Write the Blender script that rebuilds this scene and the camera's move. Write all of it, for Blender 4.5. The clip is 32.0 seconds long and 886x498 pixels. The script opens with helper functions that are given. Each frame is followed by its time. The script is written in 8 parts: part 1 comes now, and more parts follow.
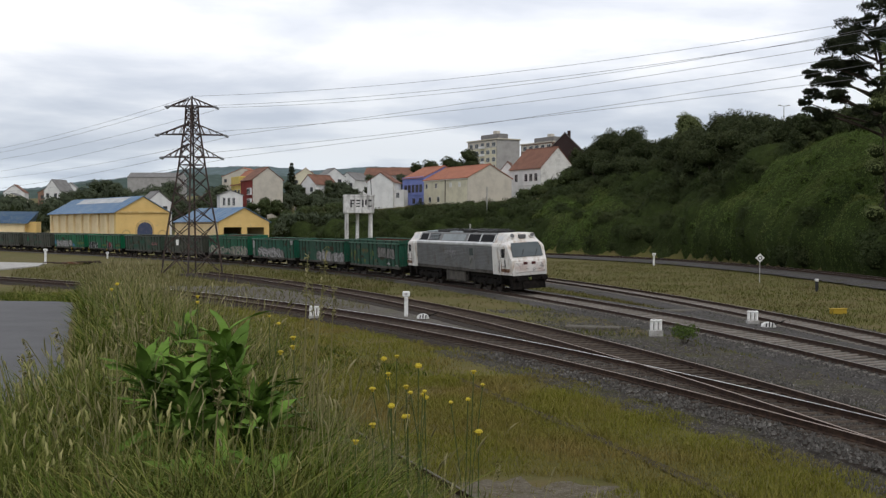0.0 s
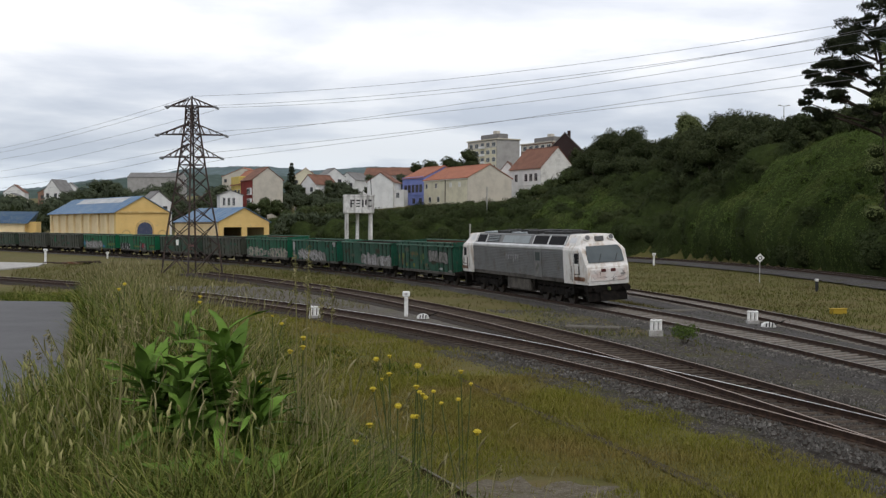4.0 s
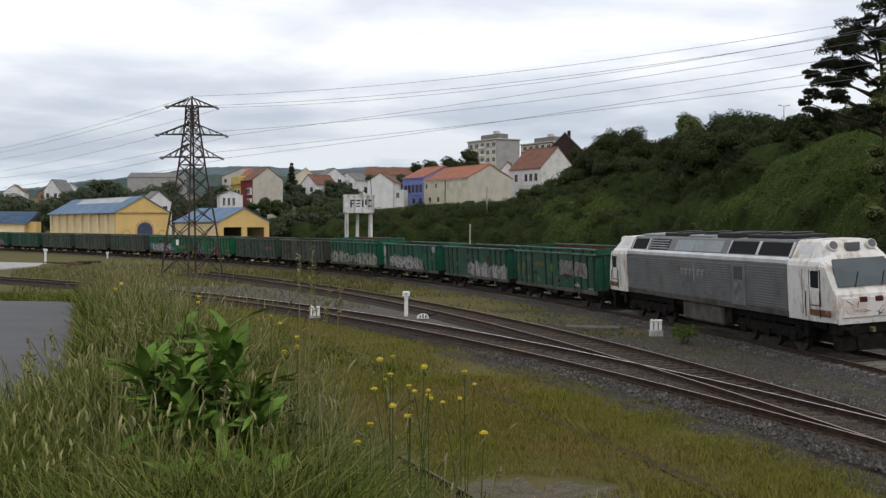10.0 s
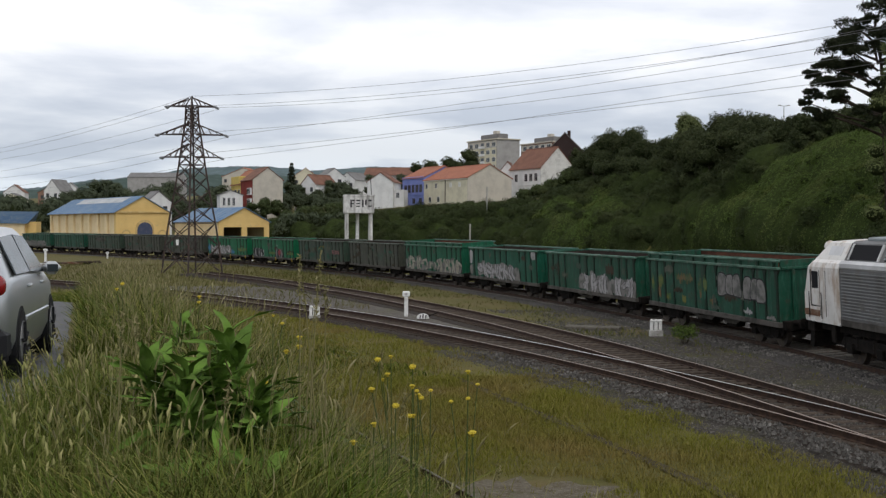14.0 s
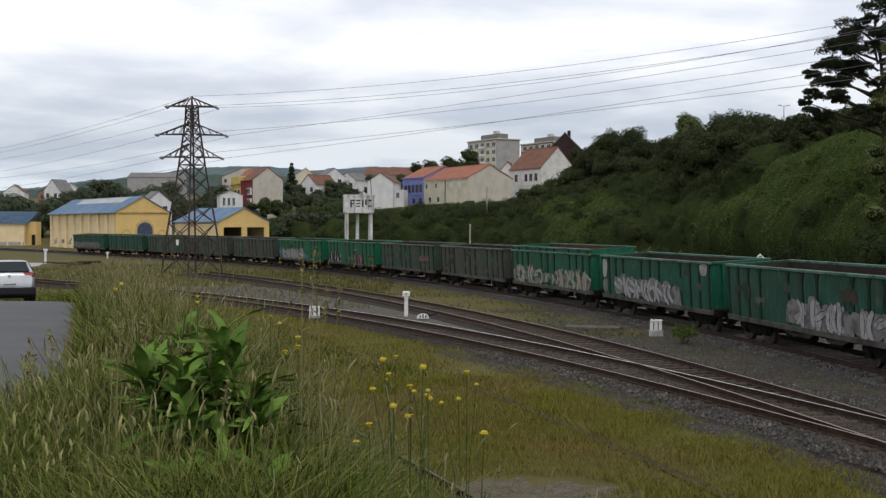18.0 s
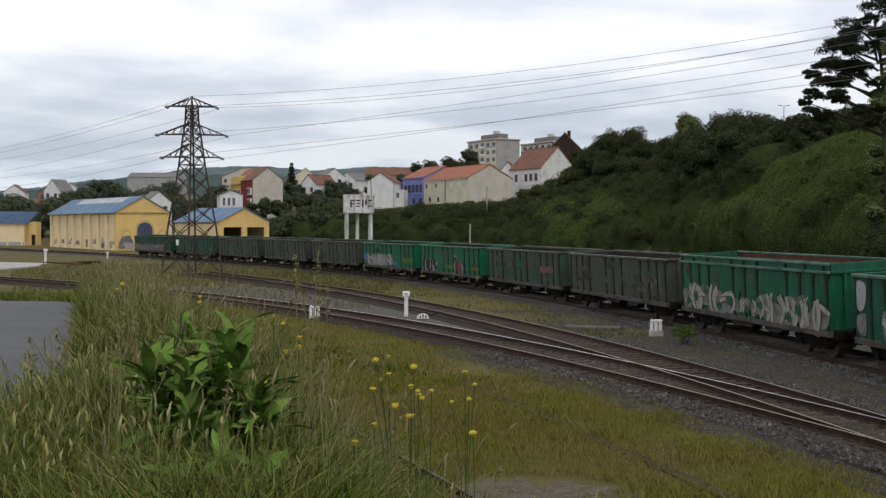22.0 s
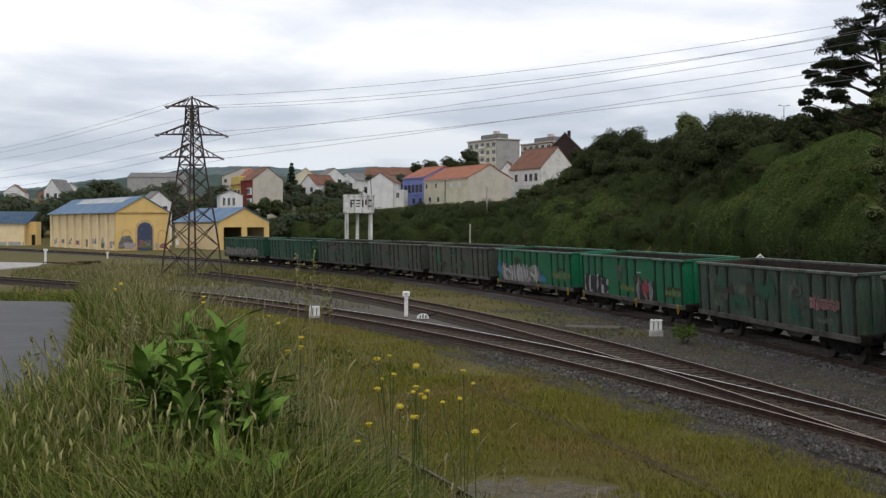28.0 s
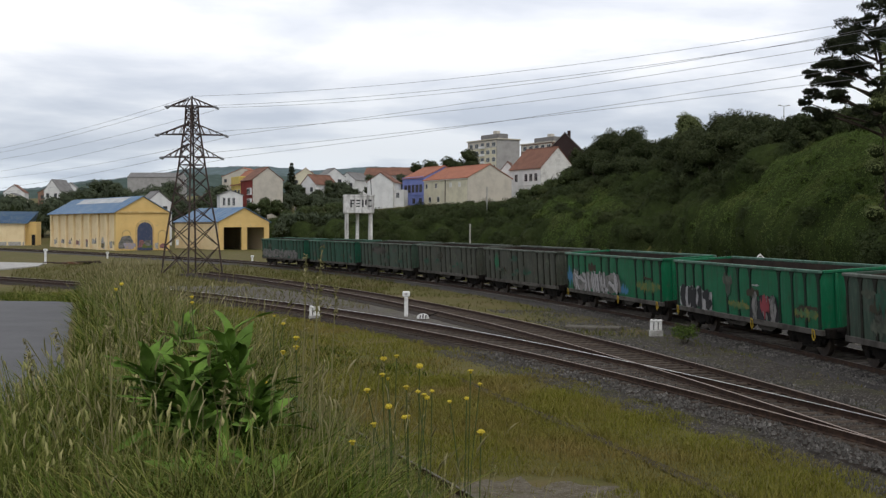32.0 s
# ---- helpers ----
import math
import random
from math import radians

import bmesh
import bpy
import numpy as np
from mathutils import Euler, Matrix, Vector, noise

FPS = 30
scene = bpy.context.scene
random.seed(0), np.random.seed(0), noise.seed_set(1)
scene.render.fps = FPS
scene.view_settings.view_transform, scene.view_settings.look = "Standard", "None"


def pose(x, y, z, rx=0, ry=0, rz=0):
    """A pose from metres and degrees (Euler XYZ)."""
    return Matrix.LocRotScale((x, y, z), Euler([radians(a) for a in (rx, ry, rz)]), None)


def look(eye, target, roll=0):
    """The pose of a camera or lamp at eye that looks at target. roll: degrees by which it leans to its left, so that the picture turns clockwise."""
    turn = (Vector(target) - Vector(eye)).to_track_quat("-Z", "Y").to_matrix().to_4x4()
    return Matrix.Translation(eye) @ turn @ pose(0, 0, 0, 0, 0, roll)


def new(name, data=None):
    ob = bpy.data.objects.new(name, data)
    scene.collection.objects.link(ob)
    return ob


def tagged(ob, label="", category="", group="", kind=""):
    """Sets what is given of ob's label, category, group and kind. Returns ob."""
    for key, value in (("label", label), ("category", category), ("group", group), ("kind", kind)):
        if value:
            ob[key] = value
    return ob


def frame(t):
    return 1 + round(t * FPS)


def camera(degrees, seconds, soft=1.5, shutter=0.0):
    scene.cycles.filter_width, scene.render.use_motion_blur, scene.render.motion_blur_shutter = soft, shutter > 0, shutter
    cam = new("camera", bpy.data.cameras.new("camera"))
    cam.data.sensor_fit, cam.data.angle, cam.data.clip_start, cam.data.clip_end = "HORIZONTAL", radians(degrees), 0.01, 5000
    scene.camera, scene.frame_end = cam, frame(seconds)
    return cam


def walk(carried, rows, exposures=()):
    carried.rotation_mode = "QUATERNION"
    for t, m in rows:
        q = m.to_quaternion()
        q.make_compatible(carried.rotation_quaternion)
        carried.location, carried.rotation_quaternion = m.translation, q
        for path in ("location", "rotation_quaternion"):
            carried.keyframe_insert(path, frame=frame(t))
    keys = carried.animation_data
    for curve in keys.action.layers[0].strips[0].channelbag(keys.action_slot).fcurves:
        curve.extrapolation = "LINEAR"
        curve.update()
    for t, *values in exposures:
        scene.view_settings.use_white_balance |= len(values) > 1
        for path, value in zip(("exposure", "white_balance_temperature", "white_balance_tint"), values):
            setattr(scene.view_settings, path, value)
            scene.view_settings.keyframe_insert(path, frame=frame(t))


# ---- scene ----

# camera: stands on the roadside bank, still for the whole clip
EYE = (0.0, 0.0, 4.394)
cam = camera(44.61, 32.0, soft=1.35)
AIM = look(EYE, (0.0, 10.0, 4.394 - 0.2026), 0.23)
walk(cam, [(0.0, AIM), (32.0, AIM)])
scene.view_settings.exposure = 0.05

# ---- light: a bright overcast sky, with a broad weak sun behind thin cloud
SUN_ELEV, SUN_AZ = radians(62), radians(168)      # azimuth from +Y towards +X
world = bpy.data.worlds.new("overcast_sky")
scene.world = world
world.use_nodes = True


def sky_nodes():
    nt = world.node_tree
    nt.nodes.clear()
    N, L = nt.nodes.new, nt.links.new
    out, bg = N("ShaderNodeOutputWorld"), N("ShaderNodeBackground")
    sky = N("ShaderNodeTexSky")
    sky.sky_type, sky.sun_disc = "NISHITA", False
    sky.sun_elevation, sky.sun_rotation = SUN_ELEV, SUN_AZ
    sky.air_density, sky.dust_density = 1.0, 2.0
    dim = N("ShaderNodeVectorMath"); dim.operation = "SCALE"; dim.inputs["Scale"].default_value = 0.11
    L(sky.outputs[0], dim.inputs[0])
    tc, sep = N("ShaderNodeTexCoord"), N("ShaderNodeSeparateXYZ")
    L(tc.outputs["Generated"], sep.inputs[0])
    # cloud base seen in perspective: x/(z+c), y/(z+c)
    add = N("ShaderNodeMath"); add.operation = "ADD"; add.inputs[1].default_value = 0.10
    L(sep.outputs[2], add.inputs[0])
    mx = N("ShaderNodeMath"); mx.operation = "MAXIMUM"; mx.inputs[1].default_value = 0.05
    L(add.outputs[0], mx.inputs[0])
    dx, dy = N("ShaderNodeMath"), N("ShaderNodeMath")
    for d, i in ((dx, 0), (dy, 1)):
        d.operation = "DIVIDE"
        L(sep.outputs[i], d.inputs[0]); L(mx.outputs[0], d.inputs[1])
    cmb = N("ShaderNodeCombineXYZ")
    L(dx.outputs[0], cmb.inputs[0]); L(dy.outputs[0], cmb.inputs[1])
    n1, n2 = N("ShaderNodeTexNoise"), N("ShaderNodeTexNoise")
    n1.inputs["Scale"].default_value, n1.inputs["Detail"].default_value, n1.inputs["Roughness"].default_value = 0.95, 6, 0.5
    n1.inputs["Distortion"].default_value = 0.25
    off = N("ShaderNodeVectorMath"); off.operation = "ADD"; off.inputs[1].default_value = (7.3, 4.2, 0.4)
    L(cmb.outputs[0], off.inputs[0]); L(off.outputs[0], n1.inputs[0])
    ramp = N("ShaderNodeValToRGB")
    e = ramp.color_ramp.elements
    e[0].position, e[0].color = 0.37, (0.68, 0.71, 0.77, 1)
    e[1].position, e[1].color = 0.57, (1.05, 1.04, 1.03, 1)
    m = e.new(0.47); m.color = (0.84, 0.855, 0.89, 1)
    L(n1.outputs[0], ramp.inputs[0])
    # height: greyer and bluer towards the horizon, blown white above
    hr = N("ShaderNodeValToRGB")
    h = hr.color_ramp.elements
    h[0].position, h[0].color = 0.0, (0.76, 0.86, 0.97, 1)
    h[1].position, h[1].color = 1.0, (0.80, 0.81, 0.84, 1)
    k = h.new(0.07); k.color = (0.76, 0.805, 0.87, 1)
    k = h.new(0.13); k.color = (0.89, 0.92, 0.98, 1)
    k = h.new(0.18); k.color = (1.22, 1.22, 1.24, 1)
    k = h.new(0.40); k.color = (1.10, 1.10, 1.12, 1)
    L(sep.outputs[2], hr.inputs[0])
    mul = N("ShaderNodeMix"); mul.data_type, mul.blend_type = "RGBA", "MULTIPLY"
    mul.inputs[0].default_value = 1.0
    L(ramp.outputs[0], mul.inputs[6]); L(hr.outputs[0], mul.inputs[7])
    mix = N("ShaderNodeMix"); mix.data_type = "RGBA"
    mix.inputs[0].default_value = 0.88
    L(dim.outputs[0], mix.inputs[6]); L(mul.outputs[2], mix.inputs[7])
    L(mix.outputs[2], bg.inputs[0])
    bg.inputs[1].default_value = 1.0
    L(bg.outputs[0], out.inputs[0])


sky_nodes()
sun_data = bpy.data.lights.new("sun", "SUN")
sun_data.energy, sun_data.angle, sun_data.color = 0.85, radians(20), (1.0, 0.96, 0.9)
sun = new("sun", sun_data)
sun.matrix_world = look((0, 0, 60), (0 - math.sin(SUN_AZ) * math.cos(SUN_ELEV), 0 - math.cos(SUN_AZ) * math.cos(SUN_ELEV), 60 - math.sin(SUN_ELEV)))

# ---- materials
def material(name, base, rough=0.8, metal=0.0, var=(), bump=0.0, bump_scale=20.0, space="Object", spec=0.14, island=0.0, obj_rand=0.0):
    """A principled material. var: layers (colour, noise scale, low, high, strength[, stretch xyz]) laid over the base."""
    mat = bpy.data.materials.new(name)
    mat.use_nodes = True
    nt = mat.node_tree
    N, L = nt.nodes.new, nt.links.new
    b = nt.nodes["Principled BSDF"]
    b.inputs["Roughness"].default_value, b.inputs["Metallic"].default_value = rough, metal
    b.inputs["Specular IOR Level"].default_value = spec
    tc = N("ShaderNodeTexCoord")
    rgb = N("ShaderNodeRGB"); rgb.outputs[0].default_value = (*base, 1)
    last = rgb.outputs[0]
    for layer in var:
        col, scale, lo, hi, amount = layer[:5]
        src = tc.outputs[space]
        if len(layer) > 5:
            mp = N("ShaderNodeMapping"); mp.inputs["Scale"].default_value = layer[5]
            L(src, mp.inputs[0]); src = mp.outputs[0]
        nz = N("ShaderNodeTexNoise")
        nz.inputs["Scale"].default_value, nz.inputs["Detail"].default_value, nz.inputs["Roughness"].default_value = scale, 6, 0.6
        L(src, nz.inputs[0])
        mr = N("ShaderNodeMapRange")
        mr.inputs[1].default_value, mr.inputs[2].default_value, mr.inputs[4].default_value = lo, hi, amount
        L(nz.outputs[0], mr.inputs[0])
        mx = N("ShaderNodeMix"); mx.data_type = "RGBA"
        mx.inputs[7].default_value = (*col, 1)
        L(mr.outputs[0], mx.inputs[0]); L(last, mx.inputs[6])
        last = mx.outputs[2]
    rnd = None
    if island:
        g = N("ShaderNodeNewGeometry"); rnd, amt = g.outputs["Random Per Island"], island
    elif obj_rand:
        g = N("ShaderNodeObjectInfo"); rnd, amt = g.outputs["Random"], obj_rand
    if rnd is not None:
        hs = N("ShaderNodeHueSaturation")
        mr = N("ShaderNodeMapRange"); mr.inputs[3].default_value, mr.inputs[4].default_value = 1 - amt, 1 + amt
        L(rnd, mr.inputs[0]); L(mr.outputs[0], hs.inputs["Value"]); L(last, hs.inputs["Color"])
        last = hs.outputs[0]
    L(last, b.inputs["Base Color"])
    if bump:
        nz = N("ShaderNodeTexNoise")
        nz.inputs["Scale"].default_value, nz.inputs["Detail"].default_value = bump_scale, 5
        L(tc.outputs[space], nz.inputs[0])
        bp = N("ShaderNodeBump"); bp.inputs["Strength"].default_value = bump; bp.inputs["Distance"].default_value = 0.05
        L(nz.outputs[0], bp.inputs["Height"]); L(bp.outputs[0], b.inputs["Normal"])
    return mat


M = {}
M["rail"] = material("worn_rail_steel", (0.038, 0.024, 0.018), 0.7, 0.0, (((0.075, 0.045, 0.03), 6, 0.45, 0.6, 0.7),))
M["rail_top"] = material("polished_rail_head", (0.31, 0.265, 0.235), 0.4, 0.7, (((0.20, 0.14, 0.10), 3, 0.5, 0.62, 0.6),))
M["rail_bright"] = material("bright_worn_rail_head", (0.80, 0.78, 0.76), 0.3, 0.8, (((0.5, 0.45, 0.42), 3, 0.5, 0.62, 0.5),))
M["sleeper"] = material("concrete_sleeper", (0.185, 0.172, 0.152), 0.9, var=(((0.14, 0.11, 0.09), 5, 0.4, 0.65, 0.7),), bump=0.3, obj_rand=0.15)
M["old_sleeper"] = material("oily_timber_sleeper", (0.050, 0.038, 0.029), 0.9, var=(((0.095, 0.076, 0.06), 4, 0.45, 0.65, 0.7),), bump=0.4, obj_rand=0.2)
M["ballast"] = material("grey_ballast", (0.066, 0.061, 0.058), 0.95, var=(((0.17, 0.165, 0.16), 18, 0.5, 0.66, 0.8), ((0.030, 0.026, 0.024), 9, 0.5, 0.65, 0.75), ((0.055, 0.06, 0.022), 0.5, 0.52, 0.68, 0.6)), bump=1.0, bump_scale=24, island=0.0)
M["old_ballast"] = material("oily_brown_ballast", (0.038, 0.030, 0.024), 0.95, var=(((0.074, 0.062, 0.051), 22, 0.54, 0.68, 0.8), ((0.026, 0.021, 0.017), 6, 0.45, 0.62, 0.7)), bump=1.0, bump_scale=24)
M["rail_dull"] = material("rusty_rail_head", (0.30, 0.24, 0.20), 0.5, 0.3, (((0.26, 0.19, 0.15), 3, 0.45, 0.62, 0.6),))
M["stones"] = material("ballast_stones", (0.085, 0.080, 0.073), 0.95, var=(((0.17, 0.163, 0.15), 3, 0.56, 0.64, 0.9),), island=0.5)
M["asphalt"] = material("worn_asphalt", (0.105, 0.105, 0.11), 0.85, var=(((0.14, 0.14, 0.143), 0.8, 0.4, 0.65, 0.7), ((0.10, 0.10, 0.10), 30, 0.4, 0.6, 0.5)), bump=0.3, bump_scale=60)
M["concrete"] = material("weathered_concrete", (0.40, 0.39, 0.37), 0.9, var=(((0.22, 0.21, 0.19), 2.5, 0.45, 0.65, 0.8), ((0.55, 0.54, 0.52), 9, 0.5, 0.65, 0.5)), bump=0.3)
M["white"] = material("weathered_white_paint", (0.74, 0.74, 0.72), 0.7, var=(((0.45, 0.43, 0.40), 6, 0.5, 0.68, 0.7),))
M["black"] = material("black_paint", (0.03, 0.03, 0.03), 0.6)
M["iron"] = material("dark_underframe_iron", (0.010, 0.009, 0.008), 0.85, 0.0, (((0.024, 0.019, 0.016), 4, 0.45, 0.65, 0.7),), spec=0.08)
M["ochre"] = material("yellow_ochre_render", (0.74, 0.52, 0.21), 0.9, var=(((0.62, 0.42, 0.16), 0.35, 0.4, 0.65, 0.6), ((0.45, 0.36, 0.22), 1.2, 0.58, 0.75, 0.7)), bump=0.15)
M["cream"] = material("pale_cream_render", (0.82, 0.67, 0.42), 0.9, var=(((0.70, 0.54, 0.30), 0.5, 0.45, 0.65, 0.6),), bump=0.1)
M["blue_roof"] = material("blue_corrugated_sheet", (0.105, 0.185, 0.30), 0.6, 0.1, (((0.17, 0.25, 0.34), 0.35, 0.4, 0.65, 0.8), ((0.24, 0.28, 0.32), 1.4, 0.52, 0.68, 0.6, (1, 0.3, 1))))
M["sky_sheet"] = material("pale_translucent_sheet", (0.46, 0.47, 0.47), 0.7, var=(((0.33, 0.34, 0.34), 0.5, 0.42, 0.62, 0.7),))
M["dark"] = material("dark_opening", (0.018, 0.018, 0.02), 0.9)
M["steel"] = material("dark_lattice_steel", (0.055, 0.045, 0.042), 0.75, 0.2, (((0.11, 0.07, 0.055), 1.5, 0.45, 0.62, 0.6),))
M["wire"] = material("grey_conductor", (0.20, 0.20, 0.21), 0.6, 0.2)
M["glass_ins"] = material("insulator_glass", (0.25, 0.26, 0.27), 0.3)


# ---- mesh helpers
def part(name, bm, mat, parent=None, label="", m=None, smooth=False):
    """Link a bmesh as one mesh object, under a thing or part if given."""
    me = bpy.data.meshes.new(name)
    bm.to_mesh(me)
    bm.free()
    return mesh_part(name, me, mat, parent, label, m, smooth)


def mesh_part(name, me, mat, parent=None, label="", m=None, smooth=False):
    if mat is not None and not me.materials:
        for one in (mat if isinstance(mat, (list, tuple)) else (mat,)):
            me.materials.append(one)
    if smooth:
        me.polygons.foreach_set("use_smooth", [True] * len(me.polygons))
    ob = new(name, me)
    if parent is not None:
        ob.parent = parent
    if m is not None:
        ob.matrix_basis = m
    if label:
        tagged(ob, label)
    return ob


def thing(name, m, label, category, group="", kind=""):
    ob = new(name)
    ob.empty_display_size = 0.2
    ob.matrix_basis = m
    return tagged(ob, label, category, group, kind)


def box(bm, x0, x1, y0, y1, z0, z1, bevel=0.0, mat=0, m=None):
    r = bmesh.ops.create_cube(bm, size=1.0)
    vs = r["verts"]
    for v in vs:
        v.co = Vector(((x0 + x1) / 2 + v.co.x * (x1 - x0), (y0 + y1) / 2 + v.co.y * (y1 - y0), (z0 + z1) / 2 + v.co.z * (z1 - z0)))
    if bevel:
        es = {e for v in vs for e in v.link_edges}
        out = bmesh.ops.bevel(bm, geom=list(es), offset=bevel, segments=1, affect="EDGES", profile=0.5)
        vs = list({v for f in out["faces"] for v in f.verts} | {v for v in vs if v.is_valid})
    if m is not None:
        for v in vs:
            v.co = m @ v.co
    if mat:
        for f in {f for v in vs for f in v.link_faces}:
            f.material_index = mat
    return vs


def boxed(*args, **kw):
    bm = bmesh.new()
    box(bm, *args, **kw)
    return bm


def tube(bm, a, b, r0, r1=None, seg=8, caps=True):
    """A round bar from a to b."""
    a, b = Vector(a), Vector(b)
    d = b - a
    q = d.to_track_quat("Z", "Y").to_matrix().to_4x4()
    bmesh.ops.create_cone(bm, cap_ends=caps, segments=seg, radius1=r0, radius2=r0 if r1 is None else r1, depth=d.length,
                          matrix=Matrix.Translation((a + b) / 2) @ q)


def bar(bm, a, b, w, h=None):
    """A square bar from a to b."""
    a, b = Vector(a), Vector(b)
    d = b - a
    if d.length < 1e-5:
        return
    m = Matrix.Translation((a + b) / 2) @ d.to_track_quat("Z", "Y").to_matrix().to_4x4()
    box(bm, -w / 2, w / 2, -(h or w) / 2, (h or w) / 2, -d.length / 2, d.length / 2, m=m)


def prism(bm, pts, y0, y1, mat=0):
    """An outline in x, z drawn out from y0 to y1."""
    a = [bm.verts.new((x, y0, z)) for x, z in pts]
    b = [bm.verts.new((x, y1, z)) for x, z in pts]
    n = len(pts)
    fs = [bm.faces.new(a), bm.faces.new(b[::-1])]
    for i in range(n):
        fs.append(bm.faces.new((a[i], b[i], b[(i + 1) % n], a[(i + 1) % n])))
    for f in fs:
        f.material_index = mat
    bmesh.ops.recalc_face_normals(bm, faces=fs)
    return fs


def raw(name, verts, faces, mat, parent=None, label="", smooth=False):
    me = bpy.data.meshes.new(name)
    me.from_pydata(verts, [], faces)
    me.update()
    return mesh_part(name, me, mat, parent, label, None, smooth)


def quads(name, V, mat, n=4, smooth=False):
    """A mesh of separate n-gons from an array (count, n, 3)."""
    V = np.asarray(V, dtype=np.float32)
    k = len(V)
    me = bpy.data.meshes.new(name)
    me.vertices.add(k * n)
    me.vertices.foreach_set("co", V.reshape(-1))
    me.loops.add(k * n)
    me.loops.foreach_set("vertex_index", np.arange(k * n, dtype=np.int32))
    me.polygons.add(k)
    me.polygons.foreach_set("loop_start", np.arange(0, k * n, n, dtype=np.int32))
    me.update(calc_edges=True)
    return mesh_part(name, me, mat, None, "", None, smooth)


def smoothstep(a, b, x):
    t = np.clip((np.asarray(x, float) - a) / (b - a), 0, 1)
    return t * t * (3 - 2 * t)


# ---- the lie of the land
def table(x, xs, ys):
    return np.interp(x, xs, ys)


FOOT_U = (-0.8, -0.45, -0.25, -0.15, -0.08, 0.0, 0.08, 0.114, 0.22, 0.324, 0.41, 0.6, 1.0, 2.0)
FOOT_Y = (300, 275, 262, 242, 208, 197, 187, 178, 160, 118, 96, 62, 42, 25)
CREST = (2, 3, 5, 7, 8.2, 9.2, 10.2, 13.0, 16, 16.4, 15.6, 14, 12, 10)
RUN = (60, 60, 50, 45, 42, 42, 40, 38, 36, 32, 30, 28, 26, 24)


def road_z(y):
    y = np.asarray(y, float)
    return np.interp(y, (-40, 8, 12.9, 27.3, 30.2, 45, 62, 70), (3.1, 2.93, 2.86, 2.45, 2.27, 1.16, -0.15, -0.36))


def bank_edge(y):
    """x of the line along which the roadside bank begins."""
    y = np.asarray(y, float)
    return -0.2 - 0.335 * y - 0.0028 * np.clip(y - 25, 0, 60) ** 2


def road_edge(y):
    """x of the road's near kerbless edge."""
    y = np.asarray(y, float)
    return bank_edge(y) - 0.55 * (1 - smoothstep(6.0, 9.5, y))


def verge(x, y):
    """Metres from the road's edge, towards the tracks."""
    return (np.asarray(x, float) - bank_edge(y)) * 0.948


def ground_z(x, y):
    """Height of the natural ground; rail tops are at 0."""
    x, y = np.asarray(x, float), np.asarray(y, float)
    dd = verge(x, y)
    rz = road_z(y)
    z = -0.36 + (rz + 0.36) * (1 - smoothstep(0.9, 5.9, dd))
    lane = (x - road_edge(y)) * 0.948
    z = z - 0.42 * smoothstep(0.15, -0.7, lane) * smoothstep(-7.4, -6.4, lane) * (y < 66)
    yy = np.maximum(y, 1e-3)
    u = np.where(y > 5, x / yy, 2.0)
    past = y - table(u, FOOT_U, FOOT_Y)
    crest, run = table(u, FOOT_U, CREST), table(u, FOOT_U, RUN)
    hill = crest * (0.40 * smoothstep(-2, 7, past) + 0.60 * smoothstep(5, run, past)) + 0.047 * np.clip(past - run, 0, 420)
    # ridges and hollows slant up the bank
    ridge = np.sin(0.30 * (x - 0.85 * y) + 1.5 * np.sin(0.16 * x + 0.05 * y)) + 0.4 * np.sin(0.60 * x - 0.22 * y + 1.0)
    hill = hill + 0.65 * ridge * smoothstep(1, 8, past) * (1 - smoothstep(run - 8, run + 2, past)) * smoothstep(0.03, 0.14, u)
    hill = hill * np.where(y > 5, 1, 0)
    return z + hill


M["soil"] = material("rough_grass_ground", (0.100, 0.090, 0.028), 0.95, var=(((0.125, 0.092, 0.044), 0.30, 0.44, 0.62, 0.8), ((0.078, 0.080, 0.021), 1.3, 0.45, 0.65, 0.7), ((0.140, 0.120, 0.064), 5, 0.6, 0.75, 0.5)), bump=0.6, bump_scale=14)


def ground_sheet():
    rs = [0.0]
    r = 0.8
    while r < 4600:
        rs.append(r)
        r *= 1.028
    fine = list(np.linspace(-32, 32, 150))
    az = list(np.linspace(-180, -34, 30)) + fine + list(np.linspace(34, 180, 30))
    az = np.radians(np.array(az[:-1]))
    R, A = np.meshgrid(np.array(rs[1:]), az, indexing="ij")
    X, Y = R * np.sin(A), R * np.cos(A)
    Z = ground_z(X, Y)
    bump = np.array([noise.noise((a * 0.35, b * 0.35, 0)) for a, b in zip(X.ravel(), Y.ravel())]).reshape(X.shape)
    Z = Z + 0.06 * bump * (R < 200)
    nr, na = X.shape
    verts = [(0, 0, float(ground_z(0.0, 0.0)))] + list(zip(X.ravel().tolist(), Y.ravel().tolist(), Z.ravel().tolist()))
    faces = [(0, 1 + (j + 1) % na, 1 + j) for j in range(na)]
    for i in range(nr - 1):
        for j in range(na):
            k = (j + 1) % na
            faces.append((1 + i * na + j, 1 + i * na + k, 1 + (i + 1) * na + k, 1 + (i + 1) * na + j))
    ob = raw("ground", verts, faces, M["soil"], smooth=True)
    tagged(ob, "rough grassy ground falling from a roadside bank to the rail yard", "ground", kind="structure")


ground_sheet()

# ---- tracks
TRACK = dict(x=12.5886, y=46.6565, a=-1.36581, k=(-0.0044841, -8.141e-06, -3.22e-08), cant=0.058)


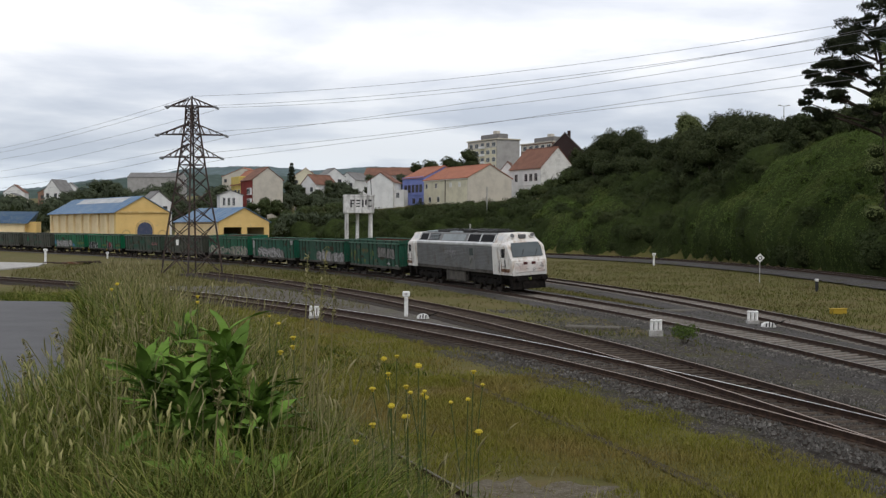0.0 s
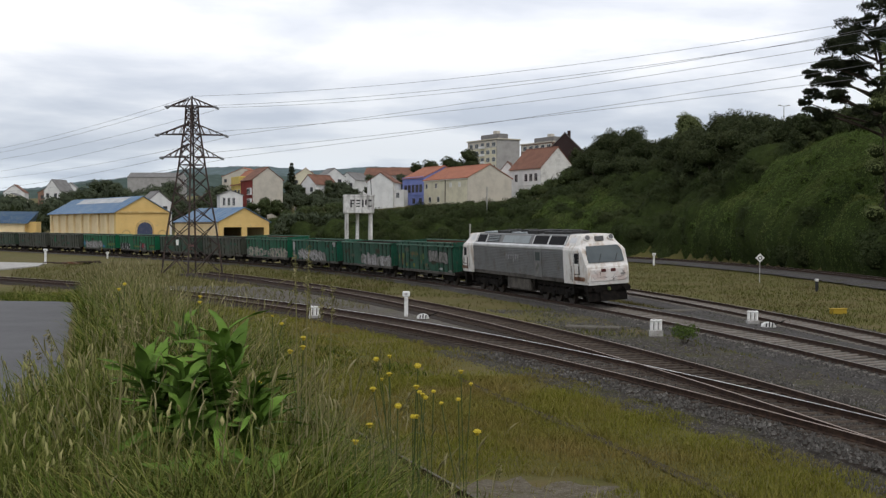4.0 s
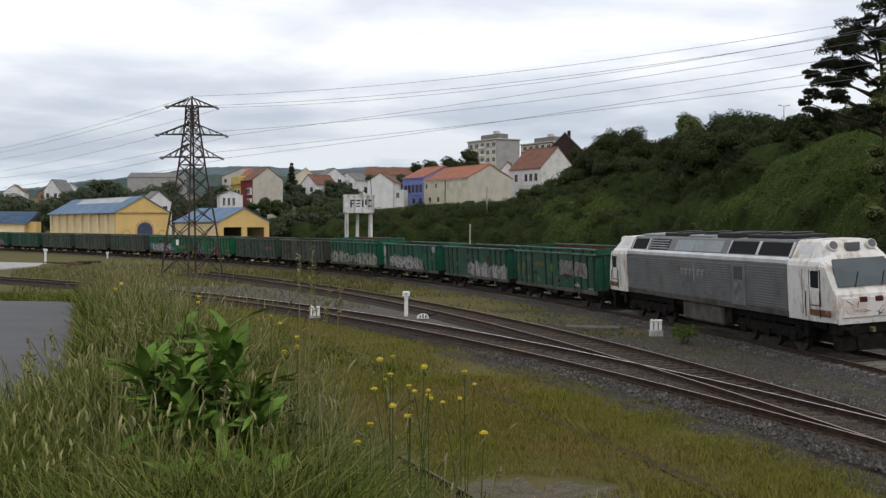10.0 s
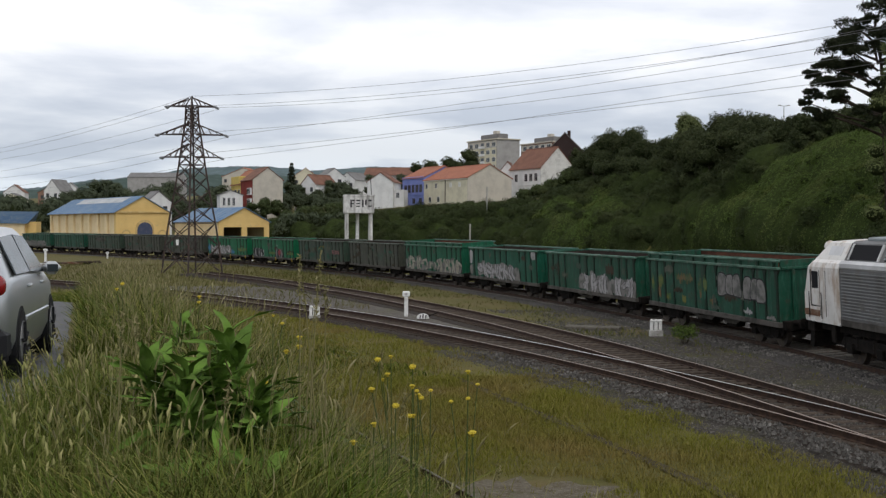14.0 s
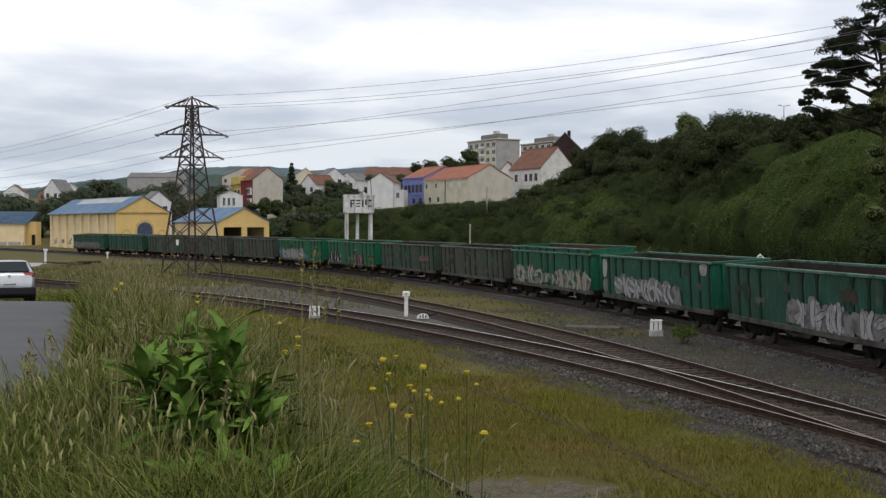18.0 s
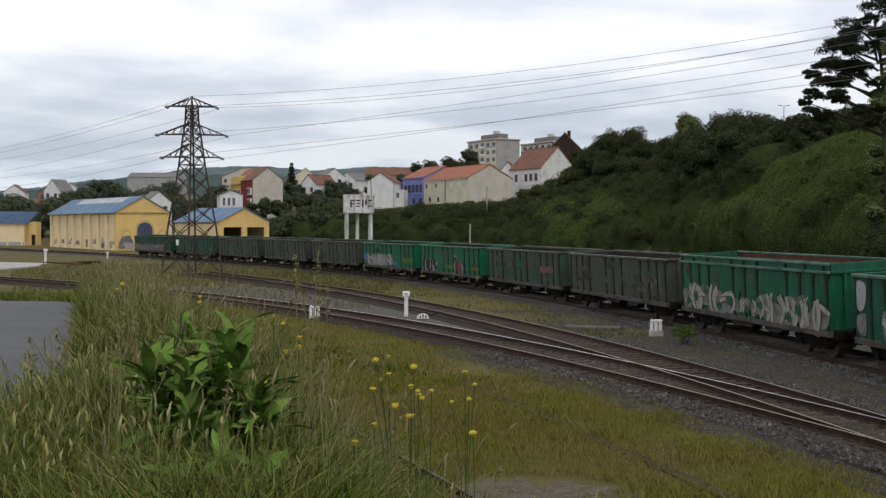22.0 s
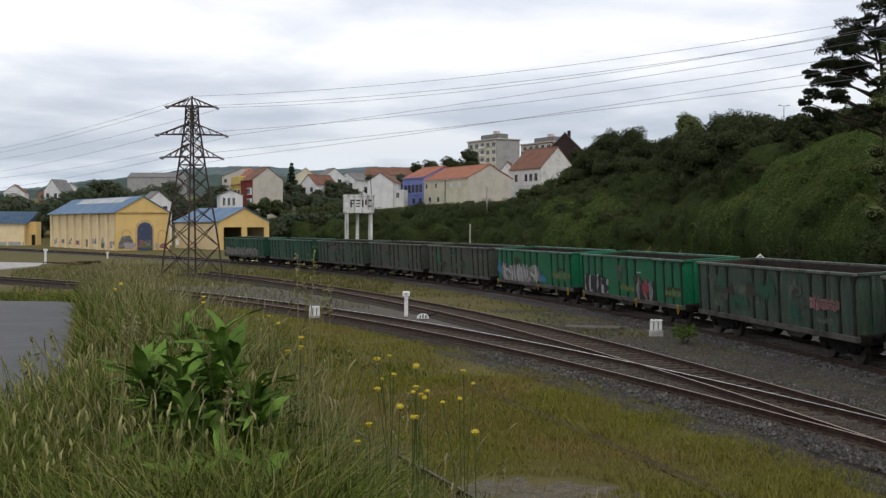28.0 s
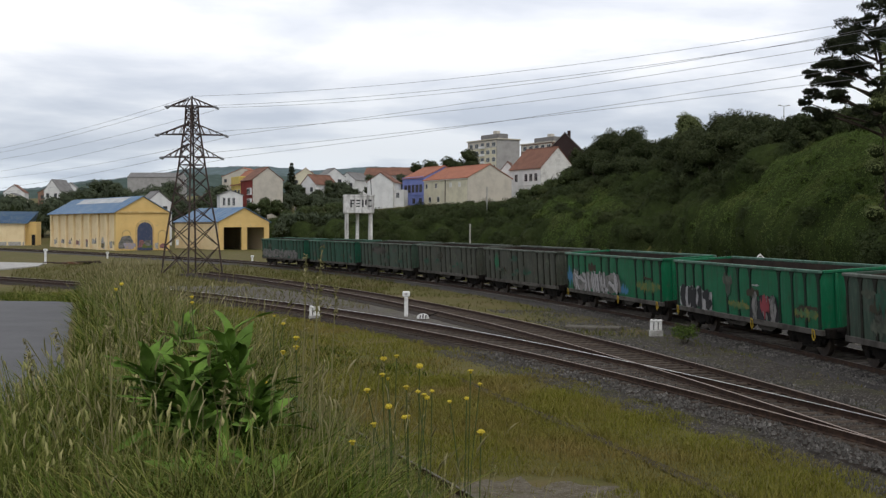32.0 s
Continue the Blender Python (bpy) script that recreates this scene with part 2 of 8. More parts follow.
def _integrate():
    s = np.linspace(-300, 70, 1481)
    k = TRACK["k"]
    a = TRACK["a"] + k[0] * s + k[1] * s ** 2 + k[2] * s ** 3 - 0.003 * np.clip(-120 - s, 0, 85)
    c, d = np.cos(a), np.sin(a)
    ds = s[1] - s[0]
    x = np.concatenate([[0], np.cumsum((c[1:] + c[:-1]) / 2 * ds)])
    y = np.concatenate([[0], np.cumsum((d[1:] + d[:-1]) / 2 * ds)])
    i = 1200
    return s, x + TRACK["x"] - x[i], y + TRACK["y"] - y[i], a


MAIN = _integrate()


def main_at(s):
    """Centre of the running line and its heading, s metres along it."""
    return float(np.interp(s, MAIN[0], MAIN[1])), float(np.interp(s, MAIN[0], MAIN[2])), float(np.interp(s, MAIN[0], MAIN[3]))


def main_line():
    return [main_at(s)[:2] for s in np.arange(-290, 66, 3.0)]


def poly_line(coef, y0, y1, shift):
    """x as a polynomial in y, moved sideways by shift (to larger x)."""
    c = np.array(coef)
    out = []
    for y in np.arange(y0, y1, 2.0):
        sl = np.polyval(np.polyder(c), y)
        n = math.hypot(1, sl)
        out.append((np.polyval(c, y) + shift / n, y - shift * sl / n))
    return out


LINES = {
    "main": main_line()[::-1],
    "siding": poly_line((-3.938e-06, -0.0021102, -0.085956, 13.9569), 6, 108, -0.90),
    "spur": poly_line((-3.5166e-05, -0.00026929, -0.271357, 17.6411), 6, 108, -0.92),
    "loop": poly_line((-0.00226, 0.1329, 16.06), 8, 150, 0.0),
}


def spline(pts, step):
    """Catmull-Rom through points, resampled at even steps."""
    p = [np.array(q, float) for q in pts]
    p = [2 * p[0] - p[1]] + p + [2 * p[-1] - p[-2]]
    dense = []
    for i in range(1, len(p) - 2):
        for t in np.linspace(0, 1, 24, endpoint=False):
            a, b, c, d = p[i - 1:i + 3]
            dense.append(0.5 * (2 * b + (c - a) * t + (2 * a - 5 * b + 4 * c - d) * t * t + (3 * b - a - 3 * c + d) * t ** 3))
    dense.append(p[-2])
    dense = np.array(dense)
    L = np.concatenate([[0], np.cumsum(np.linalg.norm(np.diff(dense, axis=0), axis=1))])
    s = np.arange(0, L[-1], step)
    return np.stack([np.interp(s, L, dense[:, i]) for i in range(dense.shape[1])], 1)


LINES["branch"] = [(34, 40), (36.5, 66), (37, 90), (36, 112), (32, 138), (24, 160), (12, 180), (-6, 198), (-30, 218)]


def strip(name, line, profile, mat, step=1.5, label="", kind="structure", jitter=0.0, cant=0.0, parent=None):
    """Draw a cross-section (offset to larger x, z) along a line."""
    c = spline(line, step)
    t = np.gradient(c, axis=0)
    t /= np.linalg.norm(t, axis=1)[:, None]
    nrm = np.stack([t[:, 1], -t[:, 0]], 1)
    rnd = np.random.RandomState(len(name) + len(line))
    verts, faces = [], []
    n = len(profile)
    for i in range(len(c)):
        for k, (o, z) in enumerate(profile):
            j = rnd.uniform(-jitter, jitter) if k in (0, n - 1) else 0
            verts.append((c[i, 0] + nrm[i, 0] * (o + j), c[i, 1] + nrm[i, 1] * (o + j), z + cant * o))
    for i in range(len(c) - 1):
        for k in range(n - 1):
            faces.append((i * n + k, i * n + k + 1, (i + 1) * n + k + 1, (i + 1) * n + k))
    ob = raw(name, verts, faces, mat, parent)
    if label:
        tagged(ob, label, name.split("_")[0], kind=kind)
    return ob


RAIL = [(-0.07, -0.17), (-0.07, -0.15), (-0.012, -0.13), (-0.012, -0.04), (-0.035, -0.03), (-0.035, 0.0), (0.035, 0.0), (0.035, -0.03), (0.012, -0.04), (0.012, -0.13), (0.07, -0.15), (0.07, -0.17)]


def offset_line(line, o, cant=0.0):
    c = spline(line, 2.0)
    t = np.gradient(c, axis=0)
    t /= np.linalg.norm(t, axis=1)[:, None]
    return [(a[0] + b[1] * o, a[1] - b[0] * o) for a, b in zip(c, t)]


def rails(line, half, parent, z=0.0, cant=0.0, bright=False, mat_dull=False):
    for o in (-half, half):
        dz = z + cant * o
        l = offset_line(line, o)
        strip("rail", l, [(a, b + dz) for a, b in RAIL], M["rail"], 2.0, parent=parent)
        strip("rail_head", l, [(-0.034, 0.003 + dz), (0.034, 0.003 + dz)], M["rail_bright"] if bright and o > 0 else M["rail_dull"] if mat_dull else M["rail_top"], 2.0, parent=parent)


# bigger offset = farther from the camera on every line (lines run away from it)
def track(name, line, half, label, z=0.0, cant=0.0, bed=None, mat="ballast"):
    t = thing(name, Matrix(), label, "railway track", kind="structure")
    w = bed or 2.3
    strip("ballast_bed", line, [(-w - 0.7, -0.48 + z - cant * w), (-w, -0.225 + z - cant * w), (-0.4, -0.195 + z), (0.4, -0.195 + z), (w, -0.225 + z + cant * w), (w + 0.9, -0.50 + z + cant * w * 0.6)], M[mat], 1.2, jitter=0.25, parent=t)
    rails(line, half, t, z, cant, name == "spur_track", mat == "old_ballast")
    return t


TR_MAIN = track("main_track", LINES["main"], 0.88, "running line with rusty steel rails on grey ballast", cant=TRACK["cant"], bed=2.4)
TR_SIDING = track("siding_track", LINES["siding"], 0.92, "yard siding with brown rusty rails on dirty ballast", mat="old_ballast", bed=1.75)
TR_SPUR = track("spur_track", LINES["spur"], 0.92, "curved spur with one rail worn bright", z=-0.006, mat="old_ballast", bed=1.6)
TR_LOOP = track("loop_track", LINES["loop"], 0.95, "passing loop with rusty rails on grey ballast", z=-0.004)
TR_BRANCH = track("branch_track", LINES["branch"], 0.84, "far branch line below the green bank", z=0.25, bed=2.6)



def yard_gravel(name, a, b, oa, ob, y0, y1, mat, z, label):
    """Trodden gravel lying between two tracks."""
    def at(line, y):
        l = np.array(LINES[line])
        o = np.argsort(l[:, 1])
        return np.interp(y, l[o, 1], l[o, 0])
    verts, faces = [], []
    ys = np.arange(y0, y1, 0.8)
    n = 7
    for y in ys:
        xa, xb = at(a, y) + oa, max(at(b, y) + ob, at(a, y) + oa + 0.05)
        for k in range(n):
            x = xa + (xb - xa) * k / (n - 1) + 0.25 * noise.noise((y * 0.5, k * 3.0, 1.0))
            verts.append((x, y, z + 0.03 * noise.noise((x * 0.8, y * 0.8, 5.0)) - (0.14 if k in (0, n - 1) else 0)))
    for i in range(len(ys) - 1):
        for k in range(n - 1):
            faces.append((i * n + k, i * n + k + 1, (i + 1) * n + k + 1, (i + 1) * n + k))
    tagged(raw(name, verts, faces, mat, smooth=True), label, "gravel", kind="structure")


M["gravel"] = material("trodden_grey_brown_gravel", (0.052, 0.046, 0.039), 0.95, var=(((0.030, 0.026, 0.022), 2.2, 0.46, 0.64, 0.7), ((0.30, 0.285, 0.26), 13, 0.57, 0.65, 0.85), ((0.045, 0.037, 0.029), 4, 0.46, 0.64, 0.7), ((0.075, 0.075, 0.032), 0.45, 0.5, 0.66, 0.7)), bump=1.0, bump_scale=22)
M["gravel_pale"] = material("pale_trodden_gravel", (0.105, 0.094, 0.081), 0.95, var=(((0.066, 0.058, 0.048), 2.2, 0.46, 0.64, 0.7), ((0.24, 0.225, 0.20), 13, 0.57, 0.65, 0.8), ((0.085, 0.082, 0.036), 0.45, 0.52, 0.68, 0.6)), bump=1.0, bump_scale=22)
yard_gravel("ground_gravel", "spur", "siding", 1.2, -1.0, 34, 84, M["gravel_pale"], -0.25, "trodden grey-brown gravel between the spur and the siding")
yard_gravel("ground_gravel", "spur", "spur", -3.3, -1.5, 14, 42, M["gravel"], -0.30, "grey gravel shoulder between the spur and the meadow")
yard_gravel("ground_gravel", "siding", "main", 1.5, -2.2, 20, 47, M["gravel"], -0.27, "grey gravel with thin grass between the siding and the running line")


# ---- the road beside the bank, over a crest and down to the left
def road():
    ys = np.concatenate([np.arange(-40, 30, 1.0), np.arange(30, 92, 2.0)])
    offs = (0.0, -0.35, -1.6, -3.2, -4.8, -6.1, -6.4)
    verts, faces = [], []
    for y in ys:
        for k, o in enumerate(offs):
            edge = 0.10 * noise.noise((y * 0.8, k, 3.0)) if k in (0, len(offs) - 1) else 0
            verts.append((float(road_edge(y)) + (o + edge) / 0.948, y, float(road_z(y)) + (-0.03 if k in (0, len(offs) - 1) else 0.0) + 0.02 * (1 - abs(o + 3.2) / 3.2)))
    n = len(offs)
    for i in range(len(ys) - 1):
        for k in range(n - 1):
            faces.append((i * n + k, i * n + k + 1, (i + 1) * n + k + 1, (i + 1) * n + k))
    tagged(raw("road", verts, faces, M["asphalt"], smooth=True), "worn grey asphalt lane running over a crest", "road", kind="structure")
    # pale concrete pad at the far crossing
    bm = bmesh.new()
    pts = ((-62, 112), (-47.0, 112.5), (-46.5, 124), (-49.5, 134), (-66, 140))
    lo = [bm.verts.new((x, y, -0.4)) for x, y in pts]
    hi = [bm.verts.new((x, y, -0.24)) for x, y in pts]
    bm.faces.new(hi)
    for i in range(5):
        bm.faces.new((lo[i], lo[(i + 1) % 5], hi[(i + 1) % 5], hi[i]))
    bmesh.ops.recalc_face_normals(bm, faces=bm.faces)
    tagged(part("pavement", bm, M["concrete"]), "pale worn concrete pad by the level crossing", "pavement", kind="structure")


road()


def bare_patch():
    """Worn earth and grit in the meadow."""
    M["dirt"] = material("bare_gritty_earth", (0.120, 0.104, 0.078), 0.95, var=(((0.075, 0.062, 0.035), 3, 0.42, 0.62, 0.8), ((0.20, 0.17, 0.135), 14, 0.52, 0.66, 0.7)), bump=0.8, bump_scale=20)
    verts = [(1.6, 18.4, float(ground_z(1.6, 18.4)) + 0.05)]
    n = 40
    for i in range(n):
        a = 2 * math.pi * i / n
        k = 1 + 0.7 * noise.noise((2.6 * math.cos(a), 2.6 * math.sin(a), 8.0))
        x, y = 1.5 + 1.6 * k * math.cos(a), 18.2 + 2.5 * k * math.sin(a)
        verts.append((x, y, float(ground_z(x, y)) + 0.02))
    tagged(raw("ground_patch", verts, [(0, 1 + i, 1 + (i + 1) % n) for i in range(n)], M["dirt"]), "bare gritty earth worn into the meadow", "ground", kind="structure")


bare_patch()
RUT = ((0.2, 34.5), (1.4, 30.5), (3.07, 25.4), (3.8, 22.9), (4.4, 21.1), (5.3, 18.0))


def rut():
    """A narrow wheel rut of dark earth across the meadow."""
    M["rut"] = material("dark_rut_earth", (0.045, 0.036, 0.022), 0.95, var=(((0.075, 0.066, 0.030), 2.5, 0.42, 0.62, 0.8),), bump=0.6)
    z = float(ground_z(3.07, 25.4))
    strip("ground_rut", RUT, [(-0.14, z + 0.045), (-0.05, z + 0.03), (0.05, z + 0.03), (0.14, z + 0.045)], M["rut"], 0.5, "narrow wheel rut of dark earth in the meadow", jitter=0.05)


rut()


# ---- the freight train
def paint(name, base, old, rust=(0.060, 0.042, 0.030), dirt=0.7, streak=0.6):
    """Worn wagon paint: faded patches, grime streaks running down, rust."""
    return material(name, base, 0.55, var=((old, 0.9, 0.42, 0.66, 0.8), (tuple(min(1, v * 1.35 + 0.012) for v in old), 3.4, 0.50, 0.68, 0.6, (1.6, 1.6, 0.5)), (rust, 2.4, 0.55, 0.72, dirt), ((0.020, 0.019, 0.015), 2.4, 0.52, 0.66, streak, (2.6, 2.6, 0.20)), ((0.10, 0.10, 0.085), 7.0, 0.62, 0.74, 0.45, (1.5, 1.5, 0.6))), bump=0.15, bump_scale=6, spec=0.25)


M["w_green"] = paint("faded_green_paint", (0.005, 0.058, 0.032), (0.016, 0.076, 0.048))
M["w_bright"] = paint("fresh_green_paint", (0.002, 0.116, 0.047), (0.003, 0.094, 0.041), dirt=0.3, streak=0.4)
M["w_deep"] = paint("deep_green_paint", (0.003, 0.080, 0.038), (0.006, 0.092, 0.050), dirt=0.35, streak=0.45)
M["tag_cream"] = paint("scrubbed_cream_paint", (0.36, 0.34, 0.28), (0.25, 0.23, 0.18), dirt=0.45, streak=0.4)
M["w_teal"] = paint("teal_green_paint", (0.003, 0.068, 0.037), (0.006, 0.082, 0.052), dirt=0.35, streak=0.4)
M["w_dark"] = paint("grimy_dark_green_paint", (0.028, 0.056, 0.038), (0.050, 0.070, 0.050), dirt=0.9)
M["w_brown"] = paint("grimy_brown_paint", (0.044, 0.050, 0.038), (0.066, 0.068, 0.052), dirt=0.9)
M["rust"] = material("rusty_steel_lining", (0.125, 0.050, 0.030), 0.9, var=(((0.045, 0.022, 0.015), 1.5, 0.4, 0.65, 0.8), ((0.12, 0.055, 0.03), 5, 0.55, 0.7, 0.6)))
M["sill"] = material("grime_grey_sill", (0.098, 0.090, 0.080), 0.8, var=(((0.04, 0.036, 0.032), 1.8, 0.44, 0.64, 0.85),))
M["rust_dark"] = material("blackened_steel_lining", (0.050, 0.036, 0.028), 0.9, var=(((0.024, 0.019, 0.016), 1.5, 0.4, 0.65, 0.8),))
M["wheel"] = material("dull_wheel_steel", (0.05, 0.042, 0.038), 0.6, 0.4, (((0.10, 0.08, 0.06), 3, 0.45, 0.6, 0.5),))
M["tag_grey"] = material("pale_grey_spray_paint", (0.21, 0.20, 0.19), 0.7, var=(((0.08, 0.085, 0.075), 2.2, 0.44, 0.62, 0.85),))
M["tag_white"] = material("white_spray_paint", (0.36, 0.35, 0.35), 0.7, var=(((0.16, 0.15, 0.15), 2.5, 0.48, 0.66, 0.8),))
M["tag_dark"] = material("black_spray_paint", (0.03, 0.03, 0.032), 0.7)
M["tag_red"] = material("red_spray_paint", (0.24, 0.05, 0.06), 0.7, var=(((0.2, 0.04, 0.04), 3, 0.45, 0.65, 0.6),))
M["tag_blue"] = material("blue_spray_paint", (0.06, 0.17, 0.28), 0.7, var=(((0.04, 0.12, 0.25), 3, 0.45, 0.65, 0.6),))
M["tag_ochre"] = material("ochre_spray_paint", (0.15, 0.15, 0.045), 0.7, var=(((0.05, 0.13, 0.06), 2.5, 0.42, 0.6, 0.9),))
M["tag_brown"] = material("brown_spray_paint", (0.16, 0.105, 0.055), 0.7, var=(((0.03, 0.10, 0.05), 2.5, 0.42, 0.6, 0.9),))
M["tag_pink"] = material("pink_spray_paint", (0.28, 0.13, 0.13), 0.7, var=(((0.10, 0.08, 0.06), 4, 0.45, 0.6, 0.8),))
M["old_tag"] = material("faded_lilac_wall_paint", (0.34, 0.31, 0.36), 0.8, var=(((0.45, 0.34, 0.22), 1.5, 0.45, 0.62, 0.8),))
M["l_rust_run"] = material("brown_rust_run", (0.060, 0.045, 0.032), 0.8, var=(((0.045, 0.045, 0.032), 2.5, 0.42, 0.62, 0.8),))
M["w_scrape"] = material("pale_scraped_paint", (0.105, 0.115, 0.088), 0.75, var=(((0.05, 0.06, 0.045), 2.2, 0.42, 0.62, 0.85),))
M["yellow"] = material("yellow_handle_paint", (0.36, 0.25, 0.03), 0.6)

M["w_post"] = material("dark_green_post", (0.010, 0.034, 0.021), 0.7, var=(((0.022, 0.020, 0.016), 1.5, 0.4, 0.6, 0.8),))
# rims are coloured lighter for the sky light they catch, with worn patches
M["w_rim"] = material("skylit_worn_green_rim", (0.075, 0.15, 0.11), 0.6, var=(((0.025, 0.07, 0.045), 1.2, 0.45, 0.62, 0.8), ((0.16, 0.19, 0.16), 3, 0.52, 0.66, 0.6)))
M["w_rim_dark"] = material("skylit_worn_grey_rim", (0.10, 0.115, 0.095), 0.7, var=(((0.045, 0.05, 0.04), 1.2, 0.45, 0.62, 0.8), ((0.17, 0.18, 0.155), 3, 0.52, 0.66, 0.6)))
M["w_post_dark"] = material("dark_post", (0.017, 0.017, 0.013), 0.75, var=(((0.04, 0.04, 0.03), 1.5, 0.45, 0.65, 0.7),))

CACHE = {}


def kept(key, make):
    """One mesh for all alike pieces."""
    if key not in CACHE:
        bm = make()
        me = bpy.data.meshes.new(key if isinstance(key, str) else key[0])
        bm.to_mesh(me)
        bm.free()
        CACHE[key] = me
    return CACHE[key]


def shared(name, key, make, mat, parent, m=None, label=""):
    me = kept((key, mat.name if mat else ""), make)
    return mesh_part(name, me, mat, parent, label, m)


POSTS = (-6.03, -5.15, -4.25, -3.3, -1.02, 0.0, 1.02, 3.3, 4.25, 5.15, 6.03)
HALF, FLOOR, TOP = 1.46, 0.92, 3.05


def post_mesh():
    bm = bmesh.new()
    # pressed stake: deep at the foot, slim at the top with a flared head
    ring = []
    for z, w, d in ((FLOOR - 0.02, 0.095, 0.058), (1.6, 0.085, 0.056), (2.5, 0.075, 0.056), (2.72, 0.10, 0.06), (2.86, 0.17, 0.06), (2.95, 0.27, 0.05)):
        ring.append([bm.verts.new((a * w, b, z)) for a, b in ((-1, 0.0), (-0.7, -d), (0.7, -d), (1, 0.0))])
    for a, b in zip(ring, ring[1:]):
        for i in range(3):
            bm.faces.new((a[i], a[i + 1], b[i + 1], b[i]))
    bmesh.ops.recalc_face_normals(bm, faces=bm.faces)
    return bm


def side_mesh():
    bm = bmesh.new()
    y0, y1 = -1.365, -1.325
    # panels bulge a little between the posts
    xs, ys = [], []
    edges = (-6.1,) + POSTS[1:-1] + (6.1,)
    for a, b in zip(edges, edges[1:]):
        for t in (0, 0.25, 0.5, 0.75):
            xs.append(a + (b - a) * t)
            ys.append(y0 - 0.03 * math.sin(math.pi * t))
    xs.append(6.1); ys.append(y0)
    lev = (FLOOR, 1.35, 2.2, 2.96)
    g = [[bm.verts.new((x, y - (0.012 if 1 < z < 3 else 0), z)) for x, y in zip(xs, ys)] for z in lev]
    for a, b in zip(g, g[1:]):
        for i in range(len(xs) - 1):
            bm.faces.new((a[i], a[i + 1], b[i + 1], b[i]))
    inner = [bm.verts.new((x, y1, z)) for x, z in ((-6.1, FLOOR), (6.1, FLOOR), (6.1, 2.96), (-6.1, 2.96))]
    f = bm.faces.new(inner[::-1])
    f.material_index = 1
    return bm


def ext_mesh():
    bm = bmesh.new()
    box(bm, -6.15, 6.15, -1.395, -1.365, 3.03, 3.235)
    box(bm, -6.15, 6.15, -1.362, -1.335, 3.03, 3.235, mat=1)
    return bm


def end_mesh():
    bm = bmesh.new()
    box(bm, -0.035, 0.0, -1.33, 1.33, FLOOR, 2.96, mat=1)
    box(bm, 0.001, 0.04, -1.37, 1.37, FLOOR, 2.96)
    for y in (-0.8, 0.0, 0.8):
        box(bm, 0.04, 0.13, y - 0.06, y + 0.06, FLOOR, 2.93, bevel=0.02)
    return bm


def wheelset_mesh(r=0.46):
    bm = bmesh.new()
    tube(bm, (0, -1.05, 0), (0, 1.05, 0), 0.085, seg=10)
    for s in (-1, 1):
        y = s * 0.87
        tube(bm, (0, y - 0.07, 0), (0, y + 0.07, 0), r, seg=24)
        tube(bm, (0, y - s * 0.07, 0), (0, y - s * 0.10, 0), r + 0.028, seg=24)
        tube(bm, (0, y + s * 0.07, 0), (0, y + s * 0.11, 0), r * 0.45, r * 0.3, seg=12)
    return bm


def bogie_mesh():
    bm = bmesh.new()
    for s in (-1, 1):
        y = s * 1.02
        # fish-bellied side frame with axle boxes and spring nests
        prism(bm, [(-1.35, 0.62), (-1.2, 0.78), (1.2, 0.78), (1.35, 0.62), (1.25, 0.5), (0.75, 0.55), (0.45, 0.36), (-0.45, 0.36), (-0.75, 0.55), (-1.25, 0.5)], y - 0.06, y + 0.06)
        for x in (-0.9, 0.9):
            box(bm, x - 0.15, x + 0.15, y - 0.12, y + 0.12, 0.33, 0.60, bevel=0.03)
            for d in (-0.24, 0.24):
                tube(bm, (x + d, y, 0.42), (x + d, y, 0.62), 0.065, seg=8)
        tube(bm, (-0.32, y, 0.30), (0.32, y, 0.30), 0.05, seg=6)
    box(bm, -0.28, 0.28, -1.0, 1.0, 0.5, 0.8, bevel=0.03)
    return bm


def buffer_mesh():
    bm = bmesh.new()
    tube(bm, (0, 0, 0), (0.30, 0, 0), 0.10, 0.085, seg=12)
    tube(bm, (0.30, 0, 0), (0.57, 0, 0), 0.06, seg=10)
    tube(bm, (0.57, 0, 0), (0.61, 0, 0), 0.20, 0.19, seg=16)
    return bm


WHEELS = []


def bogie(parent, x, r=0.46):
    b = shared("bogie", "bogie", bogie_mesh, M["iron"], parent, pose(x, 0, 0))
    for d in (-0.9, 0.9):
        w = shared("wheelset", "wheelset", wheelset_mesh, M["wheel"], b, pose(d, 0, r))
        WHEELS.append((w, d, r))
    return b


def blob(rnd, cx, cz, w, h, n=16, wild=0.16, lean=0.0):
    """A soft-cornered letter shape."""
    out = []
    ph = rnd.uniform(0, 6.28)
    for i in range(n):
        a = 2 * math.pi * i / n
        c, s = math.cos(a), math.sin(a)
        k = 1 + wild * math.sin(3 * a + ph) * rnd.uniform(0.5, 1.0)
        x = abs(c) ** 0.62 * math.copysign(1, c) * w / 2 * k
        z = abs(s) ** 0.62 * math.copysign(1, s) * h / 2 * k
        out.append((cx + x + lean * z, cz + z))
    return out


def flat(bm, pts, y):
    f = bm.faces.new([bm.verts.new((x, y, z)) for x, z in pts])
    f.normal_update()
    if f.normal.y > 0:
        f.normal_flip()
    return f


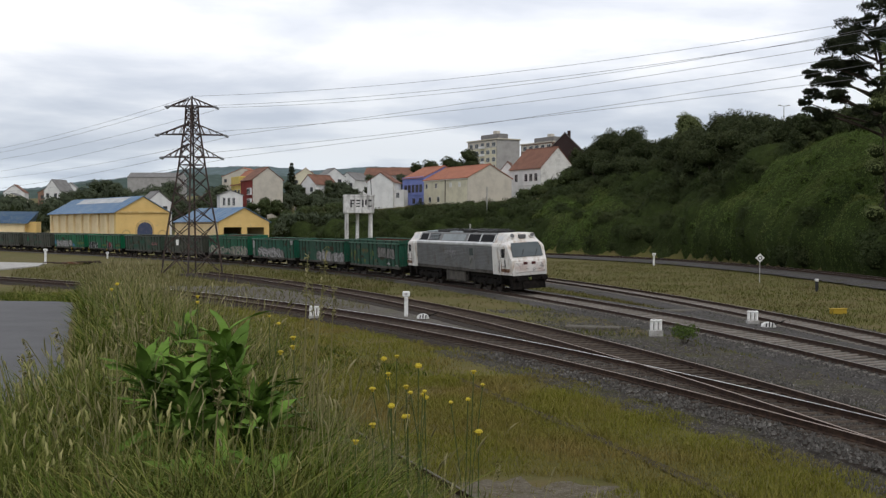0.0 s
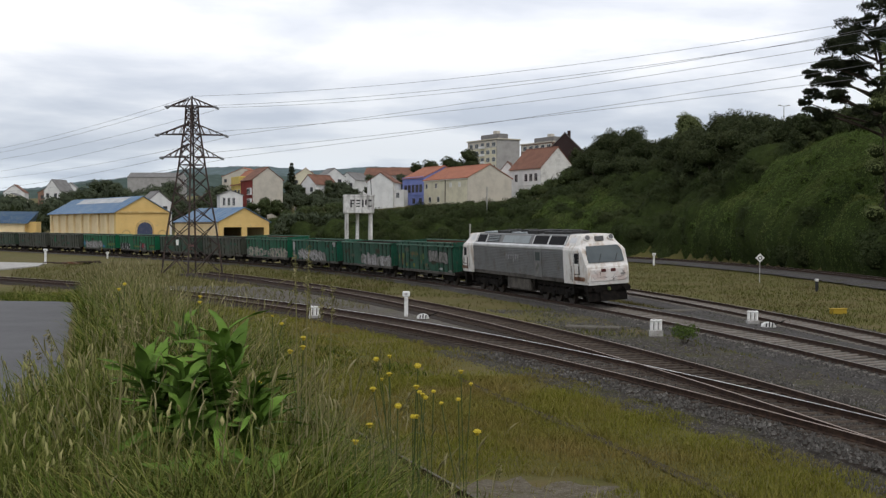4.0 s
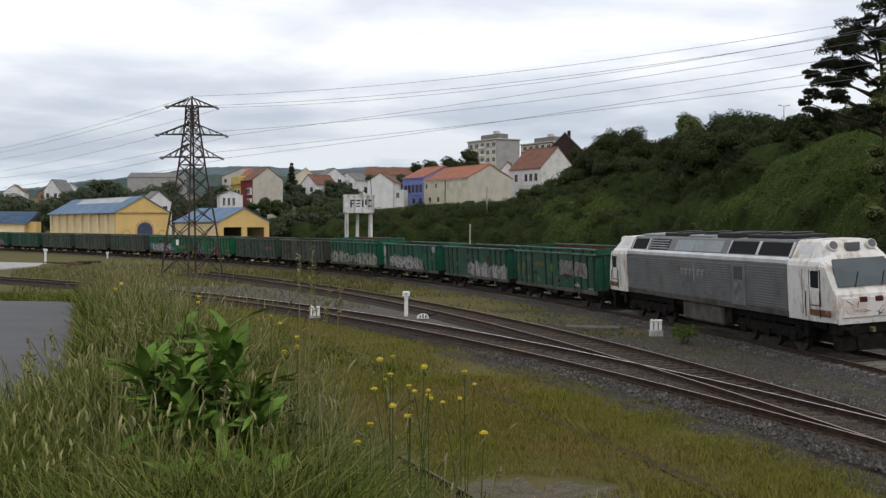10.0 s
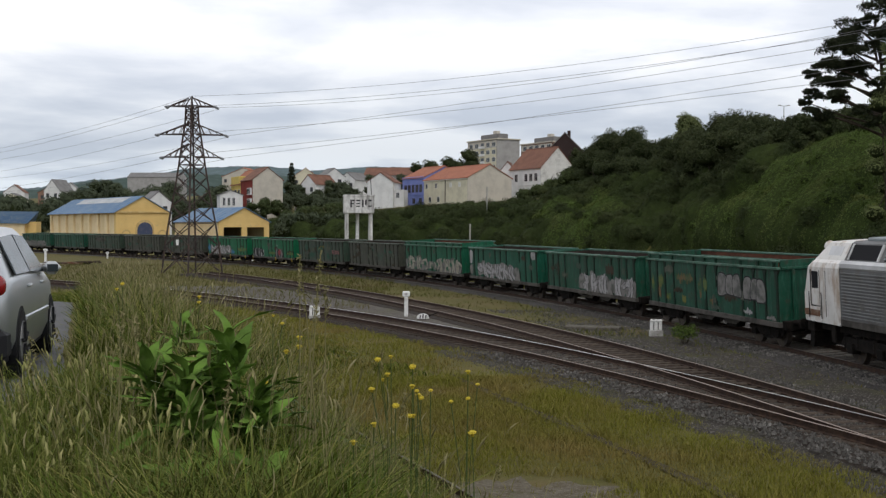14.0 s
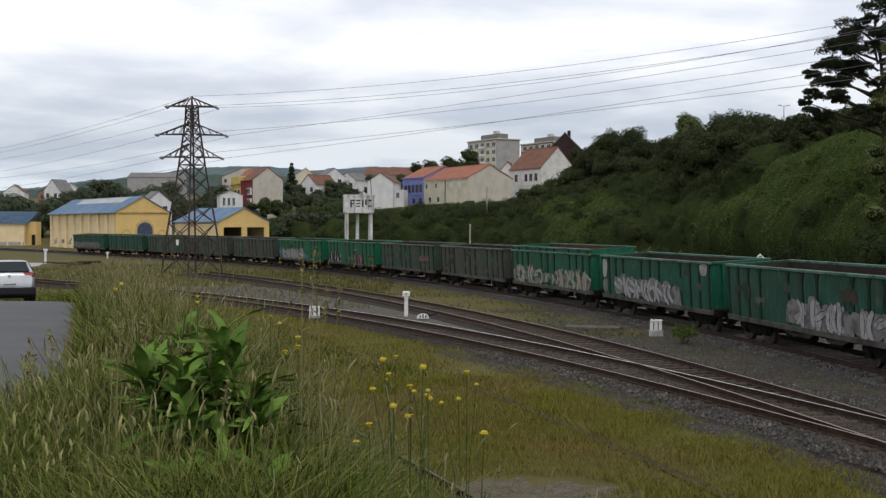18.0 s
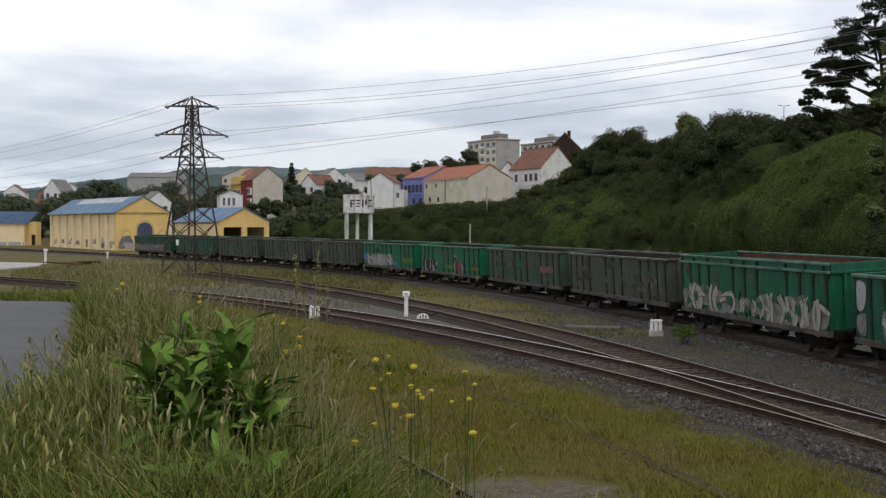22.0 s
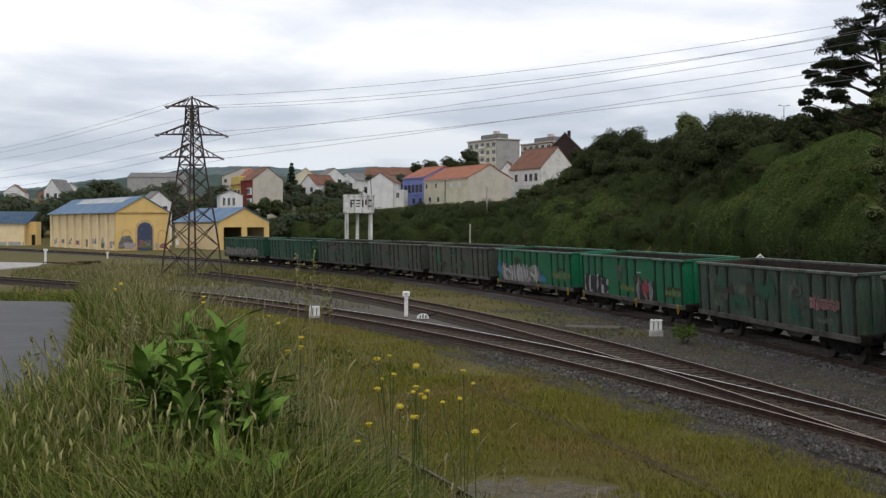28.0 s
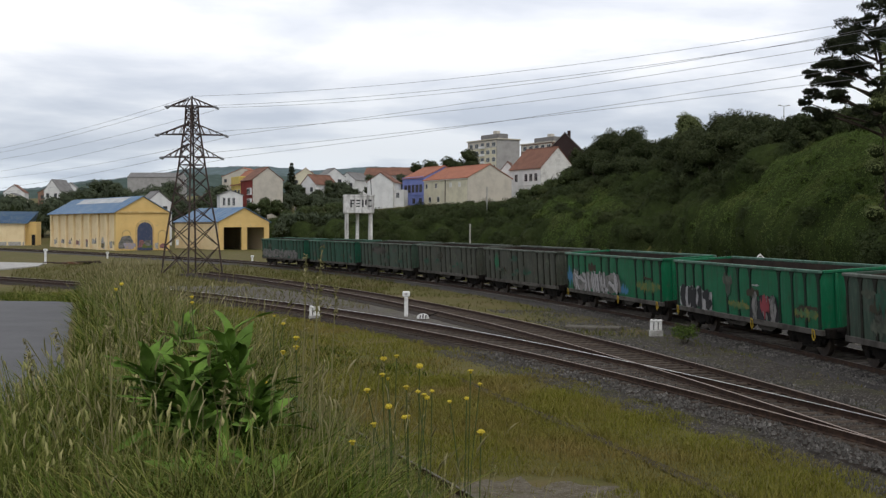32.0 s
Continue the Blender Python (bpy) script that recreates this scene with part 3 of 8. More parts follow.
def ribbon(bm, pts, w, y):
    """A painted stroke of even width along a bent line in x, z, with round ends."""
    p = [Vector((a, b)) for a, b in pts]
    left, right = [], []
    for i, q in enumerate(p):
        d = (p[min(i + 1, len(p) - 1)] - p[max(i - 1, 0)]).normalized()
        nrm = Vector((-d.y, d.x)) * w * (0.62 if i in (0, len(p) - 1) else 1.0)
        left.append(q + nrm); right.append(q - nrm)
    for i in range(len(p) - 1):
        flat(bm, [left[i], left[i + 1], right[i + 1], right[i]], y)


def tag_letters(parent, x0, x1, z0, z1, n, fill, edge, seed, lean=0.05, label="", y=-1.424):
    """Spray-painted lettering, unreadable: fat bent strokes with dark outlines, crowded over a patchy ground."""
    rnd = random.Random(seed)
    layers = [bmesh.new(), bmesh.new(), bmesh.new()]
    w, h = (x1 - x0) / n, z1 - z0
    for i in range(n * 2):
        flat(layers[0], blob(rnd, x0 + (i + rnd.uniform(0.2, 0.8)) * w / 2, z0 + h * rnd.uniform(0.25, 0.6), w * rnd.uniform(0.7, 1.1), h * rnd.uniform(0.7, 1.0), 12, 0.22), y - 0.0002 * i)
    at = 0
    for i in range(n):
        cx = x0 + w * (i + 0.5)
        for k in range(rnd.choice((3, 3, 4))):
            sx = cx + rnd.uniform(-0.42, 0.42) * w
            a, b = rnd.uniform(-0.10, 0.12), rnd.uniform(0.80, 1.02)
            bow = rnd.uniform(-0.35, 0.35) * w
            if rnd.random() < 0.3:
                m = rnd.uniform(0.25, 0.8)
                pts = [(sx + (f - 0.5) * w * 0.8, z0 + h * (m + 0.12 * math.sin(3 * f + seed))) for f in (0, 0.33, 0.67, 1)]
            else:
                pts = [(sx + bow * math.sin(math.pi * f) + lean * h * (f - 0.5), max(0.98, z0 + h * (a + (b - a) * f))) for f in (0, 0.25, 0.5, 0.75, 1)]
            fat = rnd.uniform(0.09, 0.15) * min(1.0, h)
            at += 1
            ribbon(layers[2], pts, fat + 0.026, y - 0.006 - 0.0016 * at)
            ribbon(layers[1], pts, fat, y - 0.0068 - 0.0016 * at)
    me = bpy.data.meshes.new("painted_tag")
    be = layers[0]
    for q, extra in ((1, layers[1]), (2, layers[2])):
        for one in extra.faces:
            one.material_index = q
        extra.to_mesh(me)
        be.from_mesh(me)
        extra.free()
    be.to_mesh(me)
    be.free()
    return mesh_part("painted_tag", me, (fill, edge, M["tag_dark"]), parent, label)


def tag_patch(parent, x0, x1, z0, z1, mat, seed, label="", y=-1.422, solid=False):
    """A patch of paint: one soft shape, or ragged smears running down."""
    rnd = random.Random(seed)
    bm = bmesh.new()
    if solid:
        flat(bm, blob(rnd, (x0 + x1) / 2, (z0 + z1) / 2, x1 - x0, z1 - z0, 22, 0.12, rnd.uniform(-0.1, 0.1)), y)
    else:
        n = max(5, int((x1 - x0) / 0.055))
        rows, mid = [], (z0 + z1) / 2 + rnd.uniform(-0.1, 0.1) * (z1 - z0)
        for i in range(n + 1):
            f = math.sin(math.pi * (0.08 + 0.84 * i / n)) ** 0.5
            x = x0 + (x1 - x0) * i / n + rnd.uniform(-0.02, 0.02)
            up, down = (z1 - mid) * f * rnd.uniform(0.15, 1.0), (mid - z0) * f * rnd.uniform(0.15, 1.0)
            rows.append((bm.verts.new((x, y, mid - down)), bm.verts.new((x, y, mid + up))))
        for a, b in zip(rows, rows[1:]):
            bm.faces.new((a[0], b[0], b[1], a[1]))
    return part("painted_patch", bm, mat, parent, label)


def grime(parent, seed, mats, n=16):
    """Old paint, rust runs and scrapes over a wagon side."""
    rnd = random.Random(seed)
    for i in range(n):
        x, z = rnd.uniform(-5.9, 5.2), rnd.uniform(1.0, 2.3)
        w, h = rnd.uniform(0.3, 1.1), rnd.uniform(0.25, 0.9)
        tag_patch(parent, x, x + w, z, min(2.85, z + h), M[rnd.choice(mats)], seed * 31 + i, y=-1.4215)


def open_wagon(label, mat, double=False, handles=False):
    t = thing("open_wagon", Matrix(), label, "freight wagon", "open wagons of the train")
    key, lining = mat.name + str(double), M["rust"] if double else M["rust_dark"]
    for s in (0, 180):
        turn = Matrix.Rotation(radians(s), 4, "Z")
        side = mesh_part("side_panel", kept(("side", key), side_mesh), (mat, lining), t, "", turn)
        for x in POSTS:
            shared("side_post", "post", post_mesh, M["w_post_dark"] if mat in (M["w_dark"], M["w_brown"]) else M["w_post"], t, turn @ pose(x, -1.36, 0))
        shared("top_rail", "toprail", lambda: boxed(-6.2, 6.2, -HALF - 0.02, -1.31, 2.94, TOP, bevel=0.02), M["w_rim_dark"] if mat in (M["w_dark"], M["w_brown"]) else M["w_rim"], t, turn)
        if double:
            ext = mesh_part("extension_board", kept(("ext", key), ext_mesh), (mat, M["rust"]), t, "", turn)
            shared("upper_rail", "uprail", lambda: boxed(-6.2, 6.2, -HALF + 0.02, -1.31, 3.22, 3.31, bevel=0.02), M["w_rim"], t, turn)
            for x in (-5.9, -4.7, -3.3, -1.1, 0.0, 1.1, 3.3, 4.7, 5.9):
                shared("bracket", "bracket", lambda: boxed(-0.05, 0.05, -1.45, -1.39, 3.045, 3.225), M["w_post"], t, turn @ pose(x, 0, 0))
            shared("end_board", "endboard", lambda: boxed(6.08, 6.16, -1.3, 1.3, 3.045, 3.30, bevel=0.01), mat, t, turn)
        shared("side_sill", "sill", lambda: boxed(-6.2, 6.2, -HALF + 0.01, -1.25, 0.80, 1.0, bevel=0.015), M["sill"], t, turn)
        end = mesh_part("end_wall", kept(("end", key), end_mesh), (mat, lining), t, "", turn @ pose(6.1, 0, 0))
        shared("end_rail", "endrail", lambda: boxed(6.06, 6.22, -1.29, 1.29, 2.935, TOP - 0.005, bevel=0.02), mat, t, turn)
        shared("headstock", "head", lambda: boxed(6.12, 6.44, -1.3, 1.3, 0.72, 1.05, bevel=0.02), M["iron"], t, turn)
        for y in (-0.92, 0.92):
            shared("buffer", "buffer", buffer_mesh, M["iron"], t, turn @ pose(6.44, y, 1.0))
        shared("drawhook", "hook", lambda: boxed(6.42, 6.75, -0.06, 0.06, 0.85, 1.02, bevel=0.02), M["iron"], t, turn)
        shared("corner_step", "step", step_mesh, M["iron"], t, turn)
        shared("truss_plate", "truss", truss_mesh, M["sill"], t, turn)
        if handles:
            for x in (-5.9, 1.2, 5.75):
                shared("release_handle", "handle", handle_mesh, M["yellow"], t, turn @ pose(x, 0, 0), "yellow brake release handle")
    shared("floor", "floor", lambda: boxed(-6.1, 6.1, -1.3, 1.3, 0.95, 1.05), lining, t)
    shared("underframe", "under", under_mesh, M["iron"], t)
    for x in (-4.5, 4.5):
        bogie(t, x)
    return t


def step_mesh():
    bm = bmesh.new()
    for x in (5.3, 5.75):
        bar(bm, (x, -1.36, 0.85), (x, -1.36, 0.42), 0.03)
    box(bm, 5.25, 5.8, -1.46, -1.28, 0.40, 0.43)
    return bm


def truss_mesh():
    bm = bmesh.new()
    prism(bm, [(-2.6, 0.80), (-1.5, 0.55), (-0.2, 0.55), (0.25, 0.80)], -1.10, -1.07)
    prism(bm, [(0.7, 0.80), (1.1, 0.55), (2.0, 0.55), (2.6, 0.80)], -1.10, -1.07)
    return bm


def handle_mesh():
    bm = bmesh.new()
    pts = [(-0.09, 1.0), (0.09, 0.95), (0.12, 0.72), (0.0, 0.6), (-0.1, 0.75)]
    for a, b in zip(pts, pts[1:] + pts[:1]):
        bar(bm, (a[0] * 0.8, -1.49, a[1]), (b[0] * 0.8, -1.49, b[1]), 0.03)
    return bm


def under_mesh():
    bm = bmesh.new()
    for y in (-0.45, 0.45):
        box(bm, -6.1, 6.1, y - 0.09, y + 0.09, 0.62, 0.95)
    for x in (-3.0, -1.0, 1.0, 3.0):
        box(bm, x - 0.08, x + 0.08, -1.3, 1.3, 0.72, 0.94)
    tube(bm, (-1.9, -0.6, 0.5), (-0.8, -0.6, 0.5), 0.2, seg=12)
    box(bm, 0.9, 1.8, -0.95, -0.55, 0.40, 0.72, bevel=0.03)
    return bm


TRAIN = []
G0 = "faded green open freight wagon with "


def make_wagons():
    w = [None] * 13
    w[0] = open_wagon(G0 + "pale bubble tags and ochre smears", M["w_green"], True)
    for k, (x0, x1, z0, z1) in enumerate(((1.2, 2.1, 1.72, 2.62), (1.95, 2.65, 1.78, 2.58), (2.55, 3.25, 1.72, 2.6), (3.45, 4.2, 1.68, 2.55), (4.05, 4.65, 1.7, 2.5), (4.5, 5.2, 1.62, 2.48))):
        tag_patch(w[0], x0 - 0.05, x1 + 0.05, z0 - 0.05, z1 + 0.05, M["tag_dark"], 70 + k, y=-1.424 - 0.002 * k, solid=True)
        tag_patch(w[0], x0, x1, z0, z1, M["tag_grey"], 70 + k, "pale grey bubble letter", y=-1.425 - 0.002 * k, solid=True)
    for k, (x0, x1, z0, z1) in enumerate(((-5.75, -5.5, 1.3, 2.5), (-5.0, -4.75, 1.1, 2.0), (-4.1, -3.6, 1.1, 1.6), (-0.7, -0.35, 1.2, 2.6), (-0.15, 0.2, 1.7, 2.6), (0.4, 0.7, 1.1, 1.7), (-2.4, -2.0, 1.0, 1.7))):
        tag_patch(w[0], x0, x1, z0, z1, M["tag_brown"] if k % 2 else M["tag_ochre"], 90 + k)
    tag_patch(w[0], -3.0, -1.2, 1.95, 2.6, M["tag_brown"], 5)
    tag_patch(w[0], -5.0, -4.4, 1.6, 2.4, M["tag_ochre"], 6)
    tag_patch(w[0], 3.4, 4.1, 1.05, 1.4, M["tag_white"], 7)
    tag_patch(w[0], 5.2, 5.9, 0.98, 1.25, M["tag_grey"], 8)
    w[1] = open_wagon(G0 + "grey lettering low on its side", M["w_green"])
    tag_letters(w[1], -0.9, 3.2, 1.0, 2.05, 4, M["tag_grey"], M["tag_white"], 11, label="grey and white unreadable lettering")
    tag_letters(w[1], 3.45, 6.0, 0.98, 2.0, 3, M["tag_grey"], M["tag_white"], 12)
    w[2] = open_wagon("teal green open freight wagon with huge grey lettering", M["w_teal"])
    tag_letters(w[2], -4.1, 2.9, 1.0, 2.05, 6, M["tag_grey"], M["tag_white"], 21, lean=-0.2, label="huge grey unreadable lettering")
    tag_patch(w[2], -6.0, -5.4, 1.9, 2.85, M["tag_white"], 22, solid=True)
    tag_patch(w[2], 5.25, 5.95, 2.45, 2.95, M["tag_white"], 23, solid=True)
    tag_patch(w[2], -6.0, -5.4, 1.1, 1.8, M["tag_grey"], 24, solid=True)
    w[3] = open_wagon("bright green open freight wagon with scrubbed grey lettering", M["w_deep"], True)
    tag_letters(w[3], -5.6, -1.1, 1.0, 2.1, 4, M["tag_grey"], M["tag_cream"], 31, label="scrubbed pale grey lettering")
    tag_letters(w[3], -0.9, 0.9, 1.2, 1.75, 2, M["tag_grey"], M["tag_cream"], 32)
    tag_letters(w[3], 1.1, 6.0, 0.98, 2.1, 5, M["tag_grey"], M["tag_cream"], 33)
    for k in range(12):
        x0 = -5.5 + 0.95 * k + 0.2 * math.sin(5 * k)
        z0 = 1.0 + 0.55 * (k % 3) / 2
        tag_patch(w[3], x0, x0 + 0.42, z0, z0 + 0.6, M["w_deep"], 340 + k, y=-1.466)
    w[4] = open_wagon("grimy brown-green open freight wagon with dull smears", M["w_brown"])
    tag_patch(w[4], 1.2, 2.9, 1.3, 2.3, M["w_dark"], 42)
    w[5] = open_wagon("grimy dark green open freight wagon with a pink tag", M["w_dark"])
    tag_letters(w[5], 3.35, 5.1, 1.75, 2.15, 4, M["tag_pink"], M["tag_pink"], 51, label="small faded pink tag")
    tag_patch(w[5], -4.2, -3.4, 1.6, 2.8, M["w_green"], 52)
    tag_patch(w[5], -0.8, 0.8, 1.6, 2.7, M["w_green"], 53)
    tag_patch(w[5], -3.0, -1.4, 1.2, 1.9, M["w_green"], 54)
    w[6] = open_wagon("fresh bright green open freight wagon with black and red tags", M["w_bright"], handles=True)
    tag_letters(w[6], -5.6, -2.6, 1.0, 2.0, 4, M["tag_white"], M["tag_dark"], 61, label="black and white unreadable tag")
    tag_letters(w[6], 1.1, 3.1, 1.0, 2.05, 2, M["tag_dark"], M["tag_grey"], 62)
    tag_patch(w[6], 1.9, 2.6, 1.0, 2.1, M["tag_red"], 63, "red painted stroke", y=-1.46)
    tag_patch(w[6], 4.4, 6.0, 1.2, 1.75, M["tag_ochre"], 64)
    tag_patch(w[6], -0.9, 0.9, 1.2, 1.7, M["tag_ochre"], 65)
    tag_patch(w[6], 1.2, 1.8, 2.25, 2.35, M["tag_white"], 66)
    w[7] = open_wagon("fresh bright green open freight wagon with silver lettering", M["w_bright"], handles=True)
    tag_letters(w[7], -5.0, 1.2, 1.0, 2.15, 6, M["tag_grey"], M["tag_white"], 71, lean=-0.15, label="silver and white unreadable lettering")
    tag_patch(w[7], 1.2, 2.4, 1.0, 1.7, M["tag_blue"], 72, "blue painted stroke")
    tag_patch(w[7], -6.0, -5.2, 1.1, 2.4, M["tag_blue"], 73)
    tag_patch(w[7], 3.4, 6.0, 1.3, 2.0, M["tag_ochre"], 74)
    w[8] = open_wagon("grimy brown open freight wagon with one green stripe", M["w_brown"])
    tag_patch(w[8], -4.15, -3.4, 1.4, 2.9, M["w_bright"], 81, "upright green painted stripe")
    w[9] = open_wagon("grimy brown open freight wagon, plain and rusty", M["w_brown"])
    w[10] = open_wagon("grimy dark grey-green open freight wagon, plain", M["w_dark"])
    tag_patch(w[10], -3.1, 0.5, 1.9, 2.9, M["sill"], 101)
    w[11] = open_wagon("dark green open freight wagon without tags", M["w_green"])
    w[12] = open_wagon("dull green open freight wagon, last of the train", M["w_green"])
    tag_letters(w[12], -5.5, 4.0, 1.05, 1.95, 8, M["tag_grey"], M["tag_grey"], 121, label="faded grey lettering")
    dull = ("w_green", "l_rust_run", "w_scrape", "w_dark", "w_brown", "w_scrape")
    for k, n in ((4, 26), (5, 22), (8, 18), (9, 18), (10, 16), (11, 6), (12, 8)):
        grime(w[k], 300 + k, dull, n)
    for k, n in ((0, 12), (1, 10), (2, 5), (3, 6), (6, 5), (7, 4)):
        grime(w[k], 300 + k, ("w_scrape", "w_dark", "l_rust_run", "w_teal"), n)
    for k, ob in enumerate(w):
        TRAIN.append((ob, -14.04 * k, 4.5))


make_wagons()

# ---- the locomotive
M["l_white"] = material("dirty_white_loco_paint", (0.72, 0.70, 0.67), 0.5, var=(((0.50, 0.48, 0.44), 0.7, 0.45, 0.65, 0.6), ((0.34, 0.23, 0.14), 1.9, 0.50, 0.66, 0.7, (1.6, 1.6, 0.5)), ((0.20, 0.16, 0.12), 5, 0.60, 0.72, 0.6)))
M["l_grey"] = material("mid_grey_loco_paint", (0.165, 0.168, 0.168), 0.5, var=(((0.105, 0.100, 0.094), 0.9, 0.45, 0.65, 0.7), ((0.17, 0.165, 0.155), 3.0, 0.55, 0.7, 0.5, (0.4, 1, 2)), ((0.10, 0.07, 0.045), 1.3, 0.56, 0.70, 0.6)))
M["l_band"] = material("pale_grey_loco_paint", (0.62, 0.62, 0.625), 0.4, var=(((0.42, 0.42, 0.42), 1.0, 0.45, 0.65, 0.7),))
M["l_roof"] = material("roof_plate_grey", (0.27, 0.30, 0.31), 0.55, var=(((0.20, 0.22, 0.22), 1.4, 0.45, 0.62, 0.6),))
M["l_glass"] = material("grey_tinted_windscreen", (0.055, 0.07, 0.075), 0.15, spec=0.6, var=(((0.08, 0.10, 0.105), 0.8, 0.4, 0.6, 0.5),))
M["l_lamp"] = material("lamp_lens", (0.10, 0.10, 0.10), 0.2, spec=0.6)
M["l_red"] = material("red_tail_lamp", (0.07, 0.018, 0.016), 0.3)
M["l_scrawl"] = material("dull_reddish_scrawl", (0.56, 0.47, 0.43), 0.7, var=(((0.66, 0.63, 0.60), 1.6, 0.40, 0.54, 0.9), ((0.33, 0.22, 0.20), 2.6, 0.56, 0.66, 0.7)))
M["l_rust"] = material("rust_stained_panel", (0.15, 0.075, 0.045), 0.8, var=(((0.30, 0.24, 0.19), 3, 0.48, 0.64, 0.7),))
M["l_tank"] = material("grimy_fuel_tank", (0.12, 0.108, 0.095), 0.8, var=(((0.05, 0.045, 0.04), 1.5, 0.42, 0.65, 0.8),))


def loft(bm, sections, mat=0):
    """Skin between cross-sections of equal length; each is a list of 3D points, open."""
    rows = [[bm.verts.new(p) for p in s] for s in sections]
    for a, b in zip(rows, rows[1:]):
        for i in range(len(a) - 1):
            f = bm.faces.new((a[i], b[i], b[i + 1], a[i + 1]))
            f.material_index = mat
    return rows


def hull(y):
    """Half-width outline (y, z) of the locomotive body, from one sill over the roof to the other."""
    h = [(1.42, 1.28), (1.43, 2.4), (1.42, 3.16), (1.36, 3.32), (1.22, 3.42), (0.92, 3.98), (0.80, 4.04), (0.0, 4.08)]
    h = [(a * y, b) for a, b in h]
    return [(-a, b) for a, b in h] + [(a, b) for a, b in h[-2::-1]]


def cab_mesh():
    """A driving cab, nose to +x, from x = 0 (bulkhead) to 3.15."""
    bm = bmesh.new()
    secs = []
    for x, top, w in ((0.0, 4.05, 1.0), (1.1, 4.05, 1.0), (1.5, 4.02, 1.0), (2.08, 3.55, 0.985), (2.36, 3.2, 0.965), (2.74, 2.38, 0.92), (2.88, 2.22, 0.90), (2.93, 1.7, 0.885), (2.88, 1.22, 0.875)):
        secs.append([(x, y, min(z, top) if z > 1.4 else 1.26 + 0.0 * x) for y, z in hull(w)])
    loft(bm, secs)
    bm.faces.new(bm.verts[-15:])
    bmesh.ops.recalc_face_normals(bm, faces=bm.faces)
    return bm


def slab(bm, pts, thick, away):
    """A plate with the given corners, raised by thick along away."""
    a = [Vector(p) for p in pts]
    d = Vector(away).normalized() * thick
    lo = [bm.verts.new(p - d * 0.3) for p in a]
    hi = [bm.verts.new(p + d) for p in a]
    n = len(a)
    bm.faces.new(hi)
    bm.faces.new(lo[::-1])
    for i in range(n):
        bm.faces.new((lo[i], lo[(i + 1) % n], hi[(i + 1) % n], hi[i]))
    bmesh.ops.recalc_face_normals(bm, faces=bm.faces)


def roof_plate(x0, x1, s, t0=0.06, t1=0.92, thick=0.02):
    """A plate on the sloped roof shoulder; s is the side."""
    def at(x, t):
        return (x, s * (1.20 + (0.93 - 1.20) * t), 3.43 + (3.97 - 3.43) * t)
    bm = bmesh.new()
    q = [at(x0, t0), at(x1, t0), at(x1, t1), at(x0, t1)]
    if s > 0:
        q = q[::-1]
    slab(bm, q, thick, (0, s * 0.9, 0.44))
    return bm


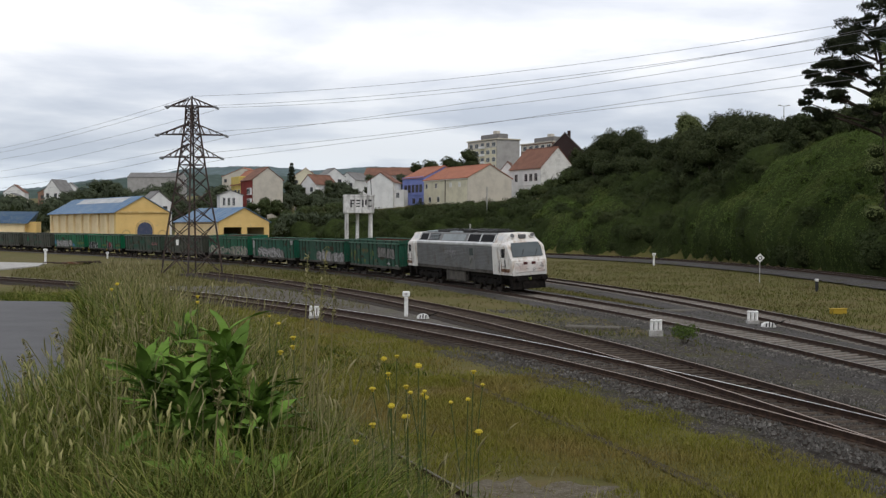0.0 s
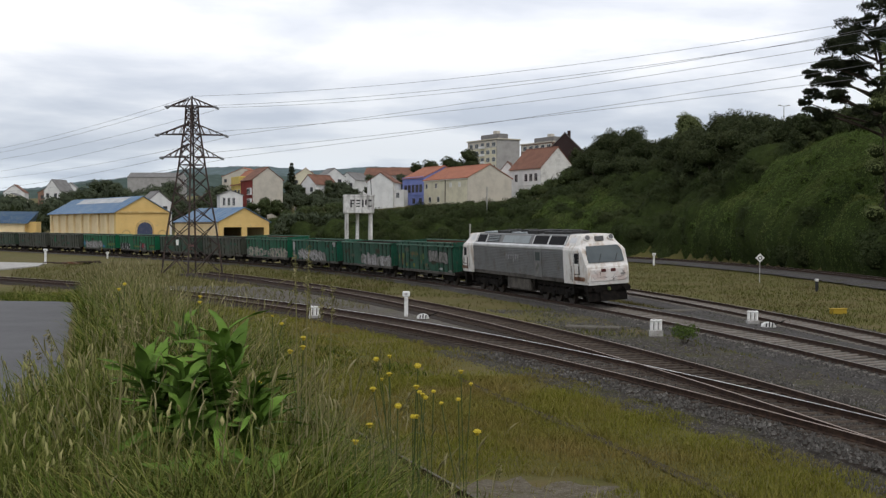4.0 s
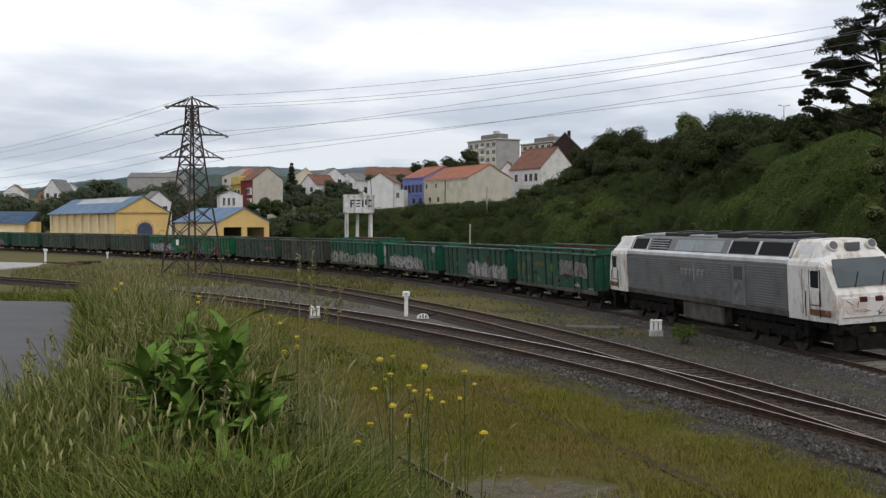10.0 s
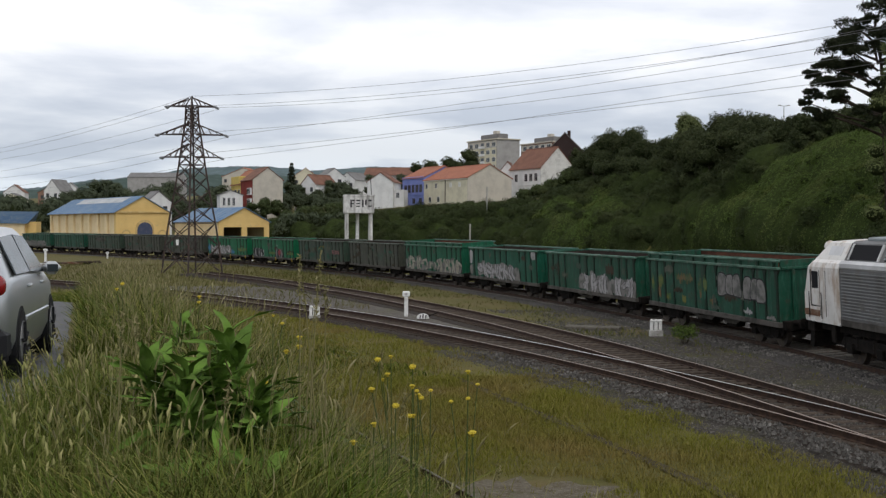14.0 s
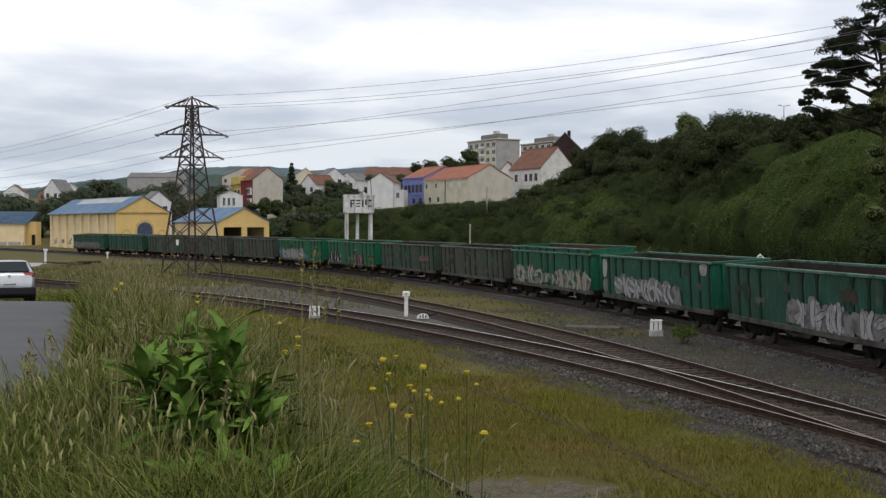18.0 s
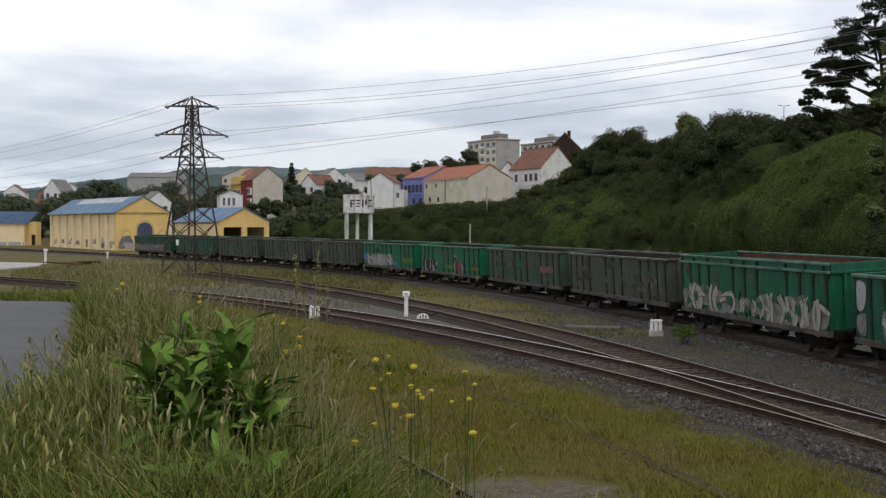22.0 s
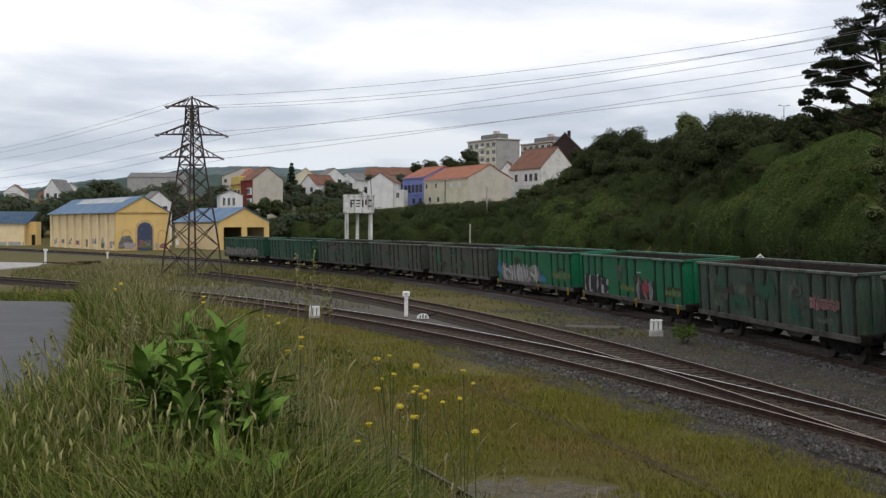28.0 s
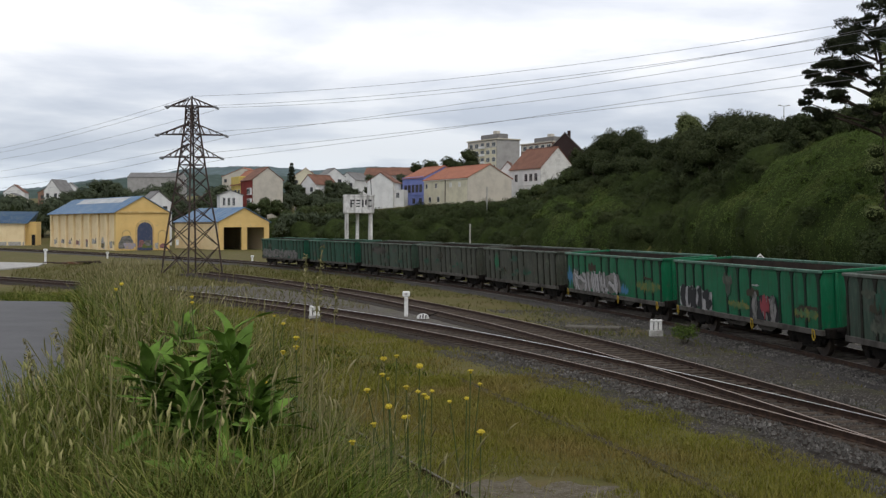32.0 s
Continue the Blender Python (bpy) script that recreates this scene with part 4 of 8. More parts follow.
def locomotive():
    t = thing("locomotive", Matrix(), "dirty white and grey diesel locomotive with ribbed sides, hauling the wagons", "locomotive")
    bm = bmesh.new()
    loft(bm, [[(x, y, z) for y, z in hull(0.985)] for x in (-7.6, 8.0)])
    bmesh.ops.recalc_face_normals(bm, faces=bm.faces)
    body = part("engine_body", bm, M["l_grey"], t)
    for s in (-1, 1):
        for i in range(15):
            z = 1.56 + i * 0.102
            for x0, x1 in ((-7.5, 3.55), (4.85, 7.9)):
                part("side_rib", boxed(x0, x1, min(s * 1.38, s * 1.437), max(s * 1.38, s * 1.437), z, z + 0.055, bevel=0.012), M["l_grey"], body)
        part("roof_band", boxed(-7.6, 8.0, min(s * 1.20, s * 1.445), max(s * 1.20, s * 1.445), 3.12, 3.43, bevel=0.09), M["l_band"], body, "pale grey rounded band under the roof")
        part("service_door", boxed(3.62, 4.8, min(s * 1.36, s * 1.445), max(s * 1.36, s * 1.445), 1.45, 3.1, bevel=0.01), M["l_grey"], body)
        part("solebar", boxed(-7.6, 8.0, min(s * 1.30, s * 1.43), max(s * 1.30, s * 1.43), 1.28, 1.50, bevel=0.01), M["sill"], body)
        for x0, x1, kind in ((-7.3, -5.5, 0), (-5.1, -3.1, 1), (-2.3, -0.4, 2), (-0.35, 2.3, 2), (3.0, 5.3, 0), (5.45, 7.8, 0)):
            g = part("roof_grille" if kind < 2 else "roof_panel", roof_plate(x0, x1, s), M["dark"] if kind < 2 else M["l_roof"], body)
            if kind == 1:
                for i in range(4):
                    part("louvre", roof_plate(x0, x1, s, 0.12 + i * 0.2, 0.2 + i * 0.2, 0.06), M["l_roof"], g)
            if kind == 0:
                for q in (x0 - 0.06, x1):
                    part("grille_frame", roof_plate(q, q + 0.07, s, 0.02, 0.96, 0.05), M["l_band"], g)
    for x0, x1, w, h in ((-7.0, -5.0, 0.7, 0.10), (-4.6, -2.2, 0.62, 0.16), (-1.6, 0.5, 0.75, 0.08), (1.2, 3.0, 0.78, 0.20), (3.6, 7.4, 0.66, 0.14)):
        part("roof_hatch", boxed(x0, x1, -w, w, 4.02, 4.06 + h, bevel=0.04), M["black"] if h > 0.12 else M["l_roof"], body)
    for x in (-3.4, -0.5, 4.6, 6.2):
        bm = bmesh.new()
        tube(bm, (x, 0.1, 4.05), (x, 0.1, 4.27), 0.62, 0.58, seg=20)
        part("fan_cowl", bm, M["black"], body)
    for s, x in ((1, 7.98), (-1, -7.58)):
        turn = pose(x, 0, 0) @ Matrix.Rotation(0 if s > 0 else math.pi, 4, "Z")
        cab = part("driving_cab", cab_mesh(), M["l_white"], t, "dirty white driving cab with raked nose", turn)
        bm = bmesh.new()
        slab(bm, [(2.72, -1.10, 2.47), (2.72, 1.10, 2.47), (2.41, 1.10, 3.12), (2.20, 0.98, 3.38), (2.20, -0.98, 3.38), (2.41, -1.10, 3.12)], 0.05, (0.88, 0, 0.47))
        ws = part("windscreen", bm, M["l_glass"], cab, "grey tinted one-piece windscreen")
        for y in (-0.5, 0.5):
            bm = bmesh.new()
            bar(bm, (2.80, y, 2.45), (2.57, y + 0.28, 2.95), 0.025)
            part("wiper", bm, M["black"], ws)
        for y in (-1, 1):
            bm = bmesh.new()
            a = Vector((1.76, y * 0.74, 3.77))
            tube(bm, a, a + Vector((0.20, 0, 0.10)), 0.185, seg=18)
            hl = part("top_lamp", bm, M["l_white"], cab)
            bm = bmesh.new()
            tube(bm, a + Vector((0.19, 0, 0.095)), a + Vector((0.225, 0, 0.11)), 0.145, seg=18)
            part("lens", bm, M["l_lamp"], hl)
            part("lamp_cluster", boxed(2.85, 2.965, min(y * 0.14, y * 0.46), max(y * 0.14, y * 0.46), 1.93, 2.12, bevel=0.03), M["l_red"], cab, "dull red tail lamp cluster")
            part("side_window", boxed(1.52, 2.02, min(y * 1.36, y * 1.432), max(y * 1.36, y * 1.432), 2.42, 3.02, bevel=0.02), M["dark"], cab)
            d = part("cab_door", boxed(1.50, 2.05, min(y * 1.37, y * 1.434), max(y * 1.37, y * 1.434), 1.86, 2.38, bevel=0.015), M["l_white"], cab)
            for q0, q1, r0, r1 in ((1.42, 1.46, 1.5, 3.06), (2.10, 2.13, 1.8, 3.06), (1.47, 2.09, 1.80, 1.84), (0.98, 1.01, 1.5, 3.06)):
                part("door_seam", boxed(q0, q1, min(y * 1.36, y * 1.43), max(y * 1.36, y * 1.43), r0, r1), M["sill"], cab)
            for q in (1.25, 2.16):
                bm = bmesh.new()
                tube(bm, (q, y * 1.47, 1.4), (q, y * 1.47, 2.3), 0.018, seg=6)
                part("grab_rail", bm, M["iron"], d)
            part("rust_strip", boxed(1.47, 2.62, min(y * 1.33, y * 1.432), max(y * 1.33, y * 1.432), 1.46, 1.68, bevel=0.005), M["l_rust"], cab, "rust-brown stained strip at the sill")
            part("cab_vent", roof_plate(0.35, 1.25, y, 0.25, 0.8, 0.015), M["l_band"], cab)
        part("route_box", boxed(1.80, 2.02, -0.25, 0.25, 3.66, 3.94, bevel=0.02), M["l_lamp"], cab)
        part("nose_scrawl", boxed(2.86, 2.942, -1.10, 1.10, 1.42, 2.12, bevel=0.03), M["l_scrawl"], cab, "reddish paint scrawl over the nose")
        rnd = random.Random(17)
        bm = bmesh.new()
        for k in range(26):
            y0, z0 = rnd.choice((rnd.uniform(-1.05, -0.5), rnd.uniform(-0.35, 0.45), rnd.uniform(0.75, 1.05))), rnd.uniform(1.45, 1.85)
            bar(bm, (2.945, y0, z0), (2.945, y0 + rnd.uniform(-0.3, 0.3), z0 + rnd.uniform(-0.1, 0.25)), 0.03, 0.008)
        part("scrawl_line", bm, M["tag_dark"], cab, "thin black spray lines over the nose")
        part("buffer_beam", boxed(2.3, 2.82, -1.25, 1.25, 0.85, 1.24, bevel=0.03), M["iron"], cab)
        for y in (-0.92, 0.92):
            shared("buffer", "lbuffer", buffer_mesh, M["iron"], cab, pose(2.78, y, 1.03))
        bm = bmesh.new()
        for y0, y1, q in ((-1.2, -0.5, 0.0), (-0.5, 0.5, 0.08), (0.5, 1.2, 0.0)):
            prism(bm, [(2.5, 0.3), (2.78 + q, 0.3), (2.70 + q, 0.85), (2.4, 0.85)], y0, y1)
        part("snow_plough", bm, M["iron"], cab)
        part("drawhook", boxed(2.82, 3.05, -0.06, 0.06, 0.9, 1.08, bevel=0.02), M["tag_ochre"], cab)
    tank = part("fuel_tank", boxed(-1.5, 2.35, -1.28, 1.28, 0.42, 1.28, bevel=0.1), M["l_tank"], t, "grimy grey-brown fuel tank slung below")
    part("underframe", boxed(-9.5, 10.0, -1.15, 1.15, 0.98, 1.30), M["iron"], t)
    # dark block added so the space under the frame looks filled
    part("centre_sill", boxed(-9.3, 9.8, -0.75, 0.75, 0.45, 0.975), M["iron"], t)
    for x in (-5.5, 6.0):
        bm = bmesh.new()
        for s in (-1, 1):
            y = s * 1.12
            prism(bm, [(-2.6, 0.62), (-2.4, 0.88), (2.4, 0.88), (2.6, 0.62), (2.3, 0.5), (-2.3, 0.5)], y - 0.07, y + 0.07)
            for q in (-1.9, 0, 1.9):
                box(bm, q - 0.2, q + 0.2, y - 0.15, y + 0.15, 0.36, 0.7, bevel=0.03)
                for d in (-0.42, 0.42):
                    tube(bm, (q + d, y, 0.5), (q + d, y, 0.95), 0.1, seg=8)
        box(bm, -1.2, 1.2, -1.0, 1.0, 0.55, 0.95, bevel=0.04)
        b = part("bogie", bm, M["iron"], t, m=pose(x, 0, 0))
        for q in (-1.9, 0, 1.9):
            w = shared("wheelset", "lwheelset", lambda: wheelset_mesh(0.53), M["wheel"], b, pose(q, 0, 0.53))
            WHEELS.append((w, q, 0.53))
        for q in (-2.9, 2.9):
            part("sand_box", boxed(q - 0.16, q + 0.16, -1.3, -1.0, 0.62, 1.25, bevel=0.03), M["iron"], b)
    # pale mark on each flank, as plain shapes
    for s in (-1, 1):
        y0, y1 = sorted((s * 1.441, s * 1.447))
        for i, (x, z0, z1) in enumerate(((-1.15, 2.42, 2.72), (-0.72, 2.42, 2.72), (-0.28, 2.42, 2.72), (0.12, 2.2, 2.98), (0.5, 2.42, 2.72), (0.92, 2.42, 2.72))):
            part("mark_bar", boxed(x, x + 0.09, y0, y1, z0, z1), M["tag_white"], t, "white painted bar")
            if i != 3:
                part("mark_bar", boxed(x + 0.09, x + 0.28, y0, y1, z1 - 0.07, z1), M["tag_white"], t, "white painted bar")
    rnd = random.Random(5)
    bm = bmesh.new()
    for i in range(34):
        x = rnd.choice((rnd.uniform(-6.6, -3.5), rnd.uniform(-1.8, 2.6)))
        flat(bm, blob(rnd, x, 1.75 + rnd.uniform(-0.2, 0.3), rnd.uniform(0.25, 0.7), 0.05, 8, 0.2, rnd.uniform(-1.5, 1.5)), -1.4415)
    part("scrawl_line", bm, M["tag_grey"], t, "thin pale spray scrawl low on the ribs")
    bm = bmesh.new()
    flat(bm, blob(rnd, 4.1, 2.0, 0.55, 0.7, 14, 0.2), -1.449)
    part("painted_patch", bm, M["tag_grey"], t)
    part("door_window", boxed(3.85, 4.58, -1.452, -1.44, 2.45, 2.98, bevel=0.004), M["l_glass"], t)
    TRAIN.append((t, 18.185, 5.75))


locomotive()


# ---- buildings
def wall_paint(name, c, stain=None, scale=0.4):
    d = stain or tuple(v * 0.72 for v in c)
    return material(name, c, 0.9, var=((d, scale, 0.42, 0.66, 0.7), (tuple(v * 0.55 for v in c), 1.6, 0.6, 0.78, 0.5, (1, 1, 0.3))), bump=0.08)


M["h_white"] = wall_paint("whitewashed_render", (0.70, 0.70, 0.69))
M["h_cream"] = wall_paint("cream_render", (0.62, 0.58, 0.44))
M["h_beige"] = wall_paint("beige_render", (0.54, 0.50, 0.43))
M["h_blue"] = wall_paint("bright_blue_render", (0.22, 0.27, 0.58))
M["h_yellow"] = wall_paint("yellow_render", (0.62, 0.47, 0.14))
M["h_red"] = wall_paint("dark_red_render", (0.22, 0.045, 0.035))
M["h_grey"] = wall_paint("grey_render", (0.36, 0.35, 0.34))
M["h_slate"] = wall_paint("dark_slate_cladding", (0.045, 0.03, 0.028))
M["h_brick"] = wall_paint("brown_brick", (0.25, 0.15, 0.11))
M["tiles"] = material("orange_clay_tiles", (0.33, 0.135, 0.085), 0.85, var=(((0.24, 0.10, 0.065), 0.5, 0.42, 0.66, 0.8), ((0.5, 0.24, 0.14), 3, 0.52, 0.7, 0.6)), bump=0.4, bump_scale=8)
M["tiles_brown"] = material("brown_clay_tiles", (0.20, 0.10, 0.07), 0.85, var=(((0.13, 0.07, 0.05), 0.5, 0.42, 0.66, 0.8),), bump=0.4, bump_scale=8)
M["slates"] = material("grey_roof_slates", (0.20, 0.195, 0.19), 0.8, var=(((0.13, 0.125, 0.12), 0.7, 0.42, 0.66, 0.8),), bump=0.3, bump_scale=8)
M["pane"] = material("dim_window_glass", (0.04, 0.045, 0.05), 0.15, spec=0.6)
M["frame_white"] = material("white_window_frame", (0.66, 0.66, 0.65), 0.6)
M["blue_door"] = material("slate_blue_door_paint", (0.06, 0.075, 0.13), 0.7, var=(((0.12, 0.12, 0.15), 2.5, 0.5, 0.66, 0.6),))


def axes(x, y, z, a):
    return pose(x, y, z, 0, 0, a)


def window(parent, x0, x1, z0, z1, face="front", frame_mat=None, off=0.0):
    """A framed window. front: on the plane x = 0 (outward -x), along y; gable: on y = 0 (outward -y), along x."""
    def put(a0, a1, b0, b1, d0, d1):
        return boxed(d0, d1, a0, a1, b0, b1) if face == "front" else boxed(a0, a1, d0, d1, b0, b1)
    w = part("window", put(x0, x1, z0, z1, off - 0.06, off + 0.02), frame_mat or M["frame_white"], parent)
    t = 0.09
    xm = (x0 + x1) / 2
    for a, b in ((x0 + t, xm - t / 3), (xm + t / 3, x1 - t)):
        part("pane", put(a, b, z0 + t, z1 - t, off - 0.072, off - 0.058), M["pane"], w)
    return w


def gable_house(name, label, x, y, z, a, w, d, eave, apex, wall, roof, gable_wall=None, base=None, over=0.35, chimney=None, category="house", roof_mat2=None):
    """A house whose gable end runs along local +x from the corner and whose eave front runs along local +y."""
    t = thing(name, axes(x, y, 0, a), label, category)
    z0 = (base if base is not None else z) - 2.5
    bm = bmesh.new()
    prism(bm, [(0.003, z0), (w - 0.003, z0), (w - 0.003, eave), (w / 2, apex), (0.003, eave)], 0.25, d)
    part("wall", bm, wall, t)
    bm = bmesh.new()
    prism(bm, [(0, z0), (w, z0), (w, eave), (w / 2, apex), (0, eave)], 0.0, 0.25)
    part("gable_wall", bm, gable_wall or wall, t)
    k = (apex - eave) / (w / 2)
    for s in (0, 1):
        bm = bmesh.new()
        e0 = (-over, eave - over * k + 0.06) if s == 0 else (w + over, eave - over * k + 0.06)
        top = (w / 2, apex + 0.06)
        prism(bm, [e0, top, (top[0], top[1] + 0.16), (e0[0], e0[1] + 0.16)], -0.15, d + 0.2)
        r = part("roof", bm, roof, t)
        if chimney and s == 0:
            cx, cy = chimney
            c = part("chimney", boxed(cx - 0.4, cx + 0.4, cy - 0.35, cy + 0.35, eave, apex + 1.0, bevel=0.03), wall, r)
    bm = bmesh.new()
    tube(bm, (w / 2, -0.18, apex + 0.2), (w / 2, d + 0.22, apex + 0.2), 0.14, seg=6)
    part("ridge", bm, roof, t)
    return t


def arch(w, h, rise, n=10):
    """Outline of a round-headed opening, in x, z."""
    pts = [(-w / 2, 0), (w / 2, 0), (w / 2, h)]
    for i in range(1, n):
        t = math.pi * i / n
        pts.append((w / 2 * math.cos(t), h + rise * math.sin(t)))
    return pts + [(-w / 2, h)]


# darker than the wall: the moulding's shading is put into its colour
M["shed_trim"] = material("dark_ochre_moulding", (0.50, 0.345, 0.14), 0.9, var=(((0.66, 0.50, 0.26), 1.5, 0.45, 0.62, 0.7),))


def warehouses():
    # large goods shed with pilasters and an arched doorway in the gable
    t = thing("goods_shed", axes(-62.1, 205, 0, 35.6), "long yellow goods shed with pilasters and a blue sheet roof", "warehouse")
    w, d, e, a = 10.6, 43.9, 7.0, 10.0
    bm = bmesh.new()
    prism(bm, [(0.5, -0.5), (w, -0.5), (w, e), (w / 2, a), (0.5, e)], 0.3, d)
    part("side_wall", bm, M["cream"], t)
    bm = bmesh.new()
    prism(bm, [(0, -0.5), (w, -0.5), (w, e), (w / 2, a), (0, e)], 0.0, 0.298)
    gable = part("gable_wall", bm, M["ochre"], t)
    for i in range(9):
        y = 0.6 + i * (d - 1.2) / 8.0
        part("pilaster", boxed(0.0, 0.498, y - 0.42, y + 0.42, -0.5, e - 0.25, bevel=0.04), M["cream"] if i else M["ochre"], t)
    rnd = random.Random(77)
    for i in range(8):
        y = 0.6 + (i + 0.5) * (d - 1.2) / 8.0
        for q in range(3):
            cy, cz, ww, hh = y + rnd.uniform(-1.2, 1.2), rnd.uniform(0.5, 1.5), rnd.uniform(0.9, 1.9), rnd.uniform(0.6, 1.4)
            bm = bmesh.new()
            bm.faces.new([bm.verts.new((0.492 - 0.003 * q, py, pz)) for py, pz in blob(rnd, cy, cz, ww, hh, 14, 0.2)])
            part("painted_patch", bm, M[rnd.choice(("concrete", "tag_pink", "tag_grey", "old_tag", "tag_brown"))], t)
    part("eave_band", boxed(-0.05, 0.499, 0.3, d, e - 0.25, e, bevel=0.03), M["ochre"], t)
    for s in (0, 1):
        k = (a - e) / (w / 2)
        e0 = (-0.5, e - 0.5 * k + 0.08) if s == 0 else (w + 0.5, e - 0.5 * k + 0.08)
        n = 22
        bm = bmesh.new()
        prism(bm, [e0, (w / 2, a + 0.08), (w / 2, a + 0.2), (e0[0], e0[1] + 0.12)], -0.25, d + 0.3)
        r = part("roof", bm, M["blue_roof"], t, "faded blue corrugated sheet roof")
        for i in range(n):
            y = (i + 0.5) * d / n
            bm = bmesh.new()
            bar(bm, (e0[0], y, e0[1] + 0.15), (w / 2, y, a + 0.23), 0.10, 0.05)
            part("sheet_seam", bm, M["blue_roof"], r)
        if s == 0:
            bm = bmesh.new()
            q = [(w / 2 - 2.2, a - 2.2 * k + 0.215), (w / 2 - 0.3, a - 0.3 * k + 0.215), (w / 2 - 0.3, a - 0.3 * k + 0.25), (w / 2 - 2.2, a - 2.2 * k + 0.25)]
            prism(bm, q, 6.0, d - 9)
            part("skylight_strip", bm, M["sky_sheet"], r, "pale grey translucent sheets near the ridge")
    # gable: cornice, arched door, blind niches
    part("cornice", boxed(0.2, w - 0.2, -0.22, 0.0, e - 0.15, e + 0.2, bevel=0.03), M["shed_trim"], gable)
    for cx, ww, hh, mat, nm, y in ((5.6, 3.6, 4.1, M["shed_trim"], "arch_surround", -0.2), (5.6, 3.0, 3.9, M["blue_door"], "arched_door", -0.22), (2.0, 1.75, 3.1, M["shed_trim"], "niche_surround", -0.08), (2.0, 1.4, 3.0, M["ochre"], "niche", -0.1), (9.1, 1.75, 3.1, M["shed_trim"], "niche_surround", -0.08), (9.1, 1.4, 3.0, M["ochre"], "niche", -0.1)):
        bm = bmesh.new()
        prism(bm, [(cx + px, pz - 0.3) for px, pz in arch(ww, hh, ww / 2)], y, 0.0)
        part(nm, bm, mat, gable)
    for q, (x0, x1, z0, z1, mat) in enumerate(((4.3, 5.6, 0.2, 1.6, "tag_pink"), (5.0, 6.9, 0.1, 1.0, "tag_ochre"), (5.5, 6.8, 0.6, 1.7, "tag_grey"), (0.5, 3.4, -0.1, 2.3, "tag_grey"), (1.4, 3.7, 0.0, 1.2, "old_tag"), (7.6, 8.3, 0.0, 1.2, "concrete"), (8.6, 10.1, 0.0, 1.0, "tag_pink"))):
        bm = bmesh.new()
        flat(bm, blob(rnd, (x0 + x1) / 2, (z0 + z1) / 2, x1 - x0, z1 - z0, 18, 0.22), -0.225 - 0.003 * q if q < 3 else -0.105 - 0.003 * q)
        part("painted_patch", bm, M[mat], gable)
    # open-fronted shed beside it
    t = thing("open_shed", axes(-44.6, 215, 0, 35.6), "yellow shed with two dark open bays and blue roof", "warehouse")
    w, d, e, a = 11.0, 23.1, 5.3, 8.1
    bm = bmesh.new()
    prism(bm, [(0, -0.5), (0.4, -0.5), (0.4, e), (0, e)], 0.4, d)
    part("side_wall", bm, M["cream"], t)
    part("far_wall", boxed(w - 0.4, w, 0.4, d, -0.5, e), M["cream"], t)
    bm = bmesh.new()
    prism(bm, [(0.4, -0.5), (w - 0.4, -0.5), (w - 0.4, e), (w / 2, a), (0.4, e)], d - 0.4, d)
    # coloured near black, standing in for the dim inside of the bays
    part("back_wall", bm, M["dark"], t)
    bm = bmesh.new()
    prism(bm, [(0, 4.2), (w, 4.2), (w, e), (w / 2, a), (0, e)], 0.0, 0.4)
    part("gable_wall", bm, M["ochre"], t)
    for x0, x1 in ((0.0, 1.0), (4.9, 6.1), (9.9, w)):
        part("pier", boxed(x0, x1, 0.0, 0.4, -0.5, 4.2), M["ochre"], t)
    for s in (0, 1):
        k = (a - e) / (w / 2)
        e0 = (-0.4, e - 0.4 * k + 0.08) if s == 0 else (w + 0.4, e - 0.4 * k + 0.08)
        bm = bmesh.new()
        prism(bm, [e0, (w / 2, a + 0.08), (w / 2, a + 0.2), (e0[0], e0[1] + 0.12)], -0.25, d + 0.3)
        r = part("roof", bm, M["blue_roof"], t)
        for i in range(10):
            y = (i + 0.5) * d / 10
            bm = bmesh.new()
            bar(bm, (e0[0], y, e0[1] + 0.15), (w / 2, y, a + 0.23), 0.12, 0.05)
            part("sheet_seam", bm, M["blue_roof"], r)
    # low annex
    t = thing("low_shed", axes(-99.1, 255.4, 0, 12), "low cream shed with a blue sheet roof", "warehouse")
    part("wall", boxed(-20.2, 0, 0, 10, -0.5, 4.9), M["cream"], t)
    for i in range(7):
        part("pilaster", boxed(-19.9 + i * 3.2, -19.5 + i * 3.2, -0.12, 0.0, -0.5, 4.7, bevel=0.02), M["cream"], t)
    part("plinth", boxed(-20.2, 0, -0.08, -0.002, -0.5, 0.5, bevel=0.02), M["concrete"], t)
    part("side_wall", boxed(0.01, 2.5, 1.7, 9, -0.5, 5.3), M["ochre"], t)
    part("door", boxed(1.45, 2.25, 1.6, 1.69, -0.3, 2.2), M["dark"], t)
    bm = bmesh.new()
    v = [(-20.7, -0.55, 4.85), (0.7, -0.55, 4.85), (2.5, 5.8, 7.76), (-14.6, 5.8, 7.76), (-20.7, 11.2, 4.85), (0.7, 11.2, 4.85)]
    q = [bm.verts.new(p) for p in v]
    for f in ((0, 1, 2, 3), (3, 2, 5, 4), (1, 5, 2), (0, 3, 4)):
        bm.faces.new([q[i] for i in f])
    bmesh.ops.solidify(bm, geom=bm.faces[:], thickness=-0.12)
    part("roof", bm, M["blue_roof"], t)


warehouses()


M["h_gable"] = material("weathered_pale_gable", (0.62, 0.61, 0.58), 0.9, var=(((0.40, 0.385, 0.36), 0.5, 0.48, 0.66, 0.8), ((0.72, 0.71, 0.69), 1.8, 0.5, 0.65, 0.6)))


